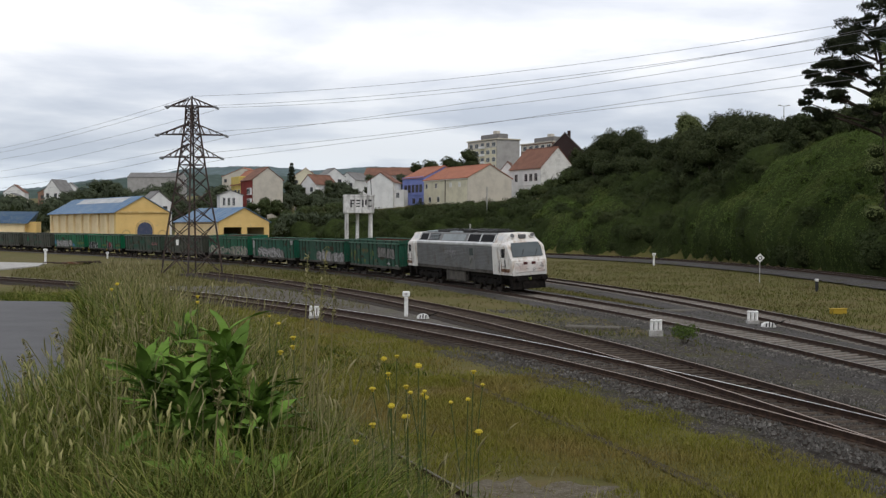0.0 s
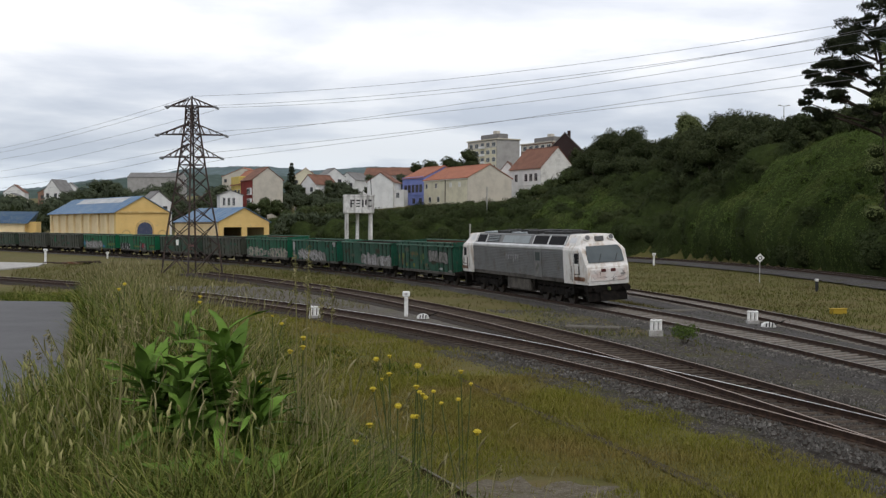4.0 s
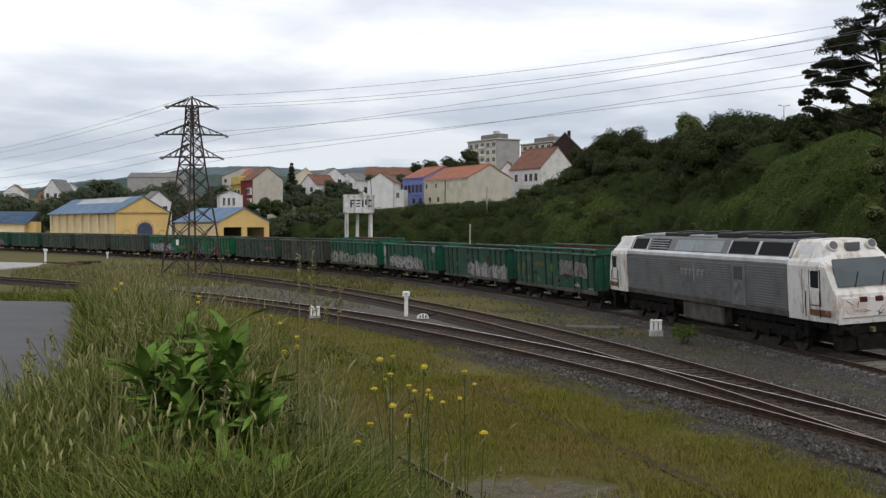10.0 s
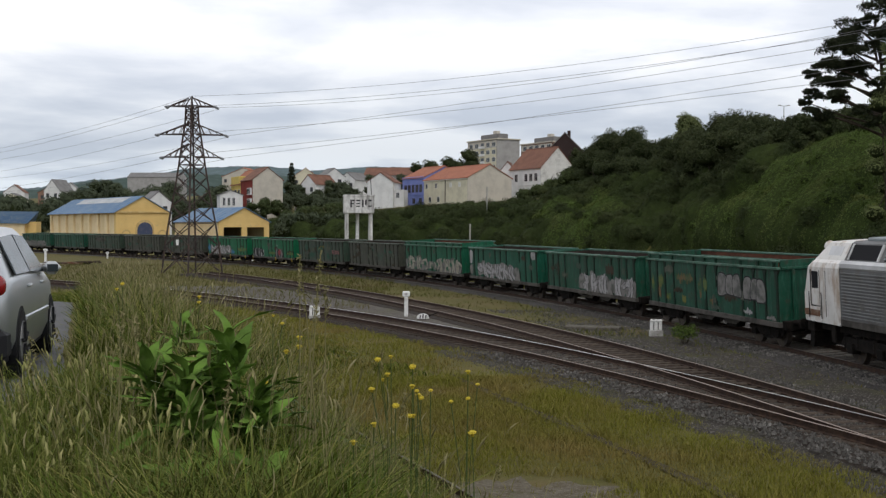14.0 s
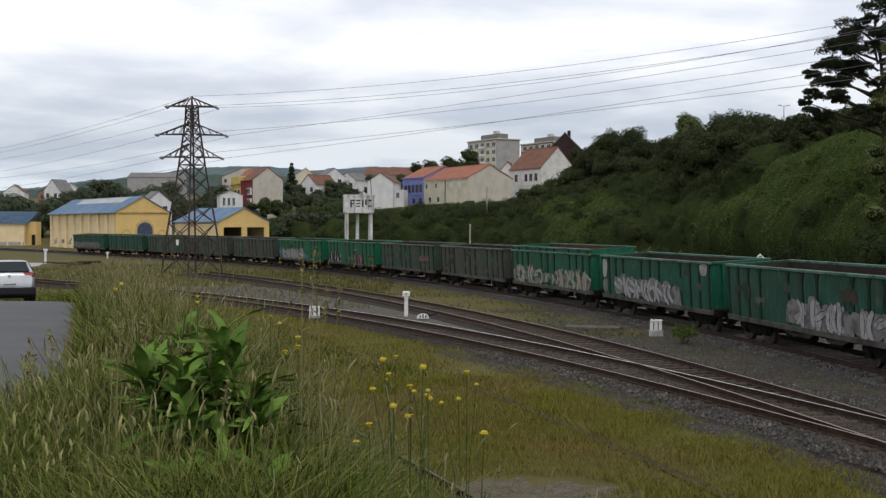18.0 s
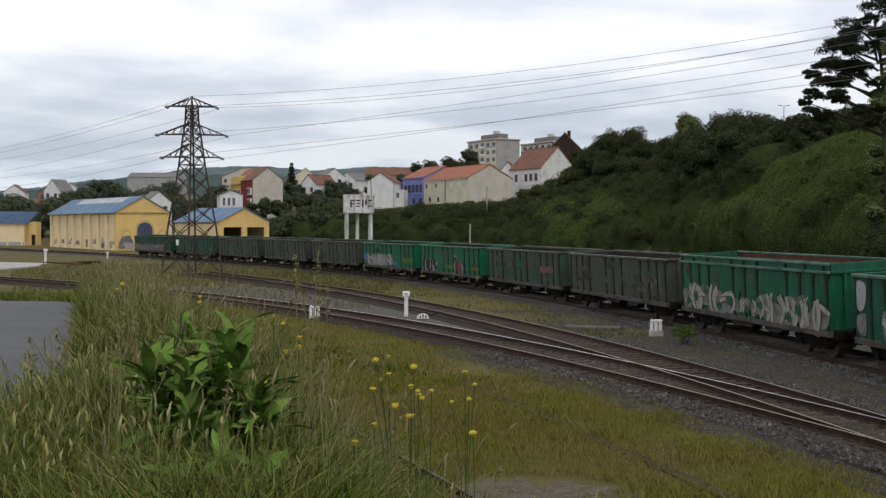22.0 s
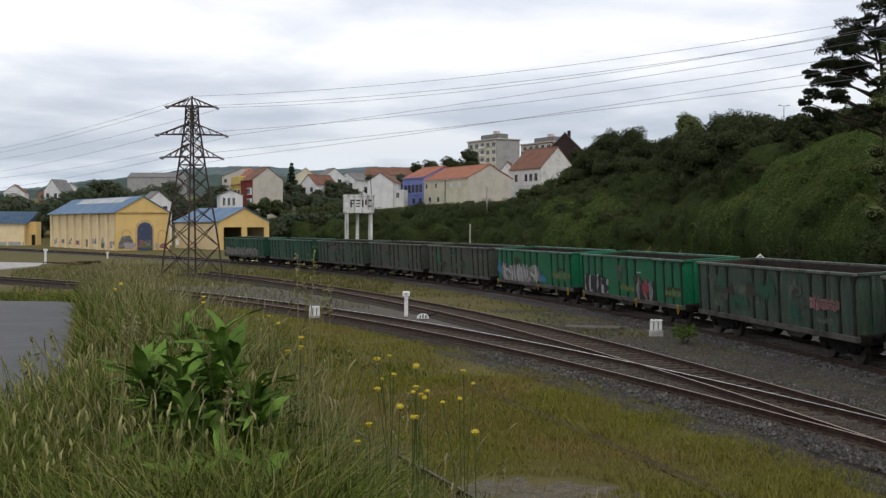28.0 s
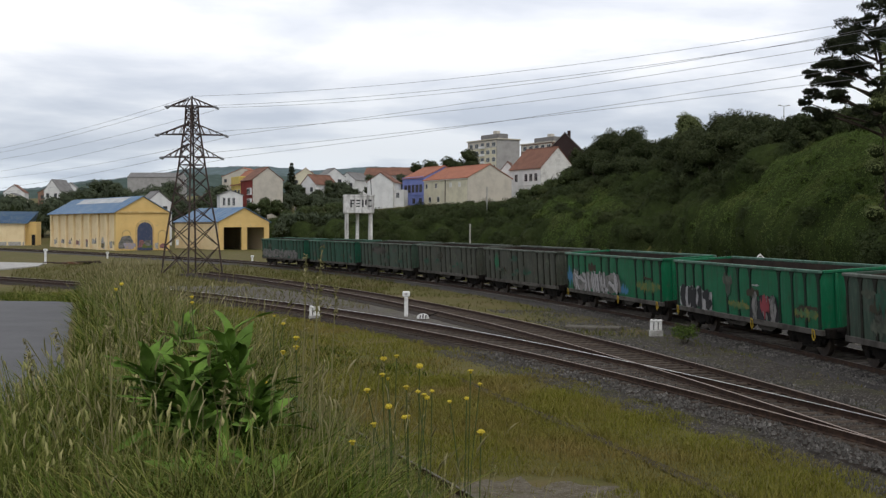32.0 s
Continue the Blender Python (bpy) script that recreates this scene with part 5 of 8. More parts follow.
def houses():
    h = gable_house("terraced_house", "red and yellow three-storey house with a blank beige gable", -51.1, 290, 8.9, 25, 8.3, 12.5, 17.0, 20.2, M["h_red"], M["tiles_brown"], M["h_beige"], 8.0)
    for z in (10.0, 12.9):
        part("window", boxed(-0.55, 0.0, 0.9, 4.2, z, z + 1.9, bevel=0.03), M["frame_white"], h)
        for i in range(3):
            part("pane", boxed(-0.58, -0.56, 1.05 + i * 1.05, 1.9 + i * 1.05, z + 0.2, z + 1.7), M["pane"], h)
    h2 = gable_house("terraced_house", "yellow house with stacked glazed bays and orange roof", -56.4, 301.3, 8.9, 25, 8.3, 11.5, 16.2, 20.0, M["h_yellow"], M["tiles"], M["h_red"], 8.0)
    for z in (10.2, 13.1):
        window(h2, 1.0, 3.2, z, z + 1.6)
        window(h2, 4.6, 7.4, z, z + 1.6)
    part("penthouse", boxed(-0.3, 3.4, 1.0, 10, 16.2, 18.4, bevel=0.05), M["h_yellow"], h2)
    a = gable_house("small_house", "little white house with tall dark windows", -58.9, 285, 8.0, 18, 6.0, 7.0, 12.6, 13.8, M["h_white"], M["slates"], base=8.0)
    for i in range(3):
        window(a, 0.7 + i * 1.25, 1.5 + i * 1.25, 9.8, 12.0, "gable", M["frame_white"])
    h = gable_house("village_house", "white gabled house with a brown tile roof", -18.4, 262, 10.4, -8, 6.3, 11.0, 15.3, 17.4, M["h_white"], M["tiles_brown"], base=10.0)
    part("rear_annex", boxed(6.3, 8.6, 2.0, 8.0, 7.0, 13.5), M["h_white"], h)
    window(h, 6.7, 7.6, 11.4, 12.8, "gable", off=1.97)
    # blue house with a row of windows
    h = gable_house("village_house", "bright blue two-storey house with an orange tile roof", -4.77, 268.3, 10.2, 30, 12.1, 11.4, 16.7, 19.6, M["h_blue"], M["tiles"], base=10.0)
    for i in range(5):
        window(h, 0.8 + i * 2.0, 2.4 + i * 2.0, 13.0, 15.1, frame_mat=M["h_blue"])
    for y0 in (0.9, 4.4, 8.0):
        window(h, y0, y0 + 1.6, 10.2, 11.7, frame_mat=M["h_blue"])
    part("balcony_band", boxed(-0.14, 0.0, 0.2, 10.5, 12.35, 12.7, bevel=0.02), M["h_blue"], h)
    part("parapet", boxed(-0.2, 0.15, 0.1, 11.3, 16.4, 17.0, bevel=0.03), M["h_blue"], h)
    # long cream house with blank gable
    h = gable_house("village_house", "long cream house with orange tiles and a blank gable", 5.7, 250, 10.6, 30, 12.1, 21.0, 15.9, 19.0, M["h_cream"], M["tiles"], M["h_beige"], 10.0)
    for y0 in (3.3, 7.4):
        w = part("window", boxed(-0.06, 0.02, y0, y0 + 1.0, 13.9, 14.95), M["frame_white"], h)
        part("shutter", boxed(-0.085, -0.062, y0 + 0.12, y0 + 0.88, 14.02, 14.83), M["h_gable"], w, "closed pale roller shutter")
    for y0 in (14.4, 19.0):
        window(h, y0, y0 + 0.95, 13.8, 15.05)
    for y0 in (13.0, 17.2):
        window(h, y0, y0 + 1.3, 10.4, 11.8)
    part("eave_board", boxed(-0.3, -0.02, 0.1, 20.9, 15.62, 15.85, bevel=0.02), M["frame_white"], h)
    part("party_line", boxed(-0.05, 0.0, 10.3, 10.6, 9.0, 15.9), M["h_slate"], h)
    # white house with grey gable
    h = gable_house("village_house", "tall white house with brown roof and bare grey gable", 23.7, 262, 11.4, 30, 10.0, 13.6, 19.0, 24.0, M["h_white"], M["tiles_brown"], M["h_gable"], 11.0)
    for y0, y1 in ((1.4, 2.8), (3.6, 5.0), (5.7, 7.1), (10.0, 11.4)):
        window(h, y0, y1, 15.7, 17.7)
    for y0, y1 in ((1.0, 2.4), (4.5, 6.8)):
        window(h, y0, y1, 11.5, 13.4)
    part("string_course", boxed(-0.08, 0.0, 0, 13.6, 14.75, 15.0, bevel=0.02), M["h_white"], h)
    h = gable_house("small_house", "white gable behind the tall white house", 14.3, 276, 12.0, -10, 4.2, 8.0, 18.5, 21.0, M["h_white"], M["tiles_brown"], base=12.0)
    h = gable_house("village_house", "dark slate-clad house with a steep grey roof", 27.5, 292, 18.0, -12, 10.5, 9.0, 24.5, 29.8, M["h_slate"], M["slates"], base=16.0, chimney=(6.0, 4.0))
    # apartment blocks up the hill
    for nm, lab, x, y, w, d, z0, z1, mat in (("apartment_block", "grey concrete apartment block with rows of windows", 20.9, 420, 10.5, 22.0, 18, 38.6, M["h_grey"]), ("apartment_block", "brown brick apartment block on the hill", 43.4, 430, 9.0, 22.4, 18, 38.4, M["h_brick"])):
        t = thing(nm, axes(x, y, 0, 30), lab, "apartment building")
        part("wall", boxed(0, w, 0, d, z0, z1, bevel=0.05), mat, t)
        part("roof", boxed(-0.4, w + 0.4, -0.4, d + 0.4, z1 + 0.004, z1 + 0.5, bevel=0.05), M["h_beige"], t)
        part("penthouse", boxed(2.5, 7, 3, d - 6, z1 + 0.504, z1 + 2.6, bevel=0.05), M["slates"], t)
        for f in range(6):
            z = z0 + 3.2 + f * 2.95
            for k in range(5):
                window(t, 1.2 + k * 4.2, 3.8 + k * 4.2, z, z + 1.7)
            b = part("balcony", boxed(-0.9, -0.01, 9.0, 12.6, z - 0.5, z + 0.4, bevel=0.03), M["frame_white"], t)
            part("balcony_door", boxed(-0.075, -0.06, 9.6, 11.8, z + 0.41, z + 1.75), M["pane"], b)
        part("front_panel", boxed(-0.05, -0.004, 0.6, d - 0.6, z0, z1 - 3.0), M["h_cream"] if mat == M["h_grey"] else M["h_brick"], t)
        part("attic_front", boxed(-0.05, -0.004, 0.4, d - 0.4, z1 - 2.6, z1 - 0.4), M["h_beige"], t)
        part("roof_tank", boxed(3.5, 5.2, 6, 8.5, z1 + 2.604, z1 + 3.9, bevel=0.05), M["h_beige"], t)
    # long roofs and small far houses
    rnd = random.Random(12)
    far = (("far_house", -10, 375, 80, 9.0, 18, 22.4, 25.0, M["h_grey"], M["tiles_brown"], "long low house with a rusty red roof"),
           ("far_house", -35, 360, -30, 7, 9, 19.8, 22.3, M["h_white"], M["slates"], "small white house with a grey roof"),
           ("far_house", -43.5, 330, -40, 6.5, 9, 17.2, 20.0, M["h_white"], M["tiles_brown"], "small white house with a red roof"),
           ("far_house", -38, 345, 25, 7, 8, 20.5, 23.0, M["h_white"], M["slates"], "tall white house among trees"),
           ("far_house", -56, 400, 10, 10, 10, 22.5, 26.0, M["h_cream"], M["tiles"], "cream house with an orange roof"),
           ("far_house", -41, 300, 10, 4, 5, 11.0, 12.6, M["h_white"], M["slates"], "tiny white outbuilding with a grey roof"),
           ("far_house", -26, 305, -25, 5, 7, 11.0, 13.3, M["h_white"], M["slates"], "low white outbuilding among bushes"),
           ("far_house", -146, 600, 86, 12, 30, 31.5, 34.0, M["h_grey"], M["slates"], "long grey apartment building on the ridge"),
           ("far_house", -175, 430, 10, 8, 8, 17.5, 20.5, M["h_white"], M["tiles_brown"], "small white house at the edge of town"),
           ("far_house", -160, 440, -8, 9, 8, 18.0, 21.0, M["h_beige"], M["slates"], "small grey-roofed house at the edge of town"),
           ("far_house", -147, 455, 15, 8, 8, 20.0, 22.5, M["h_white"], M["slates"], "small white house with a grey roof"),
           ("far_house", -140, 395, 12, 7, 8, 17.0, 20.0, M["h_white"], M["slates"], "white gabled house on the ridge"),
           ("far_house", -150, 400, -6, 11, 8, 16.5, 19.2, M["h_brick"], M["tiles_brown"], "brown house with a flat brown roof"),
           ("far_house", -133, 360, -15, 6, 8, 16.0, 19.5, M["h_white"], M["slates"], "white gable among dark trees"),
           ("far_house", -70, 255, 30, 6, 8, 10.0, 12.5, M["h_white"], M["slates"], "white gable behind the goods shed"),
           ("far_house", -164, 395, 8, 12, 8, 13.0, 16.0, M["h_cream"], M["slates"], "pale house at the edge of town"),
           ("far_house", -90, 440, -10, 18, 9, 24.5, 28.0, M["h_beige"], M["tiles"], "long beige house with orange roof"))
    for nm, x, y, al, w, d, e, a, wall, roof, lab in far:
        g = float(ground_z(x, y))
        t = gable_house(nm, lab, x, y, g, al, w, d, e, a, wall, roof, base=min(g, e - 5), over=0.3)
        n = max(2, int(w / 3))
        for i in range(n):
            window(t, (i + 0.3) * w / n, (i + 0.65) * w / n, e - 2.3, e - 0.9, "gable", M["h_slate"])


houses()


# ---- water tower on concrete legs
def water_tower():
    t = thing("water_tower", axes(-11.08, 141.5, 0, 8), "stained white concrete water tank on four round legs", "water tower")
    g = float(ground_z(-11.08, 141.5))
    M["stained"] = material("stained_white_concrete", (0.74, 0.73, 0.71), 0.9, var=(((0.26, 0.25, 0.24), 0.9, 0.45, 0.62, 0.9, (2, 2, 0.35)), ((0.40, 0.39, 0.37), 3, 0.45, 0.65, 0.6)))
    tank = part("tank", boxed(-1.95, 1.95, -1.6, 1.6, 6.15, 8.45, bevel=0.06), M["stained"], t)
    part("tank_rim", boxed(-2.02, 2.02, -1.67, 1.67, 8.35, 8.55, bevel=0.03), M["stained"], tank)
    for x in (-1.55, 1.55):
        for y in (-1.2, 1.2):
            bm = bmesh.new()
            tube(bm, (x, y, g - 0.3), (x, y, 6.15), 0.21, 0.20, seg=14)
            part("leg", bm, M["stained"], t)
    bm = bmesh.new()
    tube(bm, (-0.15, 0, g - 0.3), (-0.15, 0, 6.15), 0.22, seg=14)
    part("feed_pipe", bm, M["stained"], t)
    for y in (-1.2, 1.2):
        part("tie_beam", boxed(-1.5, 1.5, y - 0.1, y + 0.1, 1.1, 1.35), M["stained"], t)
    bm = bmesh.new()
    tube(bm, (1.6, -1.3, 8.5), (1.45, -1.3, 10.9), 0.05, seg=6)
    part("mast", bm, M["iron"], tank)
    # dark painted mark, as plain bars
    bm = bmesh.new()
    for x, ww, z0, z1 in ((-1.15, 0.2, 6.9, 7.9), (-0.95, 0.35, 7.7, 7.9), (-0.95, 0.25, 7.3, 7.45), (-0.4, 0.5, 7.7, 7.9), (-0.4, 0.5, 7.32, 7.47), (-0.4, 0.5, 6.95, 7.1), (0.35, 0.2, 6.95, 7.9), (0.75, 0.2, 7.2, 7.9), (1.15, 0.45, 7.7, 7.9), (1.15, 0.45, 7.0, 7.15)):
        box(bm, x, x + ww, -1.612, -1.60, z0, z1)
    part("painted_mark", bm, M["tag_dark"], tank, "dark faded mark of plain bars")


water_tower()


# ---- lattice pylon and its conductors
def pylon():
    cx, cy, g = -25.1, 108.0, -0.4
    t = thing("lattice_pylon", pose(cx, cy, 0, 0, 0, 6), "dark rusty steel lattice power pylon with three crossarms", "power pylon")
    lev = [(g, 2.6), (2.4, 2.3), (4.7, 2.0), (6.4, 1.72), (7.9, 1.48), (9.3, 1.28), (10.5, 1.12), (11.6, 0.98), (12.6, 0.86), (13.5, 0.74), (14.4, 0.62), (15.1, 0.56), (15.8, 0.53), (16.4, 0.52)]
    sq = lambda h: [(-h * 1.15, 0), (0, -h * 1.15), (h * 1.15, 0), (0, h * 1.15)]
    for i in range(4):
        bm = bmesh.new()
        for (z0, h0), (z1, h1) in zip(lev, lev[1:]):
            bar(bm, (*sq(h0)[i], z0), (*sq(h1)[i], z1), 0.16)
        part("leg", bm, M["steel"], t)
        for (z0, h0), (z1, h1) in zip(lev, lev[1:]):
            bm = bmesh.new()
            a0, b0 = sq(h0)[i], sq(h0)[(i + 1) % 4]
            a1, b1 = sq(h1)[i], sq(h1)[(i + 1) % 4]
            bar(bm, (*a0, z0), (*b1, z1), 0.07)
            bar(bm, (*b0, z0), (*a1, z1), 0.07)
            if h1 < 0.7 or h1 in (1.12, 2.0):
                bar(bm, (*a1, z1), (*b1, z1), 0.075)
            part("brace", bm, M["steel"], t)
    bm = bmesh.new()
    for i in range(4):
        bar(bm, (*sq(0.55)[i], 16.4), (0, 0, 17.35), 0.1)
    part("peak", bm, M["steel"], t)
    ends = []
    for z, half, rise in ((16.35, 2.25, 0.75), (13.55, 3.2, 1.1), (11.3, 2.75, 1.3)):
        for s in (-1, 1):
            bm = bmesh.new()
            h = 0.62
            tip = (s * half, 0, z - 0.05)
            for y in (-h, h):
                bar(bm, (s * h * 0.6, y, z), tip, 0.12)
                bar(bm, (s * h * 0.4, y * 0.8, z + rise), tip, 0.10)
                for k in (0.3, 0.55, 0.78):
                    p = Vector((s * h * 0.6, y, z)).lerp(Vector(tip), k)
                    q = Vector((s * h * 0.4, y * 0.8, z + rise)).lerp(Vector(tip), k - 0.1)
                    bar(bm, p, q, 0.06)
            for k in (0.35, 0.65):
                p = Vector((s * h * 0.6, -h, z)).lerp(Vector(tip), k)
                q = Vector((s * h * 0.6, h, z)).lerp(Vector(tip), k)
                bar(bm, p, q, 0.06)
            arm = part("crossarm", bm, M["steel"], t)
            for dy in (-1, 1):
                bm = bmesh.new()
                a = Vector(tip)
                b = a + Vector((s * 0.30, dy * 0.75, -0.12))
                for k in range(6):
                    p = a.lerp(b, k / 6)
                    q = a.lerp(b, (k + 0.6) / 6)
                    tube(bm, p, q, 0.12, 0.09, seg=8)
                part("insulator", bm, M["glass_ins"], arm)
                ends.append((t.matrix_basis @ b, s, dy, z))
    ends.append((t.matrix_basis @ Vector((0, 0, 17.35)), 0, 1, 17.3))
    ends.append((t.matrix_basis @ Vector((0, 0, 17.35)), 0, -1, 17.3))
    part("warning_plate", boxed(-1.4, -1.15, -1.6, -1.54, 2.3, 2.85, bevel=0.03), M["white"], t, "small white plate on the pylon leg", m=pose(0, 0.3, 0.2))
    # conductors: away over the cutting on one side, off over the yard on the other
    off = Vector((-170, 300, 20))
    span = {0: ((29.4, 4.3), (29.4, 4.3)), 16: ((28.9, 4.5), (32.0, 5.3)), 13: ((26.1, 3.3), (24.7, 1.1)), 11: ((20.0, 0.75), (24.0, 1.3))}
    for b, s, dy, z in ends:
        if dy < 0:
            zg, sag = span[int(z) if s else 0][max(0, s)]
            goal = Vector((88, 40, zg))
        else:
            goal = off + Vector((0.25, 0.95, 0)).normalized() * s * (3.8 if 12 < z < 15 else 3.0) + Vector((0, 0, (z - 13.5) * 1.1))
            sag = 4.0
        n = 40
        cu = bpy.data.curves.new("power_line", "CURVE")
        cu.dimensions, cu.bevel_depth, cu.bevel_resolution = "3D", 0.016, 1
        sp = cu.splines.new("POLY")
        sp.points.add(n)
        for i in range(n + 1):
            k = i / n
            p = b.lerp(goal, k)
            sp.points[i].co = (p.x, p.y, p.z - 4 * sag * k * (1 - k), 1)
        cu.materials.append(M["wire"])
        ob = new("power_line", cu)
        tagged(ob, "thin grey sagging power conductor from the pylon", "power line", "conductors on the pylon")


pylon()


M["old_slab"] = material("dirty_old_concrete", (0.13, 0.12, 0.10), 0.9, var=(((0.07, 0.06, 0.05), 4, 0.42, 0.62, 0.8), ((0.20, 0.19, 0.16), 11, 0.52, 0.66, 0.6)), bump=0.4)


# ---- sleepers
def sleepers(tr, line, half, z, y0, y1, step, mat, cant=0.0):
    """Sleepers under a line, between two depths."""
    c = spline(line, step)
    t = np.gradient(c, axis=0)
    me = kept(("sleeper", mat), lambda: boxed(-1.28, 1.28, -0.12, 0.12, -0.12, 0.0, bevel=0.025))
    rnd = random.Random(int(y0 * 7 + half * 100))
    for p, d in zip(c, t):
        if y0 < p[1] < y1:
            a = math.atan2(d[1], d[0]) - math.pi / 2
            ob = mesh_part("sleeper", me, M[mat], tr, "", pose(p[0], p[1], z - 0.155 + rnd.uniform(-0.012, 0.008), 0, -math.degrees(cant), math.degrees(a) + rnd.uniform(-1, 1)))


sleepers(TR_MAIN, LINES["main"], 0.88, 0.0, 18, 100, 0.6, "sleeper", TRACK["cant"])
sleepers(TR_LOOP, LINES["loop"], 0.95, 0.0, 20, 100, 0.6, "sleeper")
sleepers(TR_SIDING, LINES["siding"], 0.92, 0.0, 18, 90, 0.62, "old_sleeper")
sleepers(TR_SPUR, LINES["spur"], 0.92, -0.02, 18, 80, 0.62, "old_sleeper")


# ---- small things along the tracks
def on_ground(x, y, dz=0.0, rz=0.0):
    return pose(x, y, float(ground_z(x, y)) + dz, 0, 0, rz)


def marker_post(x, y, z, h, label, w=0.2, head=True):
    t = thing("marker_post", pose(x, y, z), label, "marker post")
    part("shaft", boxed(-w / 2, w / 2, -w / 2, w / 2, -0.3, h - 0.3, bevel=0.02), M["white"], t)
    if head:
        part("head", boxed(-w * 0.95, w * 0.95, -w * 0.7, w * 0.7, h - 0.298, h, bevel=0.05), M["white"], t)
        bm = bmesh.new()
        tube(bm, (0, -w * 0.7 - 0.004, h - 0.13), (0, -w * 0.7 + 0.02, h - 0.13), w * 0.35, seg=12)
        part("dial", bm, M["concrete"], t)
    return t


def point_lever(x, y, z, label, a=0.0, striped=True):
    """White ballast weight of a hand point lever, half round, with dark stripes."""
    t = thing("point_lever", pose(x, y, z, 0, 0, a), label, "point lever")
    bm = bmesh.new()
    prism(bm, arch(0.62, 0.04, 0.2, 10), -0.14, 0.14)
    w = part("weight", bm, M["white"], t)
    if striped:
        for k in (-0.14, 0.0, 0.14):
            bm = bmesh.new()
            prism(bm, [(k - 0.03, 0.02), (k + 0.03, 0.02), (k + 0.05, 0.23 - abs(k) * 0.35), (k - 0.01, 0.23 - abs(k) * 0.35)], -0.149, -0.142)
            part("stripe", bm, M["black"], w)
    bm = bmesh.new()
    bar(bm, (0.25, 0, 0.1), (0.75, 0, 0.3), 0.05)
    part("lever_arm", bm, M["iron"], t)
    return t


def point_stand(x, y, z, label, a=0.0):
    """Low white post cluster beside a point: three upright slats on a block."""
    t = thing("point_stand", pose(x, y, z, 0, 0, a), label, "point stand")
    part("block", boxed(-0.28, 0.28, -0.2, 0.2, -0.2, 0.14, bevel=0.02), M["concrete"], t)
    for i in (-1, 0, 1):
        part("slat", boxed(i * 0.19 - 0.075, i * 0.19 + 0.075, -0.06, 0.06, 0.12, 0.62, bevel=0.05), M["white"], t)
    part("cap", boxed(-0.27, 0.27, -0.07, 0.07, 0.5, 0.6, bevel=0.03), M["white"], t)
    return t


marker_post(-1.9, 56.0, -0.22, 1.28, "white concrete marker post with a small dial beside the siding")
point_lever(-1.0, 54.2, -0.2, "white half-round point weight with black stripes")
point_stand(9.3, 47.0, -0.2, "low white slatted point stand beside the ballast")
point_stand(15.0, 52.2, -0.2, "low white slatted point stand by the loop")
point_lever(15.1, 50.0, -0.18, "white half-round point weight with black stripes")
point_stand(-6.5, 54.7, -0.25, "low white slatted point stand in the grass")
marker_post(26.3, 134.6, 0.0, 1.25, "short white post beside the branch line", 0.22)
marker_post(-49.3, 133.9, -0.25, 1.75, "white post at the level crossing", 0.24)
marker_post(-48.8, 157.0, -0.3, 0.9, "small white marker by the running line", 0.2)
marker_post(-24.9, 141.0, -0.3, 0.9, "small white marker by the running line", 0.2)


def speed_sign():
    t = thing("track_sign", pose(27.3, 93.0, -0.3), "white diamond track sign with a ring on a post", "track sign")
    bm = bmesh.new()
    tube(bm, (0, 0, 0), (0, 0, 1.9), 0.04, seg=8)
    part("post", bm, M["concrete"], t)
    part("board", boxed(-0.28, 0.28, -0.02, 0.02, -0.28, 0.28, bevel=0.005), M["white"], t, m=pose(0, -0.06, 2.15, 0, 45, 0))
    bm = bmesh.new()
    tube(bm, (0, -0.09, 2.15), (0, -0.10, 2.15), 0.17, seg=18)
    r = part("ring", bm, M["black"], t)
    bm = bmesh.new()
    tube(bm, (0, -0.102, 2.15), (0, -0.108, 2.15), 0.10, seg=18)
    part("disc", bm, M["white"], r)


speed_sign()


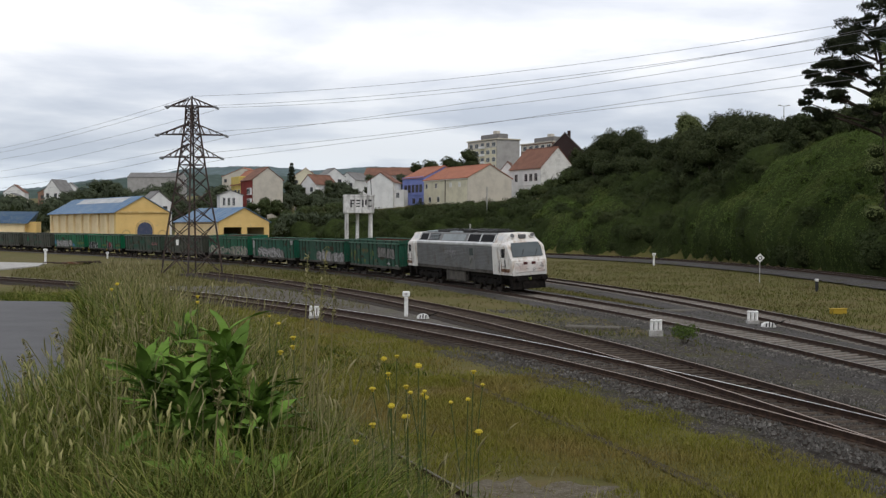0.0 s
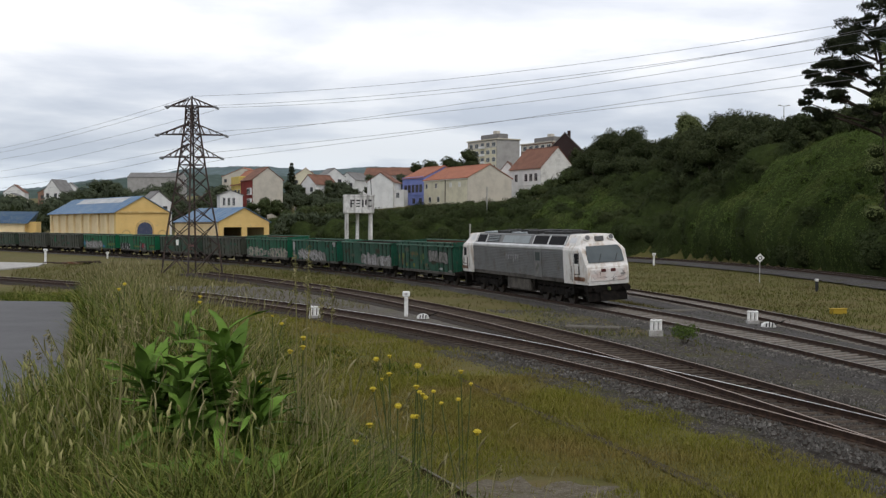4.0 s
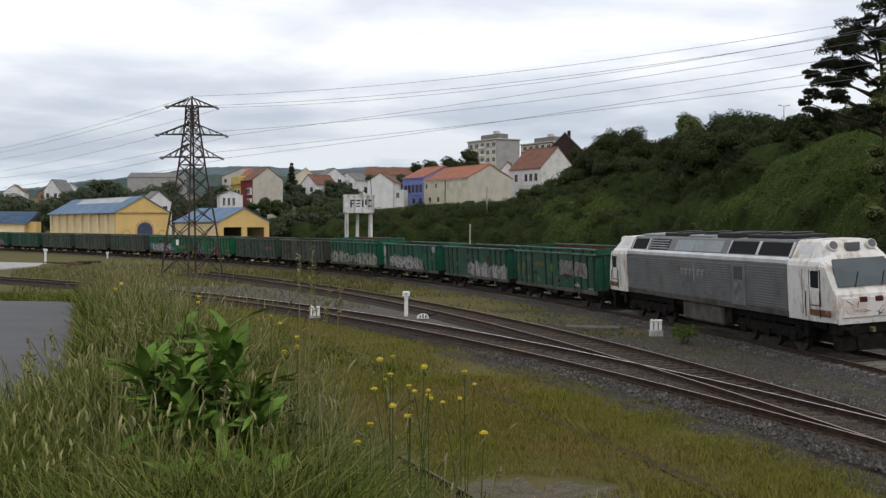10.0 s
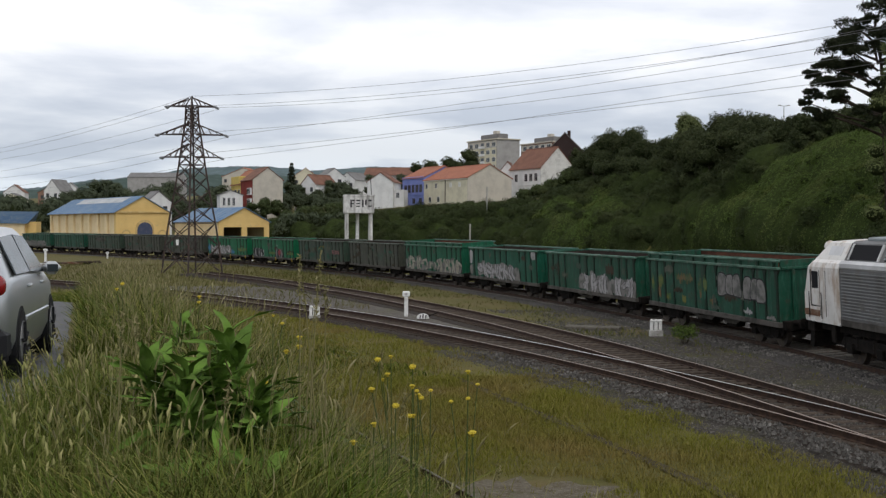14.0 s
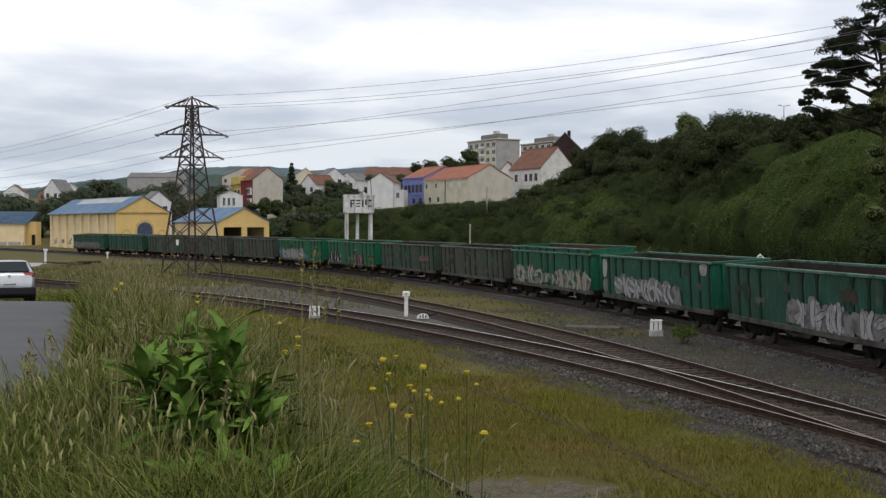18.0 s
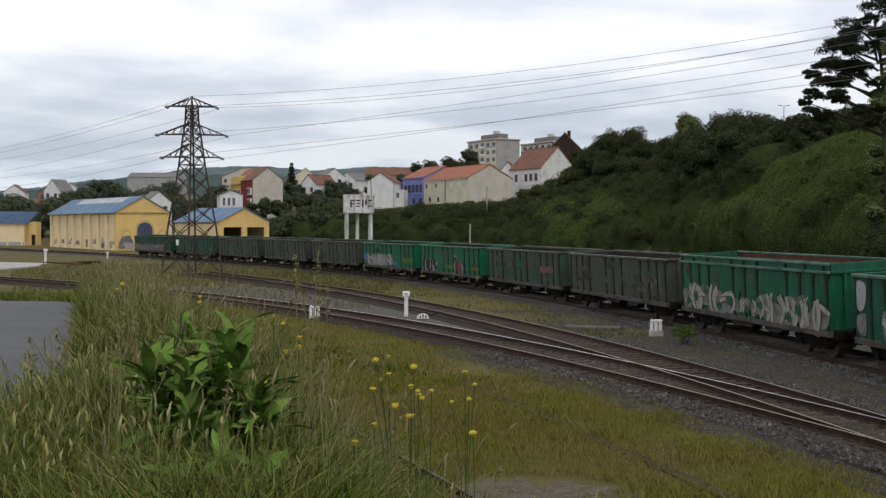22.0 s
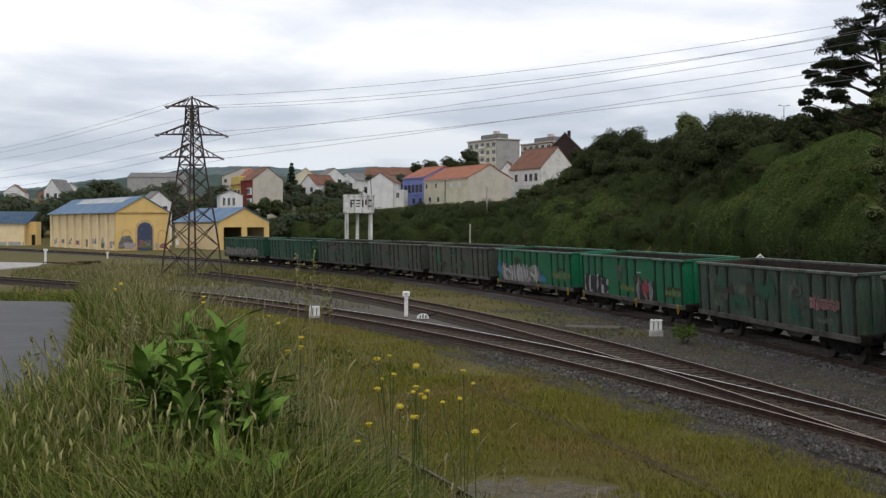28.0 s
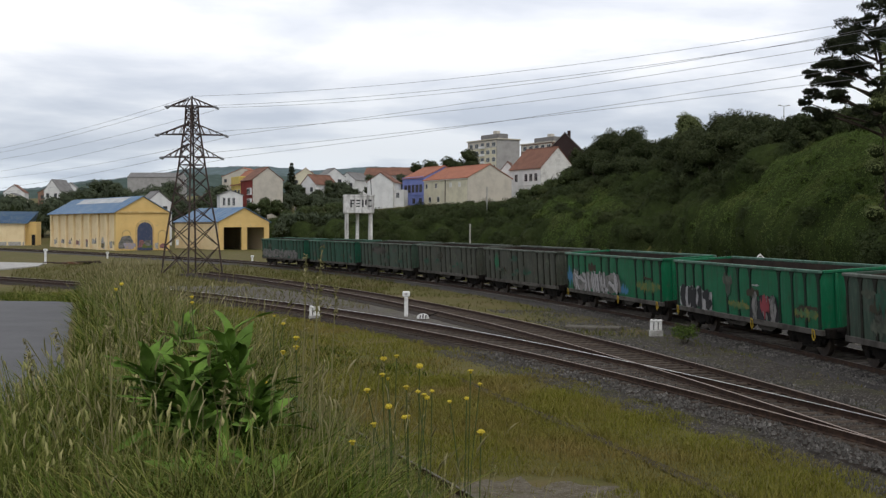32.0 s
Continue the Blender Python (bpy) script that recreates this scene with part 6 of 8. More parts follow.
def bits():
    t = thing("ground_signal", pose(27.9, 80.5, -0.3), "short black and white ground signal post", "signal post")
    part("shaft", boxed(-0.1, 0.1, -0.1, 0.1, 0, 0.75, bevel=0.02), M["black"], t)
    part("cap", boxed(-0.12, 0.12, -0.12, 0.12, 0.75, 0.95, bevel=0.03), M["white"], t)
    t = thing("yellow_box", pose(22.0, 60.0, -0.36, 0, 0, 15), "yellow lineside box lying in the grass", "lineside box")
    part("body", boxed(-0.45, 0.45, -0.18, 0.18, 0, 0.28, bevel=0.03), M["yellow"], t)
    part("lid", boxed(-0.48, 0.48, -0.2, 0.2, 0.282, 0.33, bevel=0.02), M["yellow"], t)
    for x, y, h, lab in ((4.3, 172.0, 5.4, "thin grey pole at the foot of the bank"), (8.3, 205, 8.0, "thin grey pole on the bank among bushes")):
        t = thing("pole", on_ground(x, y, -0.3), lab, "pole")
        bm = bmesh.new()
        tube(bm, (0, 0, 0), (0, 0, h), 0.14, 0.1, seg=8)
        part("shaft", bm, M["concrete"], t)
        part("cap", boxed(-0.16, 0.16, -0.16, 0.16, h, h + 0.12, bevel=0.02), M["concrete"], t)
    for x, y, w, lab, a in ((7.0, 50.3, 2.6, "weathered concrete slab lying beside the siding", -20), (13.2, 60.5, 2.2, "weathered concrete slab between the tracks", 10)):
        t = thing("concrete_slab", pose(x, y, -0.24, 0, 0, a), lab, "concrete slab")
        part("slab", boxed(-w / 2, w / 2, -0.35, 0.35, -0.1, 0.05, bevel=0.03), M["old_slab"], t)
        part("chipped_edge", boxed(-w / 2 + 0.1, w / 2 - 0.3, -0.42, -0.34, -0.1, 0.03, bevel=0.02), M["old_slab"], t)
    # street lamp and aerial on the skyline
    for x, y, z, lab in ((54.4, 173, 19.1, "thin double-armed street lamp on the skyline"),):
        t = thing("street_lamp", pose(x, y, z), lab, "street lamp")
        bm = bmesh.new()
        tube(bm, (0, 0, -6), (0, 0, 4.9), 0.1, 0.07, seg=8)
        part("pole", bm, M["concrete"], t)
        for s in (-1, 1):
            bm = bmesh.new()
            bar(bm, (0, 0, 4.85), (s * 0.9, 0, 4.95), 0.07)
            arm = part("arm", bm, M["concrete"], t)
            part("lamp_head", boxed(min(s * 0.5, s * 0.95), max(s * 0.5, s * 0.95), -0.1, 0.1, 4.9, 5.04, bevel=0.03), M["concrete"], arm)
    # disused rail lying in the grass of the near slope
    t = thing("old_rail", Matrix(), "disused rusty rail half sunk in the meadow grass", "rail", kind="structure")
    strip("rail", [(-6.4, 33.5), (-4.9, 30.3), (-3.0, 26.6), (-1.0, 22.0), (0.6, 18.2), (2.0, 14.5)], [(a, b - 0.20) for a, b in RAIL], M["rail"], 1.0, parent=t)
    strip("rail_head", [(-6.4, 33.5), (-4.9, 30.3), (-3.0, 26.6), (-1.0, 22.0), (0.6, 18.2), (2.0, 14.5)], [(-0.03, -0.197), (0.03, -0.197)], M["old_slab"], 1.0, parent=t)


bits()


def board_pile():
    """Old sleepers and boards heaped beside the crossing."""
    rnd = random.Random(3)
    t = thing("timber_pile", pose(-45.2, 131.5, -0.30), "heap of old brown sleepers and boards by the crossing", "timber")
    for i in range(9):
        L, w = rnd.uniform(1.6, 3.0), rnd.uniform(0.2, 0.3)
        part("board", boxed(-L / 2, L / 2, -w / 2, w / 2, 0, 0.14, bevel=0.02), M["old_sleeper"] if i % 3 else M["l_rust"], t, m=pose(rnd.uniform(-2.2, 2.4), rnd.uniform(-0.9, 0.9), 0.13 * (i // 4), rnd.uniform(-2, 2), rnd.uniform(-2, 2), rnd.uniform(-25, 40)))


board_pile()


def ballast_stones():
    """Loose stones over the ballast nearest the camera."""
    rng = np.random.RandomState(31)
    F = ((0, 1, 2), (0, 2, 3), (0, 3, 1))
    V = []
    for name, n, y0, y1, lo, hi in (("siding", 5000, 19, 46, 1.2, 3.0), ("spur", 11000, 18, 40, -3.4, 1.6), ("main", 13000, 24, 62, -6.4, -1.3), ("main", 5000, 26, 60, -1.2, 3.4), ("loop", 3000, 30, 60, -2.6, 2.6)):
        l = np.array(LINES[name])
        o = np.argsort(l[:, 1])
        y = y0 + (y1 - y0) * rng.rand(n) ** 1.4
        x = np.interp(y, l[o, 1], l[o, 0]) + rng.uniform(lo, hi, n)
        z = np.maximum(ground_z(x, y), -0.36) + 0.0
        near = (x - np.interp(y, l[o, 1], l[o, 0]))
        z = np.where(np.abs(near) < 2.4, -0.205, np.where(np.abs(near) < 3.1, -0.34, z + 0.01))
        s = rng.uniform(0.022, 0.065, n) 
        for a, b, c, r in zip(x, y, z, s):
            t = rng.uniform(0, 6.28)
            top = (a + rng.uniform(-0.3, 0.3) * r, b + rng.uniform(-0.3, 0.3) * r, c + r * rng.uniform(0.7, 1.2))
            q = [top] + [(a + r * math.cos(t + k * 2.09), b + r * math.sin(t + k * 2.09), c - 0.01) for k in range(3)]
            V += [(q[i], q[j], q[k]) for i, j, k in F]
    ob = quads("ballast_stones", np.array(V), M["stones"], 3)
    tagged(ob, "loose grey ballast stones between the tracks", "gravel", kind="stuff")


ballast_stones()


# ---- vegetation
def ramp_leaf(name, stops, rough=0.75, patch=None, spec=0.05):
    """Foliage whose pieces take their colour from a ramp, piece by piece, with broad patches over it."""
    mat = bpy.data.materials.new(name)
    mat.use_nodes = True
    nt = mat.node_tree
    N, L = nt.nodes.new, nt.links.new
    b = nt.nodes["Principled BSDF"]
    b.inputs["Roughness"].default_value, b.inputs["Specular IOR Level"].default_value = rough, spec
    g, r = N("ShaderNodeNewGeometry"), N("ShaderNodeValToRGB")
    e = r.color_ramp.elements
    e[0].position, e[0].color = stops[0][0], (*stops[0][1], 1)
    e[1].position, e[1].color = stops[-1][0], (*stops[-1][1], 1)
    for p, c in stops[1:-1]:
        e.new(p).color = (*c, 1)
    L(g.outputs["Random Per Island"], r.inputs[0])
    last = r.outputs[0]
    if patch:
        col, scale, lo, hi, amt = patch
        tc, nz, mr, mx = N("ShaderNodeTexCoord"), N("ShaderNodeTexNoise"), N("ShaderNodeMapRange"), N("ShaderNodeMix")
        nz.inputs["Scale"].default_value, nz.inputs["Detail"].default_value = scale, 4
        L(tc.outputs["Object"], nz.inputs[0])
        mr.inputs[1].default_value, mr.inputs[2].default_value, mr.inputs[4].default_value = lo, hi, amt
        L(nz.outputs[0], mr.inputs[0])
        mx.data_type = "RGBA"
        mx.inputs[7].default_value = (*col, 1)
        L(mr.outputs[0], mx.inputs[0]); L(last, mx.inputs[6])
        last = mx.outputs[2]
    L(last, b.inputs["Base Color"])
    return mat


M["ivy"] = ramp_leaf("bank_creeper_leaves", ((0.0, (0.056, 0.084, 0.019)), (0.5, (0.067, 0.100, 0.023)), (1.0, (0.082, 0.118, 0.030))), patch=((0.105, 0.118, 0.034), 0.22, 0.50, 0.66, 0.8))
M["scrub"] = ramp_leaf("bank_scrub_leaves", ((0.0, (0.026, 0.036, 0.014)), (0.6, (0.036, 0.049, 0.018)), (1.0, (0.050, 0.063, 0.024))), patch=((0.056, 0.064, 0.026), 0.22, 0.50, 0.66, 0.7))
# for the sheet under the bank leaves, dark in place of gap shade
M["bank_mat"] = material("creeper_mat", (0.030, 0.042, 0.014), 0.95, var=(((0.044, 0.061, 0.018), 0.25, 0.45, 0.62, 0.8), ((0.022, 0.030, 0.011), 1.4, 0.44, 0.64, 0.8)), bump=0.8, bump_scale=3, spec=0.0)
# crown cores: the shade between leaves is put into a dark green
M["under"] = material("crown_core_shade", (0.020, 0.027, 0.011), 0.95, var=(((0.032, 0.038, 0.016), 1.2, 0.42, 0.62, 0.8),), spec=0.0)
M["leaf_dark"] = ramp_leaf("dark_tree_leaves", ((0.0, (0.0330, 0.0420, 0.0200)), (0.6, (0.0450, 0.0560, 0.0250)), (1.0, (0.0620, 0.0730, 0.0310))), patch=((0.060, 0.066, 0.028), 0.25, 0.48, 0.66, 0.6))
M["leaf_mid"] = ramp_leaf("mid_green_tree_leaves", ((0.0, (0.040, 0.054, 0.022)), (0.6, (0.058, 0.076, 0.030)), (1.0, (0.085, 0.105, 0.040))), patch=((0.085, 0.090, 0.036), 0.25, 0.48, 0.66, 0.6))
M["leaf_light"] = ramp_leaf("light_willow_leaves", ((0.0, (0.075, 0.095, 0.036)), (1.0, (0.15, 0.17, 0.070))))
# paler than the near trees: distance haze is mixed into the leaf colour
M["leaf_far"] = ramp_leaf("haze_tinted_far_leaves", ((0.0, (0.056, 0.070, 0.044)), (0.6, (0.070, 0.086, 0.052)), (1.0, (0.092, 0.108, 0.062))))
M["needles"] = ramp_leaf("pine_needles", ((0.0, (0.014, 0.018, 0.010)), (1.0, (0.036, 0.042, 0.022))))
M["bark"] = material("dark_bark", (0.035, 0.027, 0.02), 0.9, var=(((0.07, 0.055, 0.04), 3, 0.45, 0.6, 0.7),), bump=0.6)

RNG = np.random.RandomState(7)


def leaf_tris(centres, normals, size, rng, aspect=0.7, wild=0.55):
    """Small leaf sprays round the given centres, facing about along the normals."""
    n = len(centres)
    nrm = normals + rng.normal(0, wild, (n, 3))
    nrm /= np.linalg.norm(nrm, axis=1)[:, None] + 1e-9
    ref = rng.normal(0, 1, (n, 3))
    t = np.cross(nrm, ref)
    t /= np.linalg.norm(t, axis=1)[:, None] + 1e-9
    b = np.cross(nrm, t)
    s = (size * rng.uniform(0.6, 1.35, n))[:, None]
    a = s * aspect
    return np.stack([centres - t * s, centres + t * s * 0.75 - b * a, centres + t * s * 0.9 + b * a], 1)


def clump(c, r, n, size, rng, squash=0.8, low=-0.35):
    """Leaves over a lumpy ball: more on the outside than within."""
    d = rng.normal(0, 1, (n, 3))
    d /= np.linalg.norm(d, axis=1)[:, None]
    d[:, 2] = np.where(d[:, 2] < low, -d[:, 2], d[:, 2])
    ph = rng.uniform(0, 6, 3)
    lump = 1 + 0.22 * np.sin(3.1 * d[:, 0] + ph[0]) * np.sin(3.7 * d[:, 1] + ph[1]) + 0.14 * np.sin(6.5 * d[:, 2] + ph[2] + 4 * d[:, 0])
    k = r * lump * rng.uniform(0.55, 1.08, n) ** 0.5
    p = d * k[:, None]
    p[:, 2] *= squash
    return np.array(c) + p, d


def unit_ball():
    bm = bmesh.new()
    bmesh.ops.create_icosphere(bm, subdivisions=2, radius=1.0)
    v = np.array([q.co[:] for q in bm.verts])
    f = np.array([[q.index for q in g.verts] for g in bm.faces])
    bm.free()
    return v, f


BALL = unit_ball()


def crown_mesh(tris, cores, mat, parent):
    """Leaves round dark cores whose colour stands in for inner shade, as one crown."""
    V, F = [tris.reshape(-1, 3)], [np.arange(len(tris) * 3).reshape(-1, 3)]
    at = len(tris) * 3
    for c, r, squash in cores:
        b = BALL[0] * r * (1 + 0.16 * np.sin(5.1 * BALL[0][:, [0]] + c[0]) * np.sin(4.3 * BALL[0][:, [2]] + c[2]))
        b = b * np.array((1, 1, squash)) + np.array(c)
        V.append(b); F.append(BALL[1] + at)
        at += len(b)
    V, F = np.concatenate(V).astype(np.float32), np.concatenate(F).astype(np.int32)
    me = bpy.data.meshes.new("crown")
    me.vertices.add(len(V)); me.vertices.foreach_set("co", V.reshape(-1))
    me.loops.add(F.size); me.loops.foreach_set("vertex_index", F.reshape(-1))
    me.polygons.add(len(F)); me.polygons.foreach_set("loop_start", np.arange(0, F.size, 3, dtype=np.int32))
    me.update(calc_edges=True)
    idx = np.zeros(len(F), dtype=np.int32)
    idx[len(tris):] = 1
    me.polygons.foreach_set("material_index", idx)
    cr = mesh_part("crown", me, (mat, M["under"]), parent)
    return cr


def pillows(x, y, size, seed, stretch=1.6):
    """Height of soft mounds, 0 to 1, laid out on a jittered grid and drawn out slantwise."""
    a = (x * 0.8 + y * 0.6) / (size * stretch)
    b = (-x * 0.6 + y * 0.8) / size
    i, j = np.floor(a), np.floor(b)
    out = np.zeros_like(a)
    for di in (-1, 0, 1):
        for dj in (-1, 0, 1):
            p, q = i + di, j + dj
            h1 = np.modf(np.abs(np.sin(p * 127.1 + q * 311.7 + seed) * 43758.5453))[0]
            h2 = np.modf(np.abs(np.sin(p * 269.5 + q * 183.3 + seed) * 24634.6345))[0]
            h3 = np.modf(np.abs(np.sin(p * 71.7 + q * 419.2 + seed) * 13758.5453))[0]
            d2 = (a - p - 0.15 - 0.7 * h1) ** 2 + (b - q - 0.15 - 0.7 * h2) ** 2
            out = np.maximum(out, (0.3 + 0.7 * h3) * np.maximum(0, 1 - d2 / (0.26 + 0.26 * h3)) ** 0.7)
    return out


def waves(x, y, f, seed):
    """Smooth uneven patches, about -1 to 1."""
    return (np.sin(f * x + 1.9 * np.sin(0.6 * f * y + seed)) + np.sin(f * 1.3 * y + 1.7 * np.sin(0.7 * f * x + 2 * seed)) + 0.6 * np.sin(2.3 * f * (x - y) + seed)) / 2.2


def bank_light(u, past, x, y):
    """Share of pale creeper, against dark bramble and scrub."""
    fold = 0.218 + 0.0046 * past
    k = smoothstep(fold - 0.004, fold + 0.012, u)
    k = k + 0.75 * smoothstep(0.075, 0.10, u) * (1 - smoothstep(0.150, 0.182, u)) * (1 - smoothstep(14, 26, past))
    # the foot takes more dark scrub, whose colour also stands in for shade there
    k = k * (0.35 + 0.65 * smoothstep(1, 10, past)) + 0.26 * waves(x, y, 0.30, 1.3) + 0.2 * waves(x, y, 0.8, 4.0)
    return np.clip(k, 0, 1)


def bank_form(x, y, k):
    """Thickness of the growth on the bank: drapes where pale, shrubs where dark."""
    drape = 2.6 * pillows(x, y, 7.0, 5.0, 2.8) + 1.3 * pillows(x, y, 2.9, 2.0, 2.0) + 0.4 * pillows(x, y, 0.95, 8.0)
    scrub = 3.2 * pillows(x, y, 6.0, 11.0, 1.2) + 1.5 * pillows(x, y, 2.6, 17.0, 1.2) + 0.4 * pillows(x, y, 0.95, 23.0)
    return 0.10 + drape * k + scrub * (1 - k)


def bank_point(u, past, less=0.0):
    """A point on the outside of the growth, and its share of pale creeper."""
    y = table(u, FOOT_U, FOOT_Y) + past
    x = u * y
    k = bank_light(u, past, x, y)
    g = ground_z(x, y)
    gx, gy = (ground_z(x + 1.5, y) - ground_z(x - 1.5, y)) / 3, (ground_z(x, y + 1.5) - ground_z(x, y - 1.5)) / 3
    n = np.stack([-gx, -gy, np.full_like(gx, 1.0)], -1)
    n /= np.linalg.norm(n, axis=-1)[..., None]
    far = table(u, FOOT_U, RUN)
    low = (1 - 0.8 * smoothstep(far - 13, far - 2, past)) * (1 - 0.6 * smoothstep(12, 26, past) * (1 - smoothstep(0.12, 0.16, u)))
    f = bank_form(x, y, k) * smoothstep(-2.5, 2.5, past) * low - less
    return np.stack([x, y, g], -1) + n * f[..., None], k


def bank_cover():
    rng = np.random.RandomState(3)
    n = 470000
    u = np.where(rng.rand(n) < 0.6, rng.uniform(-0.17, 0.48, n), rng.uniform(0.06, 0.48, n))
    past = rng.uniform(-2.5, 48, n)
    foot, far = table(u, FOOT_U, FOOT_Y), table(u, FOOT_U, RUN)
    ok = past < far + np.where(u > 0.13, 7, -4)
    ok &= ~((u < 0.09) & (past > 28 + 10 * rng.rand(n)))
    ok &= (rng.rand(n) < (foot + past) / 205)
    u, past, y = u[ok], past[ok], (foot + past)[ok]
    P, k = bank_point(u, past)
    du = 0.22 / y
    nrm = np.cross(bank_point(u + du, past)[0] - P, bank_point(u, past + 0.22)[0] - P)
    nrm /= np.linalg.norm(nrm, axis=1)[:, None] + 1e-9
    m = len(u)
    P = P + nrm * (rng.uniform(-0.16, 0.08, m) + 0.2 * (rng.rand(m) < 0.10))[:, None]
    S = (0.03 + 0.00038 * y) * rng.uniform(0.7, 1.3, m)
    pale = k + rng.uniform(-0.22, 0.22, m) > 0.42
    for sel, mat, nm, lab in ((pale, M["ivy"], "bank_creeper", "pale green creeper and bramble draped over the steep bank"), (~pale, M["scrub"], "bank_scrub", "dark green scrub and gorse on the steep bank")):
        ob = quads(nm, leaf_tris(P[sel], nrm[sel], S[sel], rng, 0.6, 0.28), mat, 3)
        tagged(ob, lab, "undergrowth", kind="stuff")
    # shrubs standing out of the cover
    out = {True: ([], [], []), False: ([], [], [])}
    for i in range(520):
        a = rng.uniform(-0.15, 0.46)
        b = rng.uniform(0, min(34, float(table(a, FOOT_U, RUN)) - 4))
        c, kk = bank_point(np.array([a]), np.array([b]), 0.5)
        light = bool(kk[0] + rng.uniform(-0.15, 0.15) > 0.42)
        if light and rng.rand() < 0.35:
            continue
        r = rng.uniform(0.7, 1.35) if light else rng.uniform(1.0, 2.2)
        q, d = clump(c[0], r, int(4.4 * r * r / 0.0144), 0.12, rng, 0.8, -0.5)
        P2, N2, C2 = out[light]
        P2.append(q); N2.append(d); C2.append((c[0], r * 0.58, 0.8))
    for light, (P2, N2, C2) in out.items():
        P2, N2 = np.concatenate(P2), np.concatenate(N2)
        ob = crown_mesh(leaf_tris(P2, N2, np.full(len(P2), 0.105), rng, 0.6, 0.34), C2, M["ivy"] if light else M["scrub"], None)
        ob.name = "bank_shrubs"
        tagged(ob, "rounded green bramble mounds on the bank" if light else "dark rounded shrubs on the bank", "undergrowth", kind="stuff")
    # one dark green sheet behind the leaves, its colour standing in for shade
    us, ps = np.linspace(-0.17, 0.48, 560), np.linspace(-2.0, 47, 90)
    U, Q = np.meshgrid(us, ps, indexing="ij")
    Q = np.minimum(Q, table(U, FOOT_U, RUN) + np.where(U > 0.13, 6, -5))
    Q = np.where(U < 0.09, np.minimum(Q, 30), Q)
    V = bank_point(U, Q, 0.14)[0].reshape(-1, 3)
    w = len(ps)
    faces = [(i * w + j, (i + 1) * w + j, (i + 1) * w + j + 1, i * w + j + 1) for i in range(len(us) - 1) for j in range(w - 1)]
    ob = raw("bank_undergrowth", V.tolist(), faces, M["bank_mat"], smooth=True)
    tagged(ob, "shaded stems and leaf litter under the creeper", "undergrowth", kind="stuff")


bank_cover()


def tree(name, x, y, top, r, mat, label, rng, size=0.17, group=""):
    """Trunk, limbs and a crown of leaf clumps; top is the crown's height above the rails."""
    g = float(ground_z(x, y))
    t = thing(name, pose(x, y, g), label, "tree", group)
    top = max(top, g + r * 1.1)
    h = top - g
    bm = bmesh.new()
    lean = rng.uniform(-0.4, 0.4, 2)
    tube(bm, (0, 0, -0.4), (lean[0], lean[1], h * 0.55), 0.06 * r + 0.08, 0.03 * r + 0.04, seg=7)
    part("trunk", bm, M["bark"], t)
    P, Nn, cores = [], [], []
    k = 11
    low = 0.14 * h if name == "bank_tree" else max(0.2 * h, h - 2.1 * r)
    for i in range(k):
        a = rng.uniform(0, 6.28)
        f = i / (k - 1)
        rad = r * (0.75 - 0.45 * f) * rng.uniform(0.6, 1.1)
        z = low + (h - 0.42 * r - low) * f ** 0.8
        c = (math.cos(a) * rad, math.sin(a) * rad, z)
        rc = r * rng.uniform(0.40, 0.62)
        q, d = clump(c, rc, int(5.2 * rc * rc / (size * size)), size, rng, 0.85)
        P.append(q); Nn.append(d)
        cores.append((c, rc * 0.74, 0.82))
        bm = bmesh.new()
        tube(bm, (lean[0] * 0.6, lean[1] * 0.6, h * 0.25 + 0.2 * i * h / k * 0.4), c, 0.03 * r + 0.02, 0.02, seg=5)
        if i % 3 == 0:
            part("limb", bm, M["bark"], t)
        else:
            bm.free()
    P, Nn = np.concatenate(P), np.concatenate(Nn)
    crown_mesh(leaf_tris(P, Nn, np.full(len(P), size), rng, 0.6, 0.45), cores, mat, t)
    return t


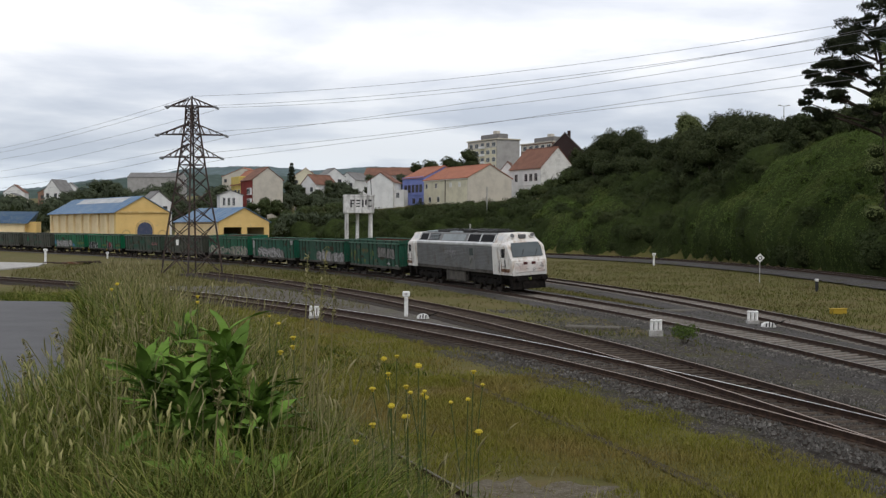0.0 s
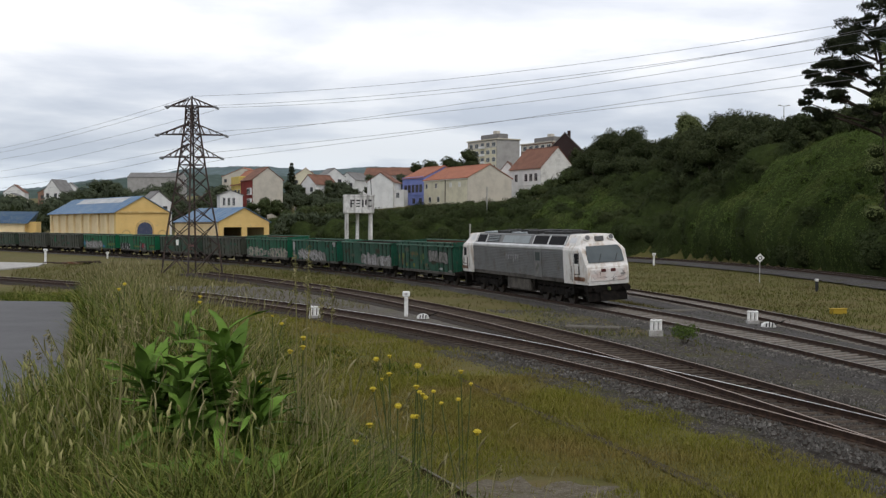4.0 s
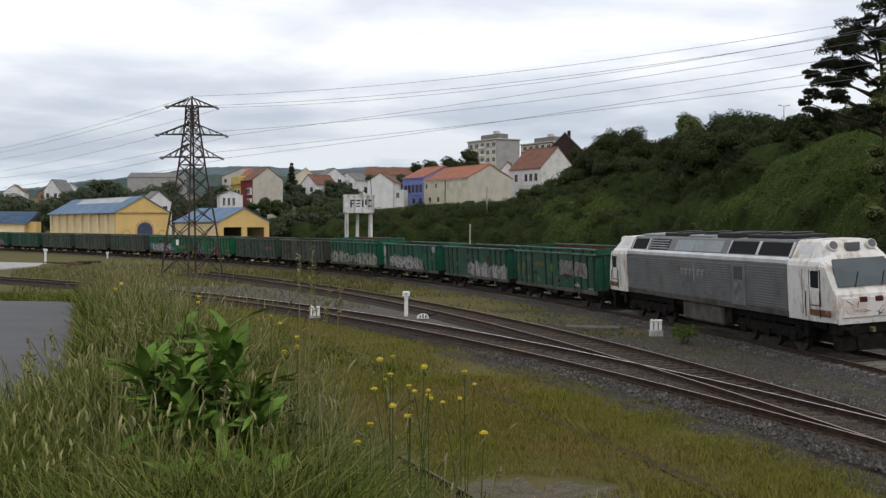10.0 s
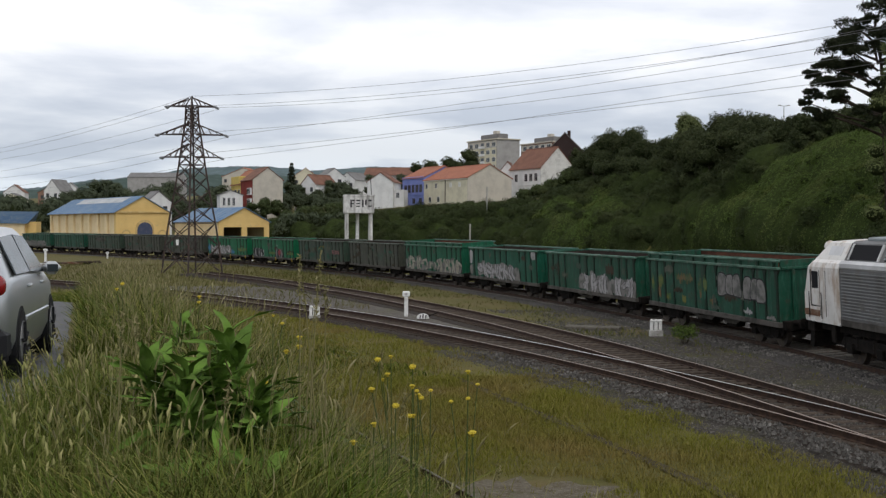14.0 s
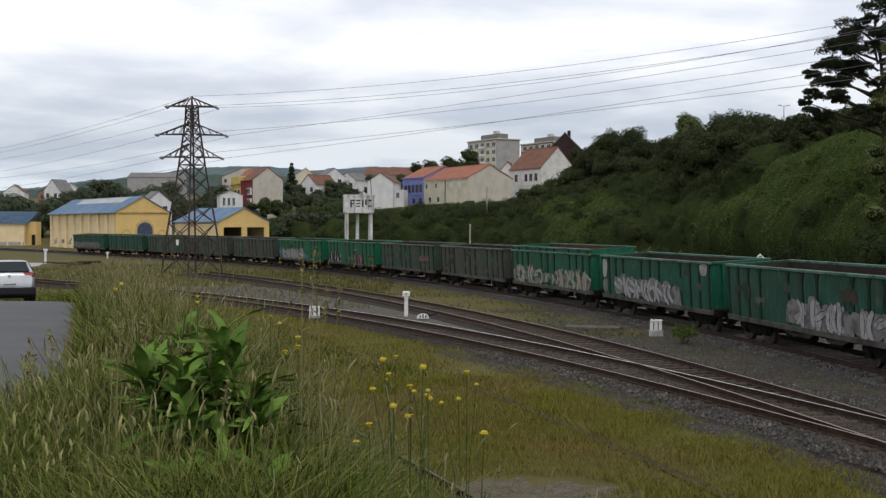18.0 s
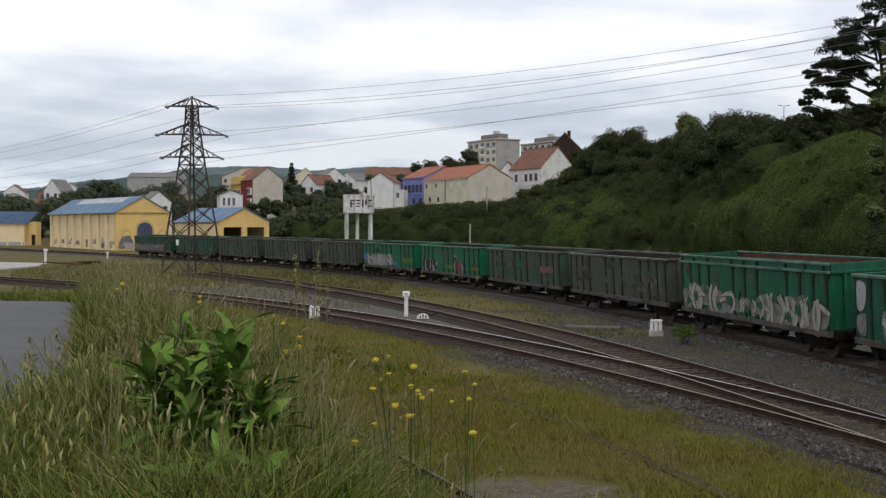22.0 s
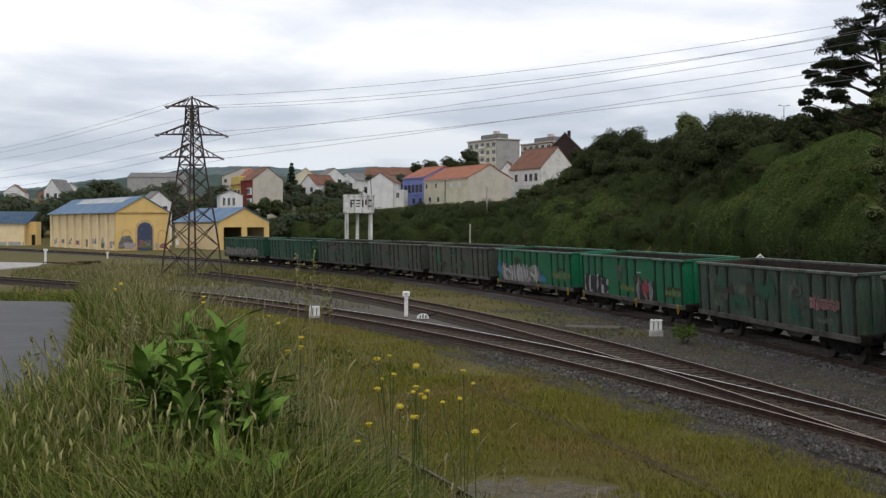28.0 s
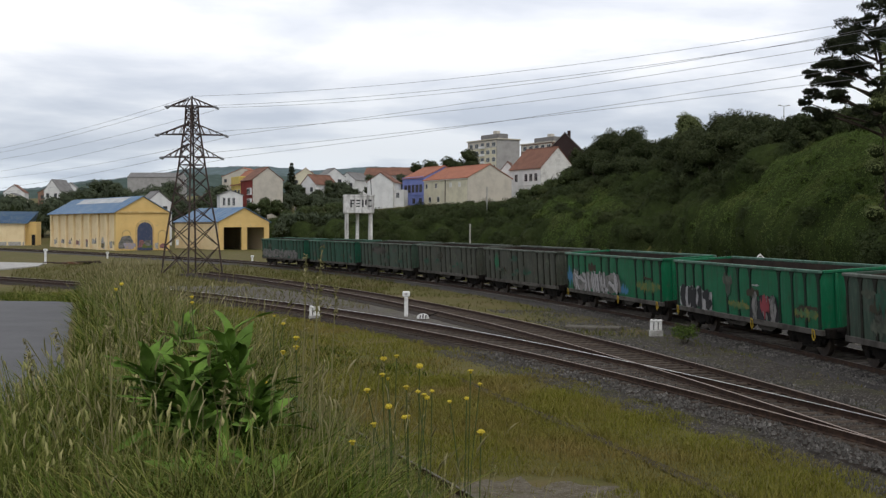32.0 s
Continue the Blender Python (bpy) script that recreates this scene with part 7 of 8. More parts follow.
def woods():
    rng = np.random.RandomState(11)
    bank = "dark dense broadleaf tree on the bank's crest"
    for x, y, z, r in ((30.4, 218, 21.8, 3.6), (32.9, 213, 23.1, 4.5), (35.8, 207, 23.3, 4.5), (37.7, 202, 21.2, 3.8), (40.1, 199, 20.2, 3.6), (41.4, 196, 21.4, 3.6), (43.6, 185, 21.8, 4.5), (45.1, 179, 22.4, 5.0), (46.9, 174, 23.0, 4.9), (48.4, 168, 22.1, 3.8), (50.6, 166, 21.2, 2.7), (52.5, 162, 20.9, 2.4), (53.4, 157, 20.5, 2.1), (52.6, 146, 19.5, 1.9), (53.3, 140, 18.6, 1.9), (54.0, 134, 17.7, 1.9), (28.8, 224, 19.3, 3.9), (49.5, 150, 20.3, 3.0), (52.5, 147, 20.3, 3.0), (55.0, 143, 20.0, 3.0), (57.5, 140, 19.8, 3.0), (46.5, 151, 18.6, 2.6), (50.0, 143, 18.7, 2.6), (53.5, 139, 18.5, 2.6)):
        tree("bank_tree", x, y, z, r, M["leaf_dark"], bank, rng, group="trees on the bank")
    for x, y, z, r in ((38.0, 189, 16.7, 3.0), (40.6, 176, 17.6, 3.2), (42.3, 168, 17.8, 2.8), (41.0, 166, 19.5, 3.6), (43.5, 160, 18.8, 3.4), (44.6, 156, 17.6, 2.8), (47.0, 155, 17.8, 2.2), (39.5, 172, 19.0, 3.4), (31.5, 196, 17.5, 3.2), (29.5, 198, 16.5, 2.6), (34.5, 192, 17.0, 3.0), (50.0, 140, 19.8, 2.4), (52.0, 138, 20.2, 2.4), (54.5, 136, 20.5, 2.6), (47.0, 142, 19.4, 2.0)):
        tree("bank_tree", x, y, z, r, M["leaf_dark"], "dark bushy tree part-way up the bank", rng, group="trees on the bank")
    for x, y, z, r in ((42.6, 190, 24.4, 2.6), (43.9, 189, 23.6, 2.0)):
        tree("willow", x, y, z, r, M["leaf_light"], "pale green feathery willow on the crest", rng)
    for x, y, z, r in ((-11.2, 222, 7.6, 2.0), (-8.2, 222, 8.2, 2.2), (-5.5, 222, 7.8, 2.0), (-2.9, 222, 8.6, 2.3), (0.1, 220, 8.8, 2.3), (2.8, 220, 9.3, 2.3), (5.7, 219, 9.7, 2.4), (8.3, 218, 9.5, 2.3), (10.3, 218, 8.6, 2.0), (-14.2, 222, 7.4, 2.0), (13.7, 220, 7.6, 1.8), (-46.5, 284, 11.8, 2.4), (-43.4, 284, 11.4, 2.4), (-50.0, 283, 10.6, 2.2), (-38.5, 268, 8.4, 2.2), (-35.0, 272, 8.8, 2.4), (-31.5, 266, 8.6, 2.2), (-28.0, 270, 9.0, 2.4), (-24.5, 264, 8.8, 2.2), (-21.5, 258, 9.2, 2.2), (17.3, 226, 10.3, 2.5), (20.0, 224, 9.6, 2.4), (23.0, 226, 10.6, 2.4), (26.2, 222, 13.0, 3.0)):
        tree("shrub", x, y, z, r, M["leaf_mid"], "dark green shrub below the houses", rng, group="shrubs below the houses")
    for x, y, z, r in ((-34.8, 236, 7.0, 2.2), (-32.1, 238, 7.6, 2.4), (-29.3, 240, 7.4, 2.2), (-25.2, 238, 7.2, 2.2), (-21.8, 234, 7.6, 2.2), (-17.3, 236, 7.9, 2.2), (-49.3, 300, 12.2, 3.5), (-51.6, 300, 11.0, 3), (-48.5, 305, 13.5, 3.5), (-46.7, 320, 14.0, 3.4), (-43.9, 330, 17.2, 3.6), (-47.9, 340, 18.6, 3.4), (-37.5, 320, 15.2, 3.0), (-34.4, 330, 18.9, 3.2), (-30.9, 330, 18.0, 3.2), (-28.0, 330, 16.7, 3.0), (-44.6, 300, 13.3, 3), (-39.5, 300, 13.8, 3.2), (-36.0, 300, 13.4, 3.0), (-33.0, 296, 12.9, 2.8), (-30.0, 296, 12.4, 2.6), (-27.0, 290, 11.6, 2.4), (-22.0, 335, 20.6, 3.0), (-17.5, 335, 20.2, 3.0), (-12.5, 335, 21.0, 3.0)):
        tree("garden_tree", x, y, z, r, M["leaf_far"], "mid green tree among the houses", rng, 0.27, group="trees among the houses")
    for x, y, z, r in ((-111.9, 280, 10.5, 5), (-110.2, 285, 11.8, 5), (-103.9, 280, 10.5, 5), (-103.8, 290, 12.0, 5), (-102.7, 300, 14.1, 5), (-102.0, 310, 15.7, 5.5), (-101.1, 320, 18.5, 5), (-96.3, 315, 16.9, 5), (-90.7, 310, 15.4, 5), (-85.2, 305, 14.6, 5), (-82.6, 310, 15.7, 5.5), (-81.0, 320, 17.8, 5.5), (-64.7, 310, 16.1, 5), (-65.0, 300, 13.3, 5), (-71.9, 290, 13.0, 4.5), (-65.5, 285, 11.8, 4.5), (-118.2, 290, 12.3, 5)):
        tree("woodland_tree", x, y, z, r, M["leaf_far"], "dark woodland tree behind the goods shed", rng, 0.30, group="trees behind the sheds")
    for x, y, z, r in ((7.3, 330, 28.2, 4), (-4.1, 330, 24.6, 4.5), (2.0, 340, 26.1, 4), (-7.9, 345, 25.0, 3.5), (5.4, 330, 24.8, 3.5), (35.5, 285, 25.3, 3)):
        tree("garden_tree", x, y, z, r, M["leaf_dark"], "dark tree below the apartment blocks", rng, 0.30)


woods()


def conifer(x, y, top, r, rng):
    g = float(ground_z(x, y))
    t = thing("conifer", pose(x, y, g), "narrow dark conifer among the houses", "tree")
    h = top - g
    bm = bmesh.new()
    tube(bm, (0, 0, -0.3), (0, 0, h), 0.25, 0.03, seg=6)
    part("trunk", bm, M["bark"], t)
    P, Nn = [], []
    for k in range(12):
        f = k / 11
        q, d = clump((0, 0, h * (0.15 + 0.85 * f)), r * (1.05 - f) + 0.25, 130, 0.4, rng, 0.5)
        P.append(q); Nn.append(d)
    cr = quads("crown", leaf_tris(np.concatenate(P), np.concatenate(Nn), np.full(12 * 130, 0.4), rng), M["needles"], 3)
    cr.parent = t


conifer(-50.5, 360, 25.1, 2.6, np.random.RandomState(2))


def pine():
    rng = np.random.RandomState(21)
    g = float(ground_z(44.3, 106))
    t = thing("pine_tree", Matrix(), "tall dark pine with open layered branches on the bank", "tree")
    bm = bmesh.new()
    way = [(44.6, 106, g - 0.4), (44.0, 106, 10.0), (43.2, 105.8, 16.0), (42.6, 105.5, 20.4), (41.8, 105.3, 25.0)]
    for i, (a, b) in enumerate(zip(way, way[1:])):
        tube(bm, a, b, 0.42 - 0.09 * i, 0.33 - 0.09 * i, seg=8)
    part("trunk", bm, M["bark"], t)
    lumps = ((41.8, 25.8, 3.0), (40.4, 24.6, 2.6), (42.5, 24.0, 3.0), (39.3, 23.1, 2.3), (41.3, 22.4, 2.4), (38.5, 22.2, 1.5), (37.7, 20.7, 2.3), (39.3, 20.5, 2.3), (41.0, 20.4, 1.6), (36.5, 20.0, 1.2), (37.3, 19.3, 1.6), (38.7, 19.1, 1.6), (36.4, 18.1, 1.4), (37.7, 17.7, 1.4), (35.8, 17.2, 0.9), (36.0, 16.3, 1.3), (37.3, 15.9, 1.2), (39.3, 17.7, 1.1), (40.4, 16.3, 1.4), (41.8, 17.7, 1.6), (44.5, 25.0, 2.8), (45.5, 22.0, 2.4), (44.8, 28.0, 2.6), (42.5, 28.5, 2.6), (42.5, 19.0, 1.6), (44.0, 20.5, 2.2), (45.5, 18.5, 2.2), (43.5, 16.5, 1.6), (45.0, 15.0, 2.0), (46.0, 21.0, 2.4), (41.6, 15.2, 1.3))
    P, Nn = [], []
    for k, (x, z, r) in enumerate(lumps):
        y = 105.3 + rng.uniform(-2.0, 2.0)
        for j in range(7):
            c = (x + rng.uniform(-0.6, 0.6) * r, y + rng.uniform(-0.6, 0.6) * r, z - 0.5 + rng.uniform(-0.28, 0.28) * r)
            q, d = clump(c, r * rng.uniform(0.26, 0.46), int(230 * r), 0.3, rng, 0.62)
            P.append(q); Nn.append(d)
        f = min(1, max(0, (z - 9) / 17))
        root = Vector((43.9 - 2.0 * f, 105.6, z - 1.6 - 0.16 * (43.5 - x)))
        bm = bmesh.new()
        mid = root.lerp(Vector((x, y, z - 0.4)), 0.55) + Vector((0, 0, rng.uniform(-0.2, 0.5)))
        tube(bm, root, mid, 0.13, 0.09, seg=6)
        tube(bm, mid, (x, y, z - 0.3), 0.09, 0.04, seg=6)
        part("limb", bm, M["bark"], t)
    P, Nn = np.concatenate(P), np.concatenate(Nn)
    cr = quads("crown", leaf_tris(P, Nn, np.full(len(P), 0.15), rng, 0.3), M["needles"], 3)
    cr.parent = t
    tree("bank_tree", 40.6, 99.0, 21.6, 2.0, M["leaf_light"], "yellow-green tree in front of the pine", rng, 0.12)


pine()


def far_hills():
    """Ridges beyond the town, with the haze put into their blue-green colours."""
    for name, y, zs, col, seed in (("backdrop", 3000, ((-1300, 95), (-1150, 108), (-1000, 128), (-850, 140), (-700, 166), (-520, 172), (-350, 160), (-200, 172), (0, 165), (300, 140), (900, 90)), (0.115, 0.15, 0.155), 1), ("backdrop", 2200, ((-1200, 42), (-900, 70), (-700, 95), (-560, 112), (-300, 106), (0, 112), (400, 70)), (0.07, 0.095, 0.085), 2)):
        mat = material("haze_tinted_ridge_%d" % seed, col, 1.0, var=((tuple(v * 0.8 for v in col), 0.012, 0.42, 0.6, 0.8), (tuple(min(1, v * 1.25) for v in col), 0.05, 0.5, 0.62, 0.6)), spec=0.0)
        xs = np.linspace(zs[0][0], zs[-1][0], 240)
        z = np.interp(xs, [a for a, _ in zs], [b for _, b in zs]) + np.array([5 * noise.noise((x * 0.02, seed, 0)) + 2.5 * noise.noise((x * 0.09, seed, 5)) for x in xs])
        rows = ((0, 1.0), (-120, 0.8), (-260, 0.4), (-420, 0.0))
        verts, faces = [], []
        for dy, f in rows:
            for x, h in zip(xs, z):
                verts.append((x, y + dy + 12 * noise.noise((x * 0.03, dy, 1)), h * f - (2 if f == 0 else 0)))
        n = len(xs)
        for r in range(len(rows) - 1):
            for i in range(n - 1):
                faces.append((r * n + i, r * n + i + 1, (r + 1) * n + i + 1, (r + 1) * n + i))
        tagged(raw(name, verts, faces, mat, smooth=True), "hazy wooded ridge beyond the town", "hills", kind="structure")


far_hills()

# ---- grass
M["grass"] = ramp_leaf("roadside_grass", ((0.0, (0.028, 0.052, 0.006)), (0.45, (0.066, 0.098, 0.012)), (0.74, (0.112, 0.132, 0.022)), (0.90, (0.180, 0.168, 0.046)), (1.0, (0.26, 0.225, 0.085))), patch=((0.135, 0.128, 0.046), 0.7, 0.50, 0.66, 0.45))
M["meadow"] = ramp_leaf("short_meadow_grass", ((0.0, (0.130, 0.132, 0.020)), (0.5, (0.162, 0.160, 0.027)), (0.85, (0.190, 0.178, 0.038)), (1.0, (0.22, 0.19, 0.070))), patch=((0.210, 0.150, 0.058), 0.25, 0.44, 0.70, 0.75))
M["lineside"] = ramp_leaf("dull_lineside_grass", ((0.0, (0.066, 0.076, 0.018)), (0.6, (0.096, 0.104, 0.027)), (1.0, (0.145, 0.130, 0.050))), patch=((0.105, 0.078, 0.036), 0.22, 0.46, 0.62, 0.6))
M["seed"] = ramp_leaf("dry_grass_seed", ((0.0, (0.12, 0.115, 0.045)), (0.6, (0.20, 0.18, 0.085)), (1.0, (0.30, 0.27, 0.145))))


def blades(name, X, Y, Z, H, W, mat, rng, bend=0.35, label="", three=True):
    """Tapered curved grass blades at the given roots."""
    n = len(X)
    a = rng.uniform(0, 2 * math.pi, n)
    side = np.stack([np.cos(a), np.sin(a), np.zeros(n)], 1)
    b = rng.uniform(0, 2 * math.pi, n)
    lean = np.stack([np.cos(b), np.sin(b), np.zeros(n)], 1) * (H * bend * rng.uniform(0.1, 1.0, n))[:, None]
    root = np.stack([X, Y, Z - 0.02], 1)
    up = np.zeros((n, 3)); up[:, 2] = H
    lv = ((0.0, 1.0), (0.45, 0.8), (0.8, 0.45), (1.0, 0.0)) if three else ((0.0, 1.0), (0.6, 0.7), (1.0, 0.0))
    rings = []
    for f, w in lv[:-1]:
        c = root + up * f + lean * f * f
        hw = side * (W * w / 2)[:, None]
        rings += [c - hw, c + hw]
    tip = root + up * (1 - 0.12 * bend) + lean
    V = np.stack(rings + [tip], 1)
    k = V.shape[1]
    base = (np.arange(n) * k)[:, None]
    if three:
        loops = np.concatenate([base + np.array([0, 1, 3, 2]), base + np.array([2, 3, 5, 4]), base + np.array([4, 5, 6])], 1)
        sizes = np.tile([4, 4, 3], n)
    else:
        loops = np.concatenate([base + np.array([0, 1, 3, 2]), base + np.array([2, 3, 4])], 1)
        sizes = np.tile([4, 3], n)
    me = bpy.data.meshes.new(name)
    me.vertices.add(n * k)
    me.vertices.foreach_set("co", V.reshape(-1).astype(np.float32))
    me.loops.add(loops.size)
    me.loops.foreach_set("vertex_index", loops.reshape(-1).astype(np.int32))
    me.polygons.add(len(sizes))
    st = np.concatenate([[0], np.cumsum(sizes)[:-1]])
    me.polygons.foreach_set("loop_start", st.astype(np.int32))
    me.update(calc_edges=True)
    ob = mesh_part(name, me, mat)
    tagged(ob, label, "grass", kind="stuff")
    return ob


def near_curve(name, y):
    """x of a line's centre at depth y."""
    l = np.array(LINES[name])
    o = np.argsort(l[:, 1])
    return np.interp(y, l[o, 1], l[o, 0])


def lawn():
    rng = np.random.RandomState(5)
    # tall roadside grass on the bank, denser near the camera
    def scatter(n, y0, y1, d0, d1):
        y = y0 + (y1 - y0) * rng.rand(n)
        d = d0 + (d1 - d0) * rng.rand(n)
        x = road_edge(y) + d / 0.948
        return x, y, d
    for n, y0, y1, d0, d1, h, w, nm, three in ((46000, 3.2, 8, 0.0, 4.9, 0.44, 0.0075, "verge_grass", True), (44000, 8, 15, 0.1, 5.2, 0.56, 0.0095, "verge_grass", True), (36000, 15, 34, 0.15, 6.4, 0.66, 0.02, "bank_grass", True), (44000, 34, 72, 0.2, 11.0, 0.55, 0.032, "bank_grass", False)):
        x, y, d = scatter(n, y0, y1, d0, d1)
        clumpy = np.array([noise.noise((a * 0.9, b * 0.9, 2.0)) for a, b in zip(x, y)])
        keep = rng.rand(n) < 0.62 + 0.8 * clumpy
        keep &= ((x + 1.2) ** 2 + (y - 5.55) ** 2) > 0.16 ** 2
        x, y, d, clumpy = x[keep], y[keep], d[keep], clumpy[keep]
        k = (0.36 + 0.74 * (1 - smoothstep(1.0, 3.4 + 0.05 * y0, d))) * np.clip((0.62 if y0 < 8 else 0.35) + d * 0.6, 0.3, 1.0)
        H = h * k * rng.uniform(0.45, 1.3, len(x)) * (1 + 0.5 * clumpy)
        blades(nm, x, y, ground_z(x, y), H, w * rng.uniform(0.6, 1.3, len(x)), M["grass"], rng, 1.5, "tall uneven roadside grass with dry blades", three)
    # short yellowing meadow between the slope and the spur
    for n, y0, y1 in ((100000, 15, 34), (60000, 34, 75)):
        y = y0 + (y1 - y0) * rng.rand(n)
        lim = near_curve("spur", y) - 1.5 - 1.15 * (1 - smoothstep(24, 33, y))
        lo = road_edge(y) + 5.0
        x = lo + (lim - lo) * rng.rand(n)
        ok = lim > lo
        bare = np.array([noise.noise((a * 0.5, b * 0.5, 9.0)) for a, b in zip(x, y)])
        gravel = ((x - 1.6) / 1.6) ** 2 + ((y - 18.6) / 2.2) ** 2 < 0.8 + 1.6 * bare
        edge = np.array([noise.noise((a * 0.35, b * 0.35, 4.0)) for a, b in zip(x, y)])
        ok &= ~(gravel & (rng.rand(n) < 0.95)) & (x < lim + 0.45 + 1.3 * edge + rng.normal(0, 0.25, n))
        for (ax, ay), (bx, by) in zip(RUT, RUT[1:]):
            f = np.clip(((x - ax) * (bx - ax) + (y - ay) * (by - ay)) / ((bx - ax) ** 2 + (by - ay) ** 2), 0, 1)
            ok &= (x - ax - f * (bx - ax)) ** 2 + (y - ay - f * (by - ay)) ** 2 > np.clip(0.05 + 0.10 * bare, 0, 1) ** 2
        x, y, bare = x[ok], y[ok], bare[ok]
        blades("meadow_grass", x, y, ground_z(x, y), (0.14 + 0.10 * np.clip(bare, -0.6, 1)) * rng.uniform(0.5, 1.6, len(x)), (0.007 + 0.00035 * y) * rng.uniform(0.6, 1.4, len(x)), M["meadow"], rng, 0.9, "short yellow-green meadow grass", False)
    # grass between and beyond the tracks
    parts = []
    for a, b, y0, y1, n, oa, ob in (("siding", "main", 26, 110, 15000, 1.9, -2.4), ("main", "loop", 62, 130, 12000, 2.6, -2.6), ("loop", "branch", 30, 150, 42000, 2.6, -3.4)):
        y = y0 + (y1 - y0) * rng.rand(n)
        xa = near_curve(a, y) + oa
        xb = (np.interp(y, [p[1] for p in LINES["branch"]], [p[0] for p in LINES["branch"]]) if b == "branch" else near_curve(b, y)) + ob
        x = xa + (xb - xa) * rng.rand(n)
        patch = np.array([noise.noise((p * 0.25, q * 0.18, 6.0)) for p, q in zip(x, y)])
        ok = (xb > xa) & (patch + rng.uniform(-0.6, 0.6, n) > (0.24 if a == "siding" else -0.4))
        parts.append((x[ok], y[ok]))
    # rough grass round the pylon, clear of the rails
    n = 16000
    y = rng.uniform(60, 132, n)
    x = -0.40 * y + rng.rand(n) * (0.40 * y - 4)
    ok = verge(x, y) > 0.5
    for line in ("main", "siding", "spur"):
        l = spline(LINES[line], 1.0)
        l = l[(l[:, 1] > 50) & (l[:, 1] < 145)]
        near = np.concatenate([np.min((x[i:i + 2000, None] - l[None, :, 0]) ** 2 + (y[i:i + 2000, None] - l[None, :, 1]) ** 2, axis=1) for i in range(0, n, 2000)])
        ok &= near > 2.1 ** 2
    ok &= ~((x < -45) & (y > 110))
    parts.append((x[ok], y[ok]))
    x, y = np.concatenate([p[0] for p in parts]), np.concatenate([p[1] for p in parts])
    blades("lineside_grass", x, y, ground_z(x, y), np.where(x < -4, 0.34, 0.17) * rng.uniform(0.4, 1.5, len(x)), 0.045 * rng.uniform(0.6, 1.4, len(x)), M["lineside"], rng, 1.0, "rough grass between the tracks", False)


lawn()


def spikes(name, base, way, L, R, mat, rng, label):
    """Tapered, slightly bent seed spikes standing at the given points."""
    n, m = len(base), 5
    way = way / (np.linalg.norm(way, axis=1)[:, None] + 1e-9)
    side = np.cross(way, rng.normal(0, 1, (n, 3)))
    side /= np.linalg.norm(side, axis=1)[:, None] + 1e-9
    up = np.cross(way, side)
    V = []
    for f, w in ((0.0, 0.35), (0.22, 0.95), (0.5, 1.0), (0.78, 0.7), (1.0, 0.1)):
        c = base + way * (L * f)[:, None] + side * (L * 0.28 * f * f)[:, None] - np.array((0, 0, 1.0)) * (L * 0.16 * f * f)[:, None]
        for k in range(m):
            a = 2 * math.pi * k / m + 1.3 * f
            V.append(c + (side * math.cos(a) + up * math.sin(a)) * (R * w * rng.uniform(0.3, 1.6, n))[:, None])
    V = np.stack(V, 1)
    q = [(r * m + k, r * m + (k + 1) % m, (r + 1) * m + (k + 1) % m, (r + 1) * m + k) for r in range(4) for k in range(m)]
    loops = (np.arange(n) * V.shape[1])[:, None, None] + np.array(q)[None]
    me = bpy.data.meshes.new(name)
    me.vertices.add(n * V.shape[1]); me.vertices.foreach_set("co", V.reshape(-1).astype(np.float32))
    me.loops.add(loops.size); me.loops.foreach_set("vertex_index", loops.reshape(-1).astype(np.int32))
    me.polygons.add(loops.size // 4); me.polygons.foreach_set("loop_start", np.arange(0, loops.size, 4, dtype=np.int32))
    me.update(calc_edges=True)
    ob = mesh_part(name, me, mat)
    tagged(ob, label, "grass", kind="stuff")


def seed_heads():
    """Tall dry stalks with slim seed spikes."""
    rng = np.random.RandomState(9)
    n = 2500
    y = np.where(rng.rand(n) < 0.13, rng.uniform(3.9, 9, n), 9 + 24 * rng.rand(n))
    d = 0.25 + 3.6 * rng.rand(n) ** 1.1
    y[:560] = rng.uniform(4.6, 11, 560)
    d[:560] = rng.uniform(0.3, 4.6, 560)
    x = road_edge(y) + d / 0.948
    z = ground_z(x, y)
    H = rng.uniform(0.40, 0.85, n) + 0.35 * smoothstep(6.5, 11, y) * rng.uniform(0.2, 1.0, n)
    H *= np.clip(0.25 + d, 0.4, 1.0) * (1 - 0.35 * smoothstep(1.6, 3.2, d))
    lean = np.stack([rng.normal(0.03, 0.24, n), rng.normal(0, 0.22, n), np.ones(n)], 1)
    root = np.stack([x, y, z], 1)
    tip = root + lean * H[:, None]
    w = (0.0013 + 0.00010 * y)
    V = np.stack([root - np.array((1, 0, 0)) * w[:, None], root + np.array((1, 0, 0)) * w[:, None], tip + np.array((1, 0, 0)) * w[:, None] * 0.6, tip - np.array((1, 0, 0)) * w[:, None] * 0.6], 1)
    tagged(quads("grass_stalks", V, M["seed"], 4), "thin dry grass stalks", "grass", kind="stuff")
    spikes("grass_seed_heads", tip - lean * 0.01, lean + rng.normal(0, 0.12, (n, 3)), rng.uniform(0.05, 0.12, n) * (1 + 0.012 * y), rng.uniform(0.002, 0.005, n) * (1 + 0.04 * y), M["seed"], rng, "pale slim seed heads over the roadside grass")


seed_heads()


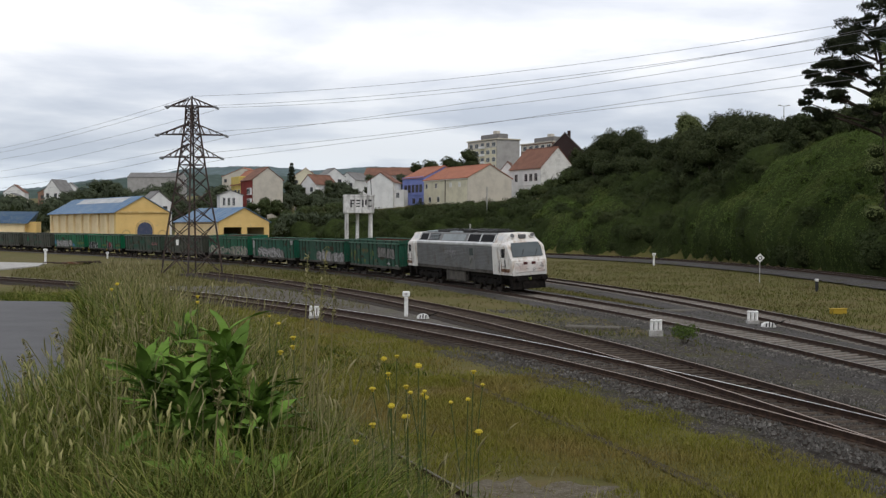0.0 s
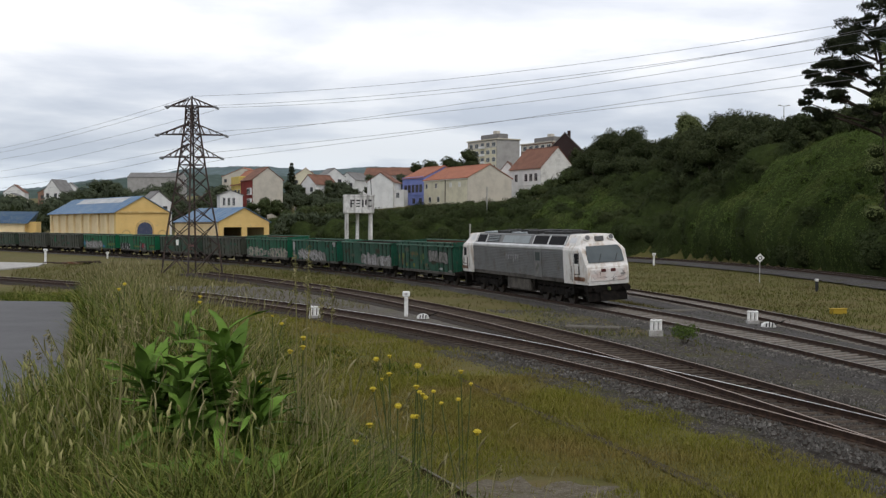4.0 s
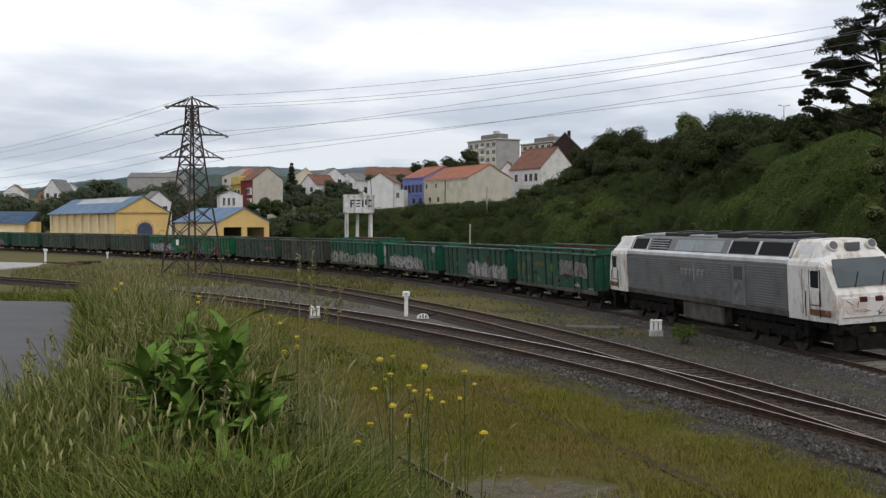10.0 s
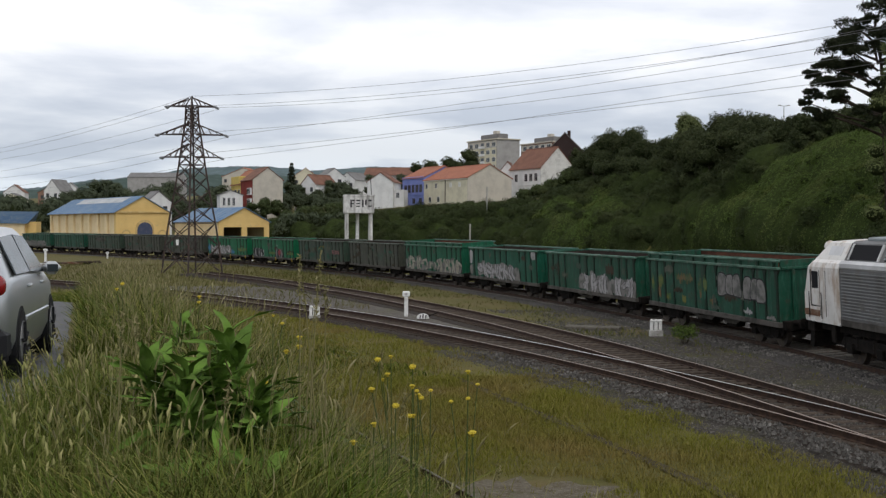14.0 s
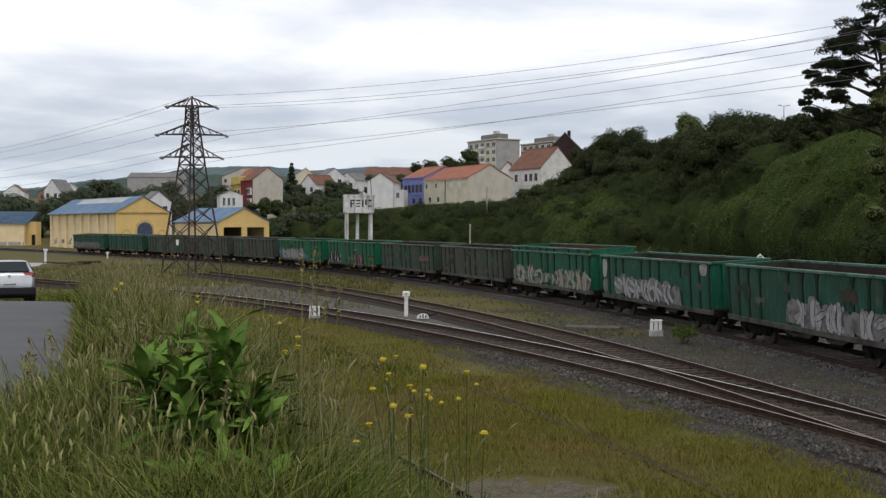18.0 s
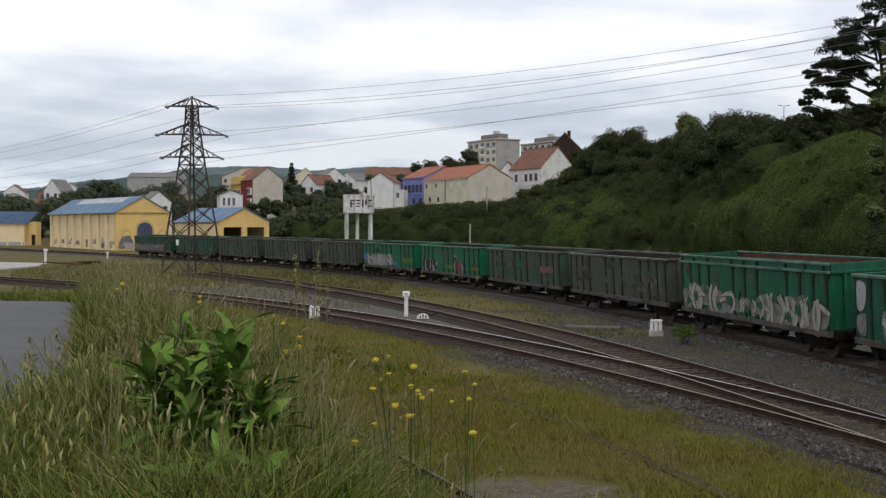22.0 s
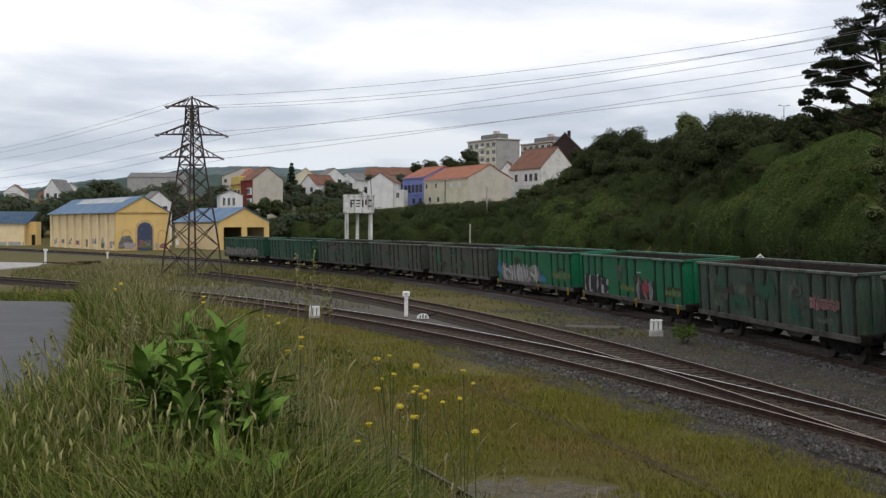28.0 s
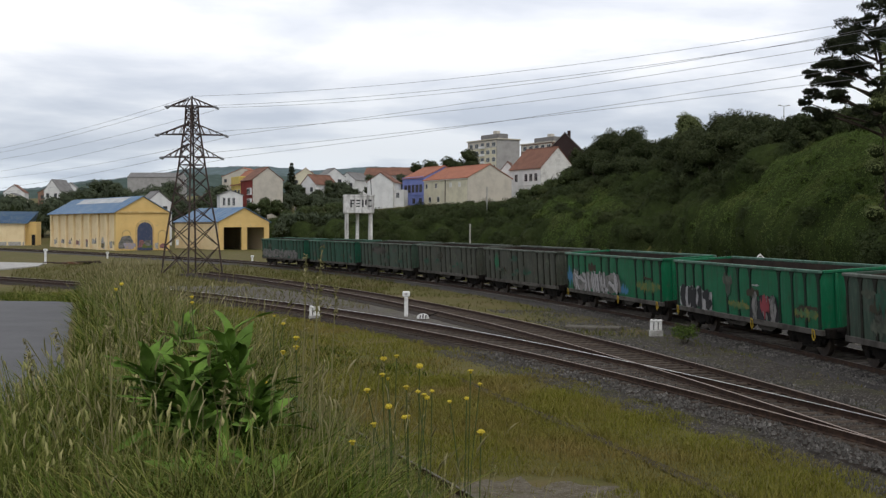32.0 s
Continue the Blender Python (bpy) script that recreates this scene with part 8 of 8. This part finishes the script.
def pale_heads():
    """A stand of barley-like grass with thick pale heads beside the dock."""
    rng = np.random.RandomState(41)
    n = 520
    y = rng.uniform(4.2, 8.2, n)
    d = rng.beta(1.5, 1.9, n) * 1.75
    x = road_edge(y) + d / 0.948
    z = ground_z(x, y)
    H = rng.uniform(0.25, 0.62, n)
    lean = np.stack([rng.normal(0, 0.16, n), rng.normal(0, 0.14, n), np.ones(n)], 1)
    root = np.stack([x, y, z], 1)
    tip = root + lean * H[:, None]
    e = np.array((0.0028, 0, 0))
    tagged(quads("barley_stalks", np.stack([root - e, root + e, tip + e * 0.7, tip - e * 0.7], 1), M["pale_grass"], 4), "green stalks of wild barley grass", "grass", kind="stuff")
    m = 3200
    py, pd = rng.uniform(4.2, 8.2, m), rng.beta(1.2, 1.8, m) * 1.9
    px = road_edge(py) + pd / 0.948
    blades("verge_grass", px, py, ground_z(px, py), rng.uniform(0.25, 0.60, m), rng.uniform(0.006, 0.014, m), M["pale_grass"], rng, 0.7, "pale green grass blades beside the dock")
    spikes("barley_heads", tip - lean * 0.01, lean, rng.uniform(0.05, 0.10, n), rng.uniform(0.004, 0.0085, n), M["pale_seed"], rng, "thick pale heads of wild barley grass")


M["pale_grass"] = ramp_leaf("pale_green_grass", ((0.0, (0.075, 0.105, 0.018)), (0.6, (0.130, 0.150, 0.034)), (1.0, (0.22, 0.205, 0.075))))
M["pale_seed"] = ramp_leaf("pale_green_barley", ((0.0, (0.15, 0.17, 0.050)), (0.6, (0.24, 0.24, 0.090)), (1.0, (0.36, 0.33, 0.15))))
pale_heads()

# ---- broad-leaved dock in front of the camera
M["dock"] = material("dock_leaf", (0.112, 0.195, 0.034), 0.8, var=(((0.080, 0.142, 0.026), 6, 0.42, 0.62, 0.8), ((0.15, 0.19, 0.06), 14, 0.56, 0.70, 0.6)), spec=0.06, obj_rand=0.36, bump=0.25, bump_scale=22)
M["stem"] = material("green_stem", (0.06, 0.085, 0.025), 0.6)


def dock_leaf_mesh(L, W, curl):
    bm = bmesh.new()
    rows = []
    n = 7
    for i in range(n + 1):
        f = i / n
        w = W * math.sin(math.pi * min(0.98, 0.08 + 0.9 * f)) ** 0.8 * (1.15 - 0.5 * f)
        x = L * f
        z = curl * (-1.5 * f * f + 0.45 * f) * L
        wave = (0.010 * math.sin(9 * f) + 0.006 * math.sin(23 * f)) * (1 if f < 0.95 else 0)
        rows.append([bm.verts.new((x, -w, z + 0.25 * w + wave)), bm.verts.new((x, -w * 0.5, z + 0.06 * w)), bm.verts.new((x, 0, z)), bm.verts.new((x, w * 0.5, z + 0.06 * w)), bm.verts.new((x, w, z + 0.25 * w - wave))])
    for a, b in zip(rows, rows[1:]):
        for k in range(4):
            bm.faces.new((a[k], b[k], b[k + 1], a[k + 1]))
    return bm


SWAY = []


def dock_plant(cx, cy, n, h, spread, label, seed, big=1.0):
    rng = random.Random(seed)
    g = float(ground_z(cx, cy))
    t = thing("dock_plant", pose(cx, cy, g), label, "wild plant")
    stems = []
    for i in range(6):
        a = rng.uniform(0, 6.28)
        top = Vector((math.cos(a) * spread * 0.40, math.sin(a) * spread * 0.35, h * rng.uniform(0.7, 1.0)))
        bm = bmesh.new()
        tube(bm, (0, 0, -0.05), top, 0.012, 0.006, seg=6)
        part("stem", bm, M["stem"], t)
        stems.append(top)
    for i in range(n):
        top = rng.choice(stems)
        f = rng.uniform(0.12, 1.0)
        p = top * f
        k = rng.choice(((0.20, 0.038, 0.6), (0.25, 0.044, 0.8), (0.14, 0.034, 0.4), (0.20, 0.028, 0.9), (0.22, 0.040, 0.3)))
        me = kept(("dockleaf", k), lambda: dock_leaf_mesh(k[0] * big, k[1] * big, k[2]))
        m = Matrix.Translation(p) @ Matrix.Rotation(rng.uniform(0, 6.28), 4, "Z") @ Matrix.Rotation(radians(rng.uniform(-85, -40) if f > 0.6 else rng.uniform(-65, 5)), 4, "Y") @ Matrix.Rotation(radians(rng.uniform(-30, 30)), 4, "X")
        mesh_part("leaf", me, M["dock"], t, "", m, True)
    SWAY.append(t)
    return t


dock_plant(-1.29, 5.5, 300, 0.93, 0.60, "broad-leaved green dock plant in the roadside grass", 4)
dock_plant(-1.10, 5.35, 190, 0.66, 0.58, "broad-leaved green dock plant in the roadside grass", 8)
dock_plant(-1.0, 4.9, 50, 0.36, 0.5, "low broad-leaved dock at the bank's edge", 12, 0.7)
dock_plant(-2.3, 9.2, 30, 0.75, 0.5, "broad-leaved green dock plant in the roadside grass", 15)


# ---- yellow wildflowers
M["petal"] = material("yellow_petals", (0.46, 0.36, 0.03), 0.6, var=(((0.30, 0.23, 0.02), 30, 0.45, 0.6, 0.6),))


def petal_mesh():
    bm = bmesh.new()
    n = 14
    rings = []
    for r, z in ((0.0, 0.012), (0.5, 0.016), (1.0, 0.006)):
        rings.append([bm.verts.new((r * 0.024 * math.cos(2 * math.pi * i / n) * (1 if i % 2 or r < 1 else 0.8), r * 0.024 * math.sin(2 * math.pi * i / n) * (1 if i % 2 or r < 1 else 0.8), z)) for i in range(n)])
    for a, b in zip(rings, rings[1:]):
        for i in range(n):
            bm.faces.new((a[i], a[(i + 1) % n], b[(i + 1) % n], b[i]))
    tube(bm, (0, 0, -0.012), (0, 0, 0.008), 0.008, 0.014, seg=8)
    bmesh.ops.remove_doubles(bm, verts=bm.verts, dist=0.0005)
    return bm


def wildflower(x, y, z, heads, label, seed):
    rng = random.Random(seed)
    g = float(ground_z(x, y))
    t = thing("wildflower", pose(x, y, g), label, "wildflower", "yellow flowers on the bank")
    h = max(0.25, z - g)
    for i in range(heads):
        p = Vector((rng.uniform(-0.09, 0.09) * (i > 0), rng.uniform(-0.06, 0.06) * (i > 0), h * (1 if i == 0 else rng.uniform(0.82, 1.0))))
        bm = bmesh.new()
        tube(bm, (0, 0, 0), (p.x * 0.3, p.y * 0.3, p.z * 0.6), 0.004, 0.003, seg=5)
        tube(bm, (p.x * 0.3, p.y * 0.3, p.z * 0.6), p, 0.003, 0.003, seg=5)
        part("stem", bm, M["stem"], t)
        k = rng.uniform(0.55, 1.05)
        me = kept("petals", petal_mesh)
        mesh_part("flower_head", me, M["petal"], t, "", Matrix.Translation(p) @ Matrix.Rotation(radians(rng.uniform(-20, 45)), 4, "X") @ Matrix.Diagonal((k, k, k, 1)))
    SWAY.append(t)
    return t


for i, (x, y, z, n) in enumerate(((-1.70, 7.5, 3.90, 2), (-0.87, 6.5, 3.72, 3), (-1.19, 7.5, 3.77, 2), (-1.00, 6.0, 3.52, 2), (-0.30, 6.5, 3.61, 3), (-0.14, 6.2, 3.59, 3), (-0.30, 6.0, 3.57, 2), (-0.17, 5.8, 3.53, 3), (-0.07, 5.8, 3.51, 2), (0.11, 5.6, 3.50, 2), (0.14, 6.2, 3.56, 2), (0.18, 5.4, 3.36, 1), (-0.42, 5.2, 3.35, 1), (-0.25, 5.6, 3.46, 1), (-2.83, 9.5, 3.88, 2), (-0.36, 5.5, 3.38, 1))):
    wildflower(x, y, z, n, "yellow hawkbit flowers on thin stems in the grass", i)


def bush(x, y, r, label):
    rng = np.random.RandomState(int(abs(x) * 10) + 50)
    g = float(ground_z(x, y))
    t = thing("small_bush", pose(x, y, g), label, "bush")
    P, Nn = [], []
    for k in range(6):
        a = k * 1.05
        bm = bmesh.new()
        tip = (math.cos(a) * r * 0.6, math.sin(a) * r * 0.6, r * 1.1)
        tube(bm, (0, 0, -0.05), tip, 0.015, 0.006, seg=5)
        part("twig", bm, M["bark"], t)
        q, d = clump((tip[0] * 0.7, tip[1] * 0.7, r * 0.75), r * 0.55, 130, 0.06, rng, 1.1)
        P.append(q); Nn.append(d)
    P, Nn = np.concatenate(P), np.concatenate(Nn)
    cr = quads("leaves", leaf_tris(P, Nn, np.full(len(P), 0.055), rng, 0.5), M["ivy"], 3)
    cr.parent = t


bush(9.75, 43.4, 0.62, "small green bush growing in the ballast")
bush(-14.5, 118.0, 0.8, "ragged bush beside the pylon")


def tall_stalk(x, y, h, lean, label, seed):
    """One tall dry grass stalk with a drooping feathery head."""
    rng = np.random.RandomState(seed)
    g = float(ground_z(x, y))
    t = thing("tall_grass", pose(x, y, g), label, "grass", "tall stalks in the foreground")
    bm = bmesh.new()
    pts = [Vector((lean * (k / 6) ** 2, 0.02 * k / 6, h * k / 6)) for k in range(7)]
    for k, (a, b) in enumerate(zip(pts, pts[1:])):
        tube(bm, a, b, 0.0055 - 0.0005 * k, 0.0050 - 0.0005 * k, seg=5)
    part("stalk", bm, M["seed"], t)
    k = 46
    f = rng.uniform(0, 1, k)
    c = np.stack([lean * (0.86 + 0.16 * f) + rng.normal(0, 0.008, k), rng.normal(0, 0.008, k), h * (0.84 + 0.17 * f)], 1)
    hd = quads("seed_head", leaf_tris(c, rng.normal(0, 1, (k, 3)), np.full(k, 0.014), rng, 0.35), M["seed"], 3)
    hd.parent = t
    for j in range(3):
        bm = bmesh.new()
        z, w, s = h * (0.15 + 0.2 * j), 0.006, (-1) ** j
        q = [bm.verts.new(p) for p in ((0, -w, z), (0, w, z), (s * 0.16, w, z + 0.16), (s * 0.16, -w, z + 0.16), (s * 0.3, 0, z + 0.12))]
        bm.faces.new((q[0], q[1], q[2], q[3])); bm.faces.new((q[3], q[2], q[4]))
        part("blade", bm, M["stem"], t)
    SWAY.append(t)


for i, (x, y, h, lean) in enumerate(((-0.75, 6.0, 1.42, 0.05), (-0.70, 6.1, 1.30, -0.06), (-0.80, 6.3, 1.20, 0.10), (-1.52, 5.0, 1.05, 0.02), (-0.98, 4.6, 0.80, 0.06), (-0.45, 6.5, 1.05, 0.08), (-2.2, 5.6, 0.85, -0.18), (-1.9, 6.6, 0.9, 0.05), (-0.3, 5.8, 0.8, 0.12), (0.25, 6.6, 0.85, 0.1), (-2.02, 6.0, 0.82, -0.28), (-1.95, 5.6, 0.78, -0.22), (-2.12, 6.4, 0.85, -0.2), (-0.78, 5.9, 1.36, 0.0), (-0.66, 6.2, 1.28, 0.03))):
    tall_stalk(x, y, h, lean, "tall dry grass stalk with a feathery head", i + 60)


# ---- the passing car
M["car"] = material("silver_car_paint", (0.50, 0.52, 0.53), 0.28, 0.75, spec=0.5, var=(((0.44, 0.46, 0.47), 0.8, 0.4, 0.6, 0.5),))
M["car_glass"] = material("tinted_car_glass", (0.022, 0.030, 0.033), 0.15, spec=0.3)
M["car_black"] = material("black_car_plastic", (0.018, 0.018, 0.02), 0.6)
M["car_red"] = material("red_tail_lamp_lens", (0.24, 0.010, 0.012), 0.2, spec=0.5)
M["car_lens"] = material("pale_lamp_lens", (0.36, 0.20, 0.19), 0.2, spec=0.5)
M["tyre"] = material("tyre_rubber", (0.02, 0.02, 0.02), 0.85)
M["alloy"] = material("grey_alloy", (0.40, 0.40, 0.41), 0.35, 0.7)
M["plate"] = material("pale_number_plate", (0.62, 0.62, 0.58), 0.5)


def car_section(x):
    """Half outline (y, z) of the body at x; front at +x. Two-box hatchback, 4.2 m long."""
    belt = np.interp(x, (-2.1, -1.9, -1.0, 0.6, 1.15, 1.7, 2.1), (0.86, 0.96, 0.97, 0.95, 0.92, 0.80, 0.58))
    roof = np.interp(x, (-2.1, -2.02, -1.82, -1.55, -1.0, 0.1, 0.55, 1.0, 1.35, 1.8, 2.1), (0.88, 1.0, 1.25, 1.42, 1.47, 1.485, 1.40, 1.12, 0.95, 0.84, 0.62))
    w = np.interp(x, (-2.1, -1.95, -1.6, 0, 1.4, 1.85, 2.1), (0.74, 0.83, 0.87, 0.88, 0.87, 0.80, 0.62))
    tw = np.interp(x, (-2.1, -1.9, -1.4, 0.3, 1.1, 2.1), (0.60, 0.62, 0.60, 0.61, 0.70, 0.5))
    low = np.interp(x, (-2.1, -1.9, 1.8, 2.1), (0.36, 0.20, 0.20, 0.30))
    roof = max(roof, belt + 0.012)
    h = [(w * 0.92, low), (w, low + 0.16), (w, 0.60), (w * 0.985, belt - 0.05), (w * 0.95, belt), (tw + 0.03 + (w - tw) * 0.25, belt + (roof - belt) * 0.62), (tw, roof - 0.05 * (roof - belt)), (tw * 0.7, roof), (0, roof + 0.008)]
    return [(-a, b) for a, b in h] + [(a, b) for a, b in h[-2::-1]]


def car():
    t = thing("car", Matrix(), "silver five-door hatchback car driving off along the road", "car")
    xs = (-2.1, -2.06, -1.98, -1.85, -1.65, -1.4, -1.0, -0.5, 0.0, 0.4, 0.75, 1.1, 1.4, 1.7, 1.9, 2.02, 2.1)
    bm = bmesh.new()
    loft(bm, [[(x, y, z) for y, z in car_section(x)] for x in xs])
    n = len(car_section(0))
    bm.verts.ensure_lookup_table()
    bm.faces.new(bm.verts[:n][::-1])
    bm.faces.new(bm.verts[-n:])
    bmesh.ops.recalc_face_normals(bm, faces=bm.faces)
    body = part("body", bm, M["car"], t, smooth=True)
    # side glass, following the cabin flank
    for s in (-1, 1):
        for x0, x1, x2, x3 in ((-1.55, -0.62, -0.62, -1.42), (-0.55, 0.82, 0.22, -0.55)):
            bm = bmesh.new()
            pts = []
            for x, f in ((x0, 0.06), (x1, 0.06), (x2, 0.86), (x3, 0.86)):
                sec = car_section(x)
                a, b = Vector((abs(sec[4][0]), sec[4][1])), Vector((abs(sec[6][0]), sec[6][1]))
                p = a.lerp(b, f)
                pts.append((x, s * (p.x + 0.035), p.y))
            if s < 0:
                pts = pts[::-1]
            slab(bm, pts, 0.012, (0, s, 0.3))
            part("side_window", bm, M["car_glass"], body)
        m = part("door_mirror", boxed(0.60, 0.80, min(s * 0.84, s * 1.05), max(s * 0.84, s * 1.05), 0.93, 1.08, bevel=0.065), M["car"], body)
        part("mirror_glass", boxed(0.587, 0.602, min(s * 0.91, s * 1.03), max(s * 0.91, s * 1.03), 0.965, 1.05, bevel=0.004), M["car_glass"], m)
        for x in (-0.72, 0.35):
            part("door_handle", boxed(x - 0.1, x + 0.1, min(s * 0.86, s * 0.905), max(s * 0.86, s * 0.905), 0.84, 0.875, bevel=0.012), M["car"], body)
        part("side_moulding", boxed(-1.0, 0.95, min(s * 0.86, s * 0.892), max(s * 0.86, s * 0.892), 0.50, 0.56, bevel=0.012), M["car"], body)
        bm = bmesh.new()
        bmesh.ops.create_uvsphere(bm, u_segments=20, v_segments=12, radius=1.0)
        for v in bm.verts:
            # a rounded block rather than a ball
            c = [math.copysign(abs(a) ** 0.72, a) for a in v.co]
            v.co = Vector((-1.96 + 0.125 * c[0], s * (0.62 + 0.205 * c[1]), 0.895 + 0.125 * c[2]))
        if s < 0:
            bmesh.ops.reverse_faces(bm, faces=bm.faces)
        l = part("tail_lamp", bm, M["car_red"], body, smooth=True, label= "rounded red tail lamp with pale round lenses")
        for y in (0.56, 0.70):
            bm = bmesh.new()
            tube(bm, (-2.08, s * y, 0.895), (-2.094, s * y, 0.895), 0.042, seg=14)
            part("lamp_lens", bm, M["car_lens"], l)
        part("headlamp", boxed(1.70, 1.98, min(s * 0.42, s * 0.74), max(s * 0.42, s * 0.74), 0.60, 0.74, bevel=0.05), M["car_lens"], body)
        for x in (-1.29, 1.29):
            bm = bmesh.new()
            tube(bm, (x, s * 0.66, 0.315), (x, s * 0.872, 0.315), 0.36, seg=24)
            part("wheel_arch", bm, M["car_black"], body)
            bm = bmesh.new()
            tube(bm, (0, s * -0.10, 0), (0, s * 0.10, 0), 0.315, seg=28)
            w = part("wheel", bm, M["tyre"], t, m=pose(x, s * 0.785, 0.315))
            bm = bmesh.new()
            tube(bm, (0, s * 0.09, 0), (0, s * 0.108, 0), 0.21, seg=20)
            rim = part("rim", bm, M["alloy"], w)
            bm = bmesh.new()
            for k in range(5):
                a = 2 * math.pi * k / 5
                bar(bm, (0.03 * math.cos(a), s * 0.112, 0.03 * math.sin(a)), (0.2 * math.cos(a), s * 0.112, 0.2 * math.sin(a)), 0.045, 0.02)
            part("spokes", bm, M["car_black"], w)
            CAR_WHEELS.append((w, x, s))
    # rear screen, windscreen, bumpers, plate, emblem disc
    bm = bmesh.new()
    slab(bm, [(-2.035, 0.66, 1.03), (-2.035, -0.66, 1.03), (-1.70, -0.56, 1.37), (-1.70, 0.56, 1.37)], 0.03, (-0.75, 0, 0.6))
    part("rear_screen", bm, M["car_glass"], body)
    bm = bmesh.new()
    slab(bm, [(1.06, -0.68, 1.05), (1.06, 0.68, 1.05), (0.42, 0.56, 1.42), (0.42, -0.56, 1.42)], 0.03, (0.5, 0, 0.8))
    part("windscreen", bm, M["car_glass"], body)
    part("rear_bumper", boxed(-2.13, -1.72, -0.845, 0.845, 0.19, 0.50, bevel=0.06), M["car_black"], body)
    part("front_bumper", boxed(1.8, 2.12, -0.7, 0.7, 0.25, 0.48, bevel=0.06), M["car_black"], body)
    part("underbody", boxed(-1.95, 1.95, -0.80, 0.80, 0.12, 0.42, bevel=0.05), M["car_black"], body)
    pl = part("number_plate", boxed(-2.15, -2.12, -0.26, 0.26, 0.53, 0.64, bevel=0.008), M["plate"], body)
    for i in range(6):
        part("plate_bar", boxed(-2.156, -2.151, -0.21 + i * 0.072, -0.165 + i * 0.072, 0.555, 0.615), M["car_black"], pl)
    bm = bmesh.new()
    tube(bm, (-2.09, 0, 0.86), (-2.115, 0, 0.86), 0.055, seg=16)
    part("tailgate_emblem", bm, M["alloy"], body)
    return t


CAR_WHEELS = []
CAR = car()
# rear of the car along the lane: seconds, x of its near flank, y, height of the road
CAR_WAY = ((0.0, 17.1, -68.0), (12.0, -0.1, -4.4), (13.0, -1.98, 2.55), (13.5, -2.97, 6.2), (14.0, -3.97, 9.9), (14.2, -4.35, 11.3), (14.5, -4.78, 12.9), (15.0, -5.98, 16.5), (16.0, -8.62, 23.9), (16.5, -9.84, 27.3), (17.0, -11.08, 30.4), (18.0, -14.2, 37.7), (19.0, -17.7, 45.0), (20.0, -22.0, 52.2), (22.0, -33.0, 65.0), (32.0, -95.0, 125.0))


# ---- what moves
SPEED = (177.89, 84.7302, -124.492, -459.2179, -55.4859, 792.5345)


def run(t):
    """Metres that the train has rolled, counted from half-way through."""
    u = t / 32 - 0.5
    return sum(c * u ** (k + 1) for k, c in enumerate(SPEED))


def motions():
    for ob, off, half in TRAIN:
        rows = []
        for i in range(33):
            s = -23.2275 + run(i) - run(9.0) + off
            a, b = main_at(s + half), main_at(s - half)
            h = math.atan2(a[1] - b[1], a[0] - b[0])
            m = Matrix.Translation(((a[0] + b[0]) / 2, (a[1] + b[1]) / 2, 0)) @ Matrix.Rotation(h, 4, "Z")
            rows.append((float(i), m @ Matrix.Rotation(TRACK["cant"], 4, "X")))
        walk(ob, rows)

    # wheelsets roll with the train
    for ob, x, r in WHEELS:
        walk(ob, [(i / 10, pose(x, 0, r) @ Matrix.Rotation((run(i / 10) - run(0)) / r, 4, "Y")) for i in range(321)])
    # plants stir in the wind
    for i, ob in enumerate(SWAY):
        base = ob.matrix_basis.copy()
        walk(ob, [(j * 0.8, base @ Matrix.Rotation(radians(1.6 * math.sin(j * 1.9 + i) + 0.8 * math.sin(j * 0.7 + 2 * i)), 4, "Y") @ Matrix.Rotation(radians(1.0 * math.cos(j * 1.3 + i)), 4, "X")) for j in range(41)])
    rows = []
    for i, (t, x, y) in enumerate(CAR_WAY):
        j0, j1 = max(0, i - 1), min(len(CAR_WAY) - 1, i + 1)
        dx, dy = CAR_WAY[j1][1] - CAR_WAY[j0][1], CAR_WAY[j1][2] - CAR_WAY[j0][2]
        h = math.atan2(dy, dx) - 0.02 * min(1, max(0, (17.5 - t) / 3))
        c, s = math.cos(h), math.sin(h)
        # from the near rear corner to the car's middle
        px, py = x + c * 2.1 - s * 0.88, y + s * 2.1 + c * 0.88
        z0, z1 = (float(road_z(py + d * s)) for d in (-1.3, 1.3))
        tilt = math.atan2(z1 - z0, 2.6)
        rows.append((t, Matrix.Translation((px, py, (z0 + z1) / 2 + 0.03)) @ Matrix.Rotation(h, 4, "Z") @ Matrix.Rotation(-tilt, 4, "Y")))
    walk(CAR, rows)
    for ob, x, s in CAR_WHEELS:
        turn = [(0.0, pose(x, s * 0.785, 0.315))]
        for j in range(240):
            turn.append((12.5 + j / 30, pose(x, s * 0.785, 0.315) @ Matrix.Rotation(7.3 / 30 * j / 0.315, 4, "Y")))
        turn.append((32.0, turn[-1][1]))
        walk(ob, turn)


motions()
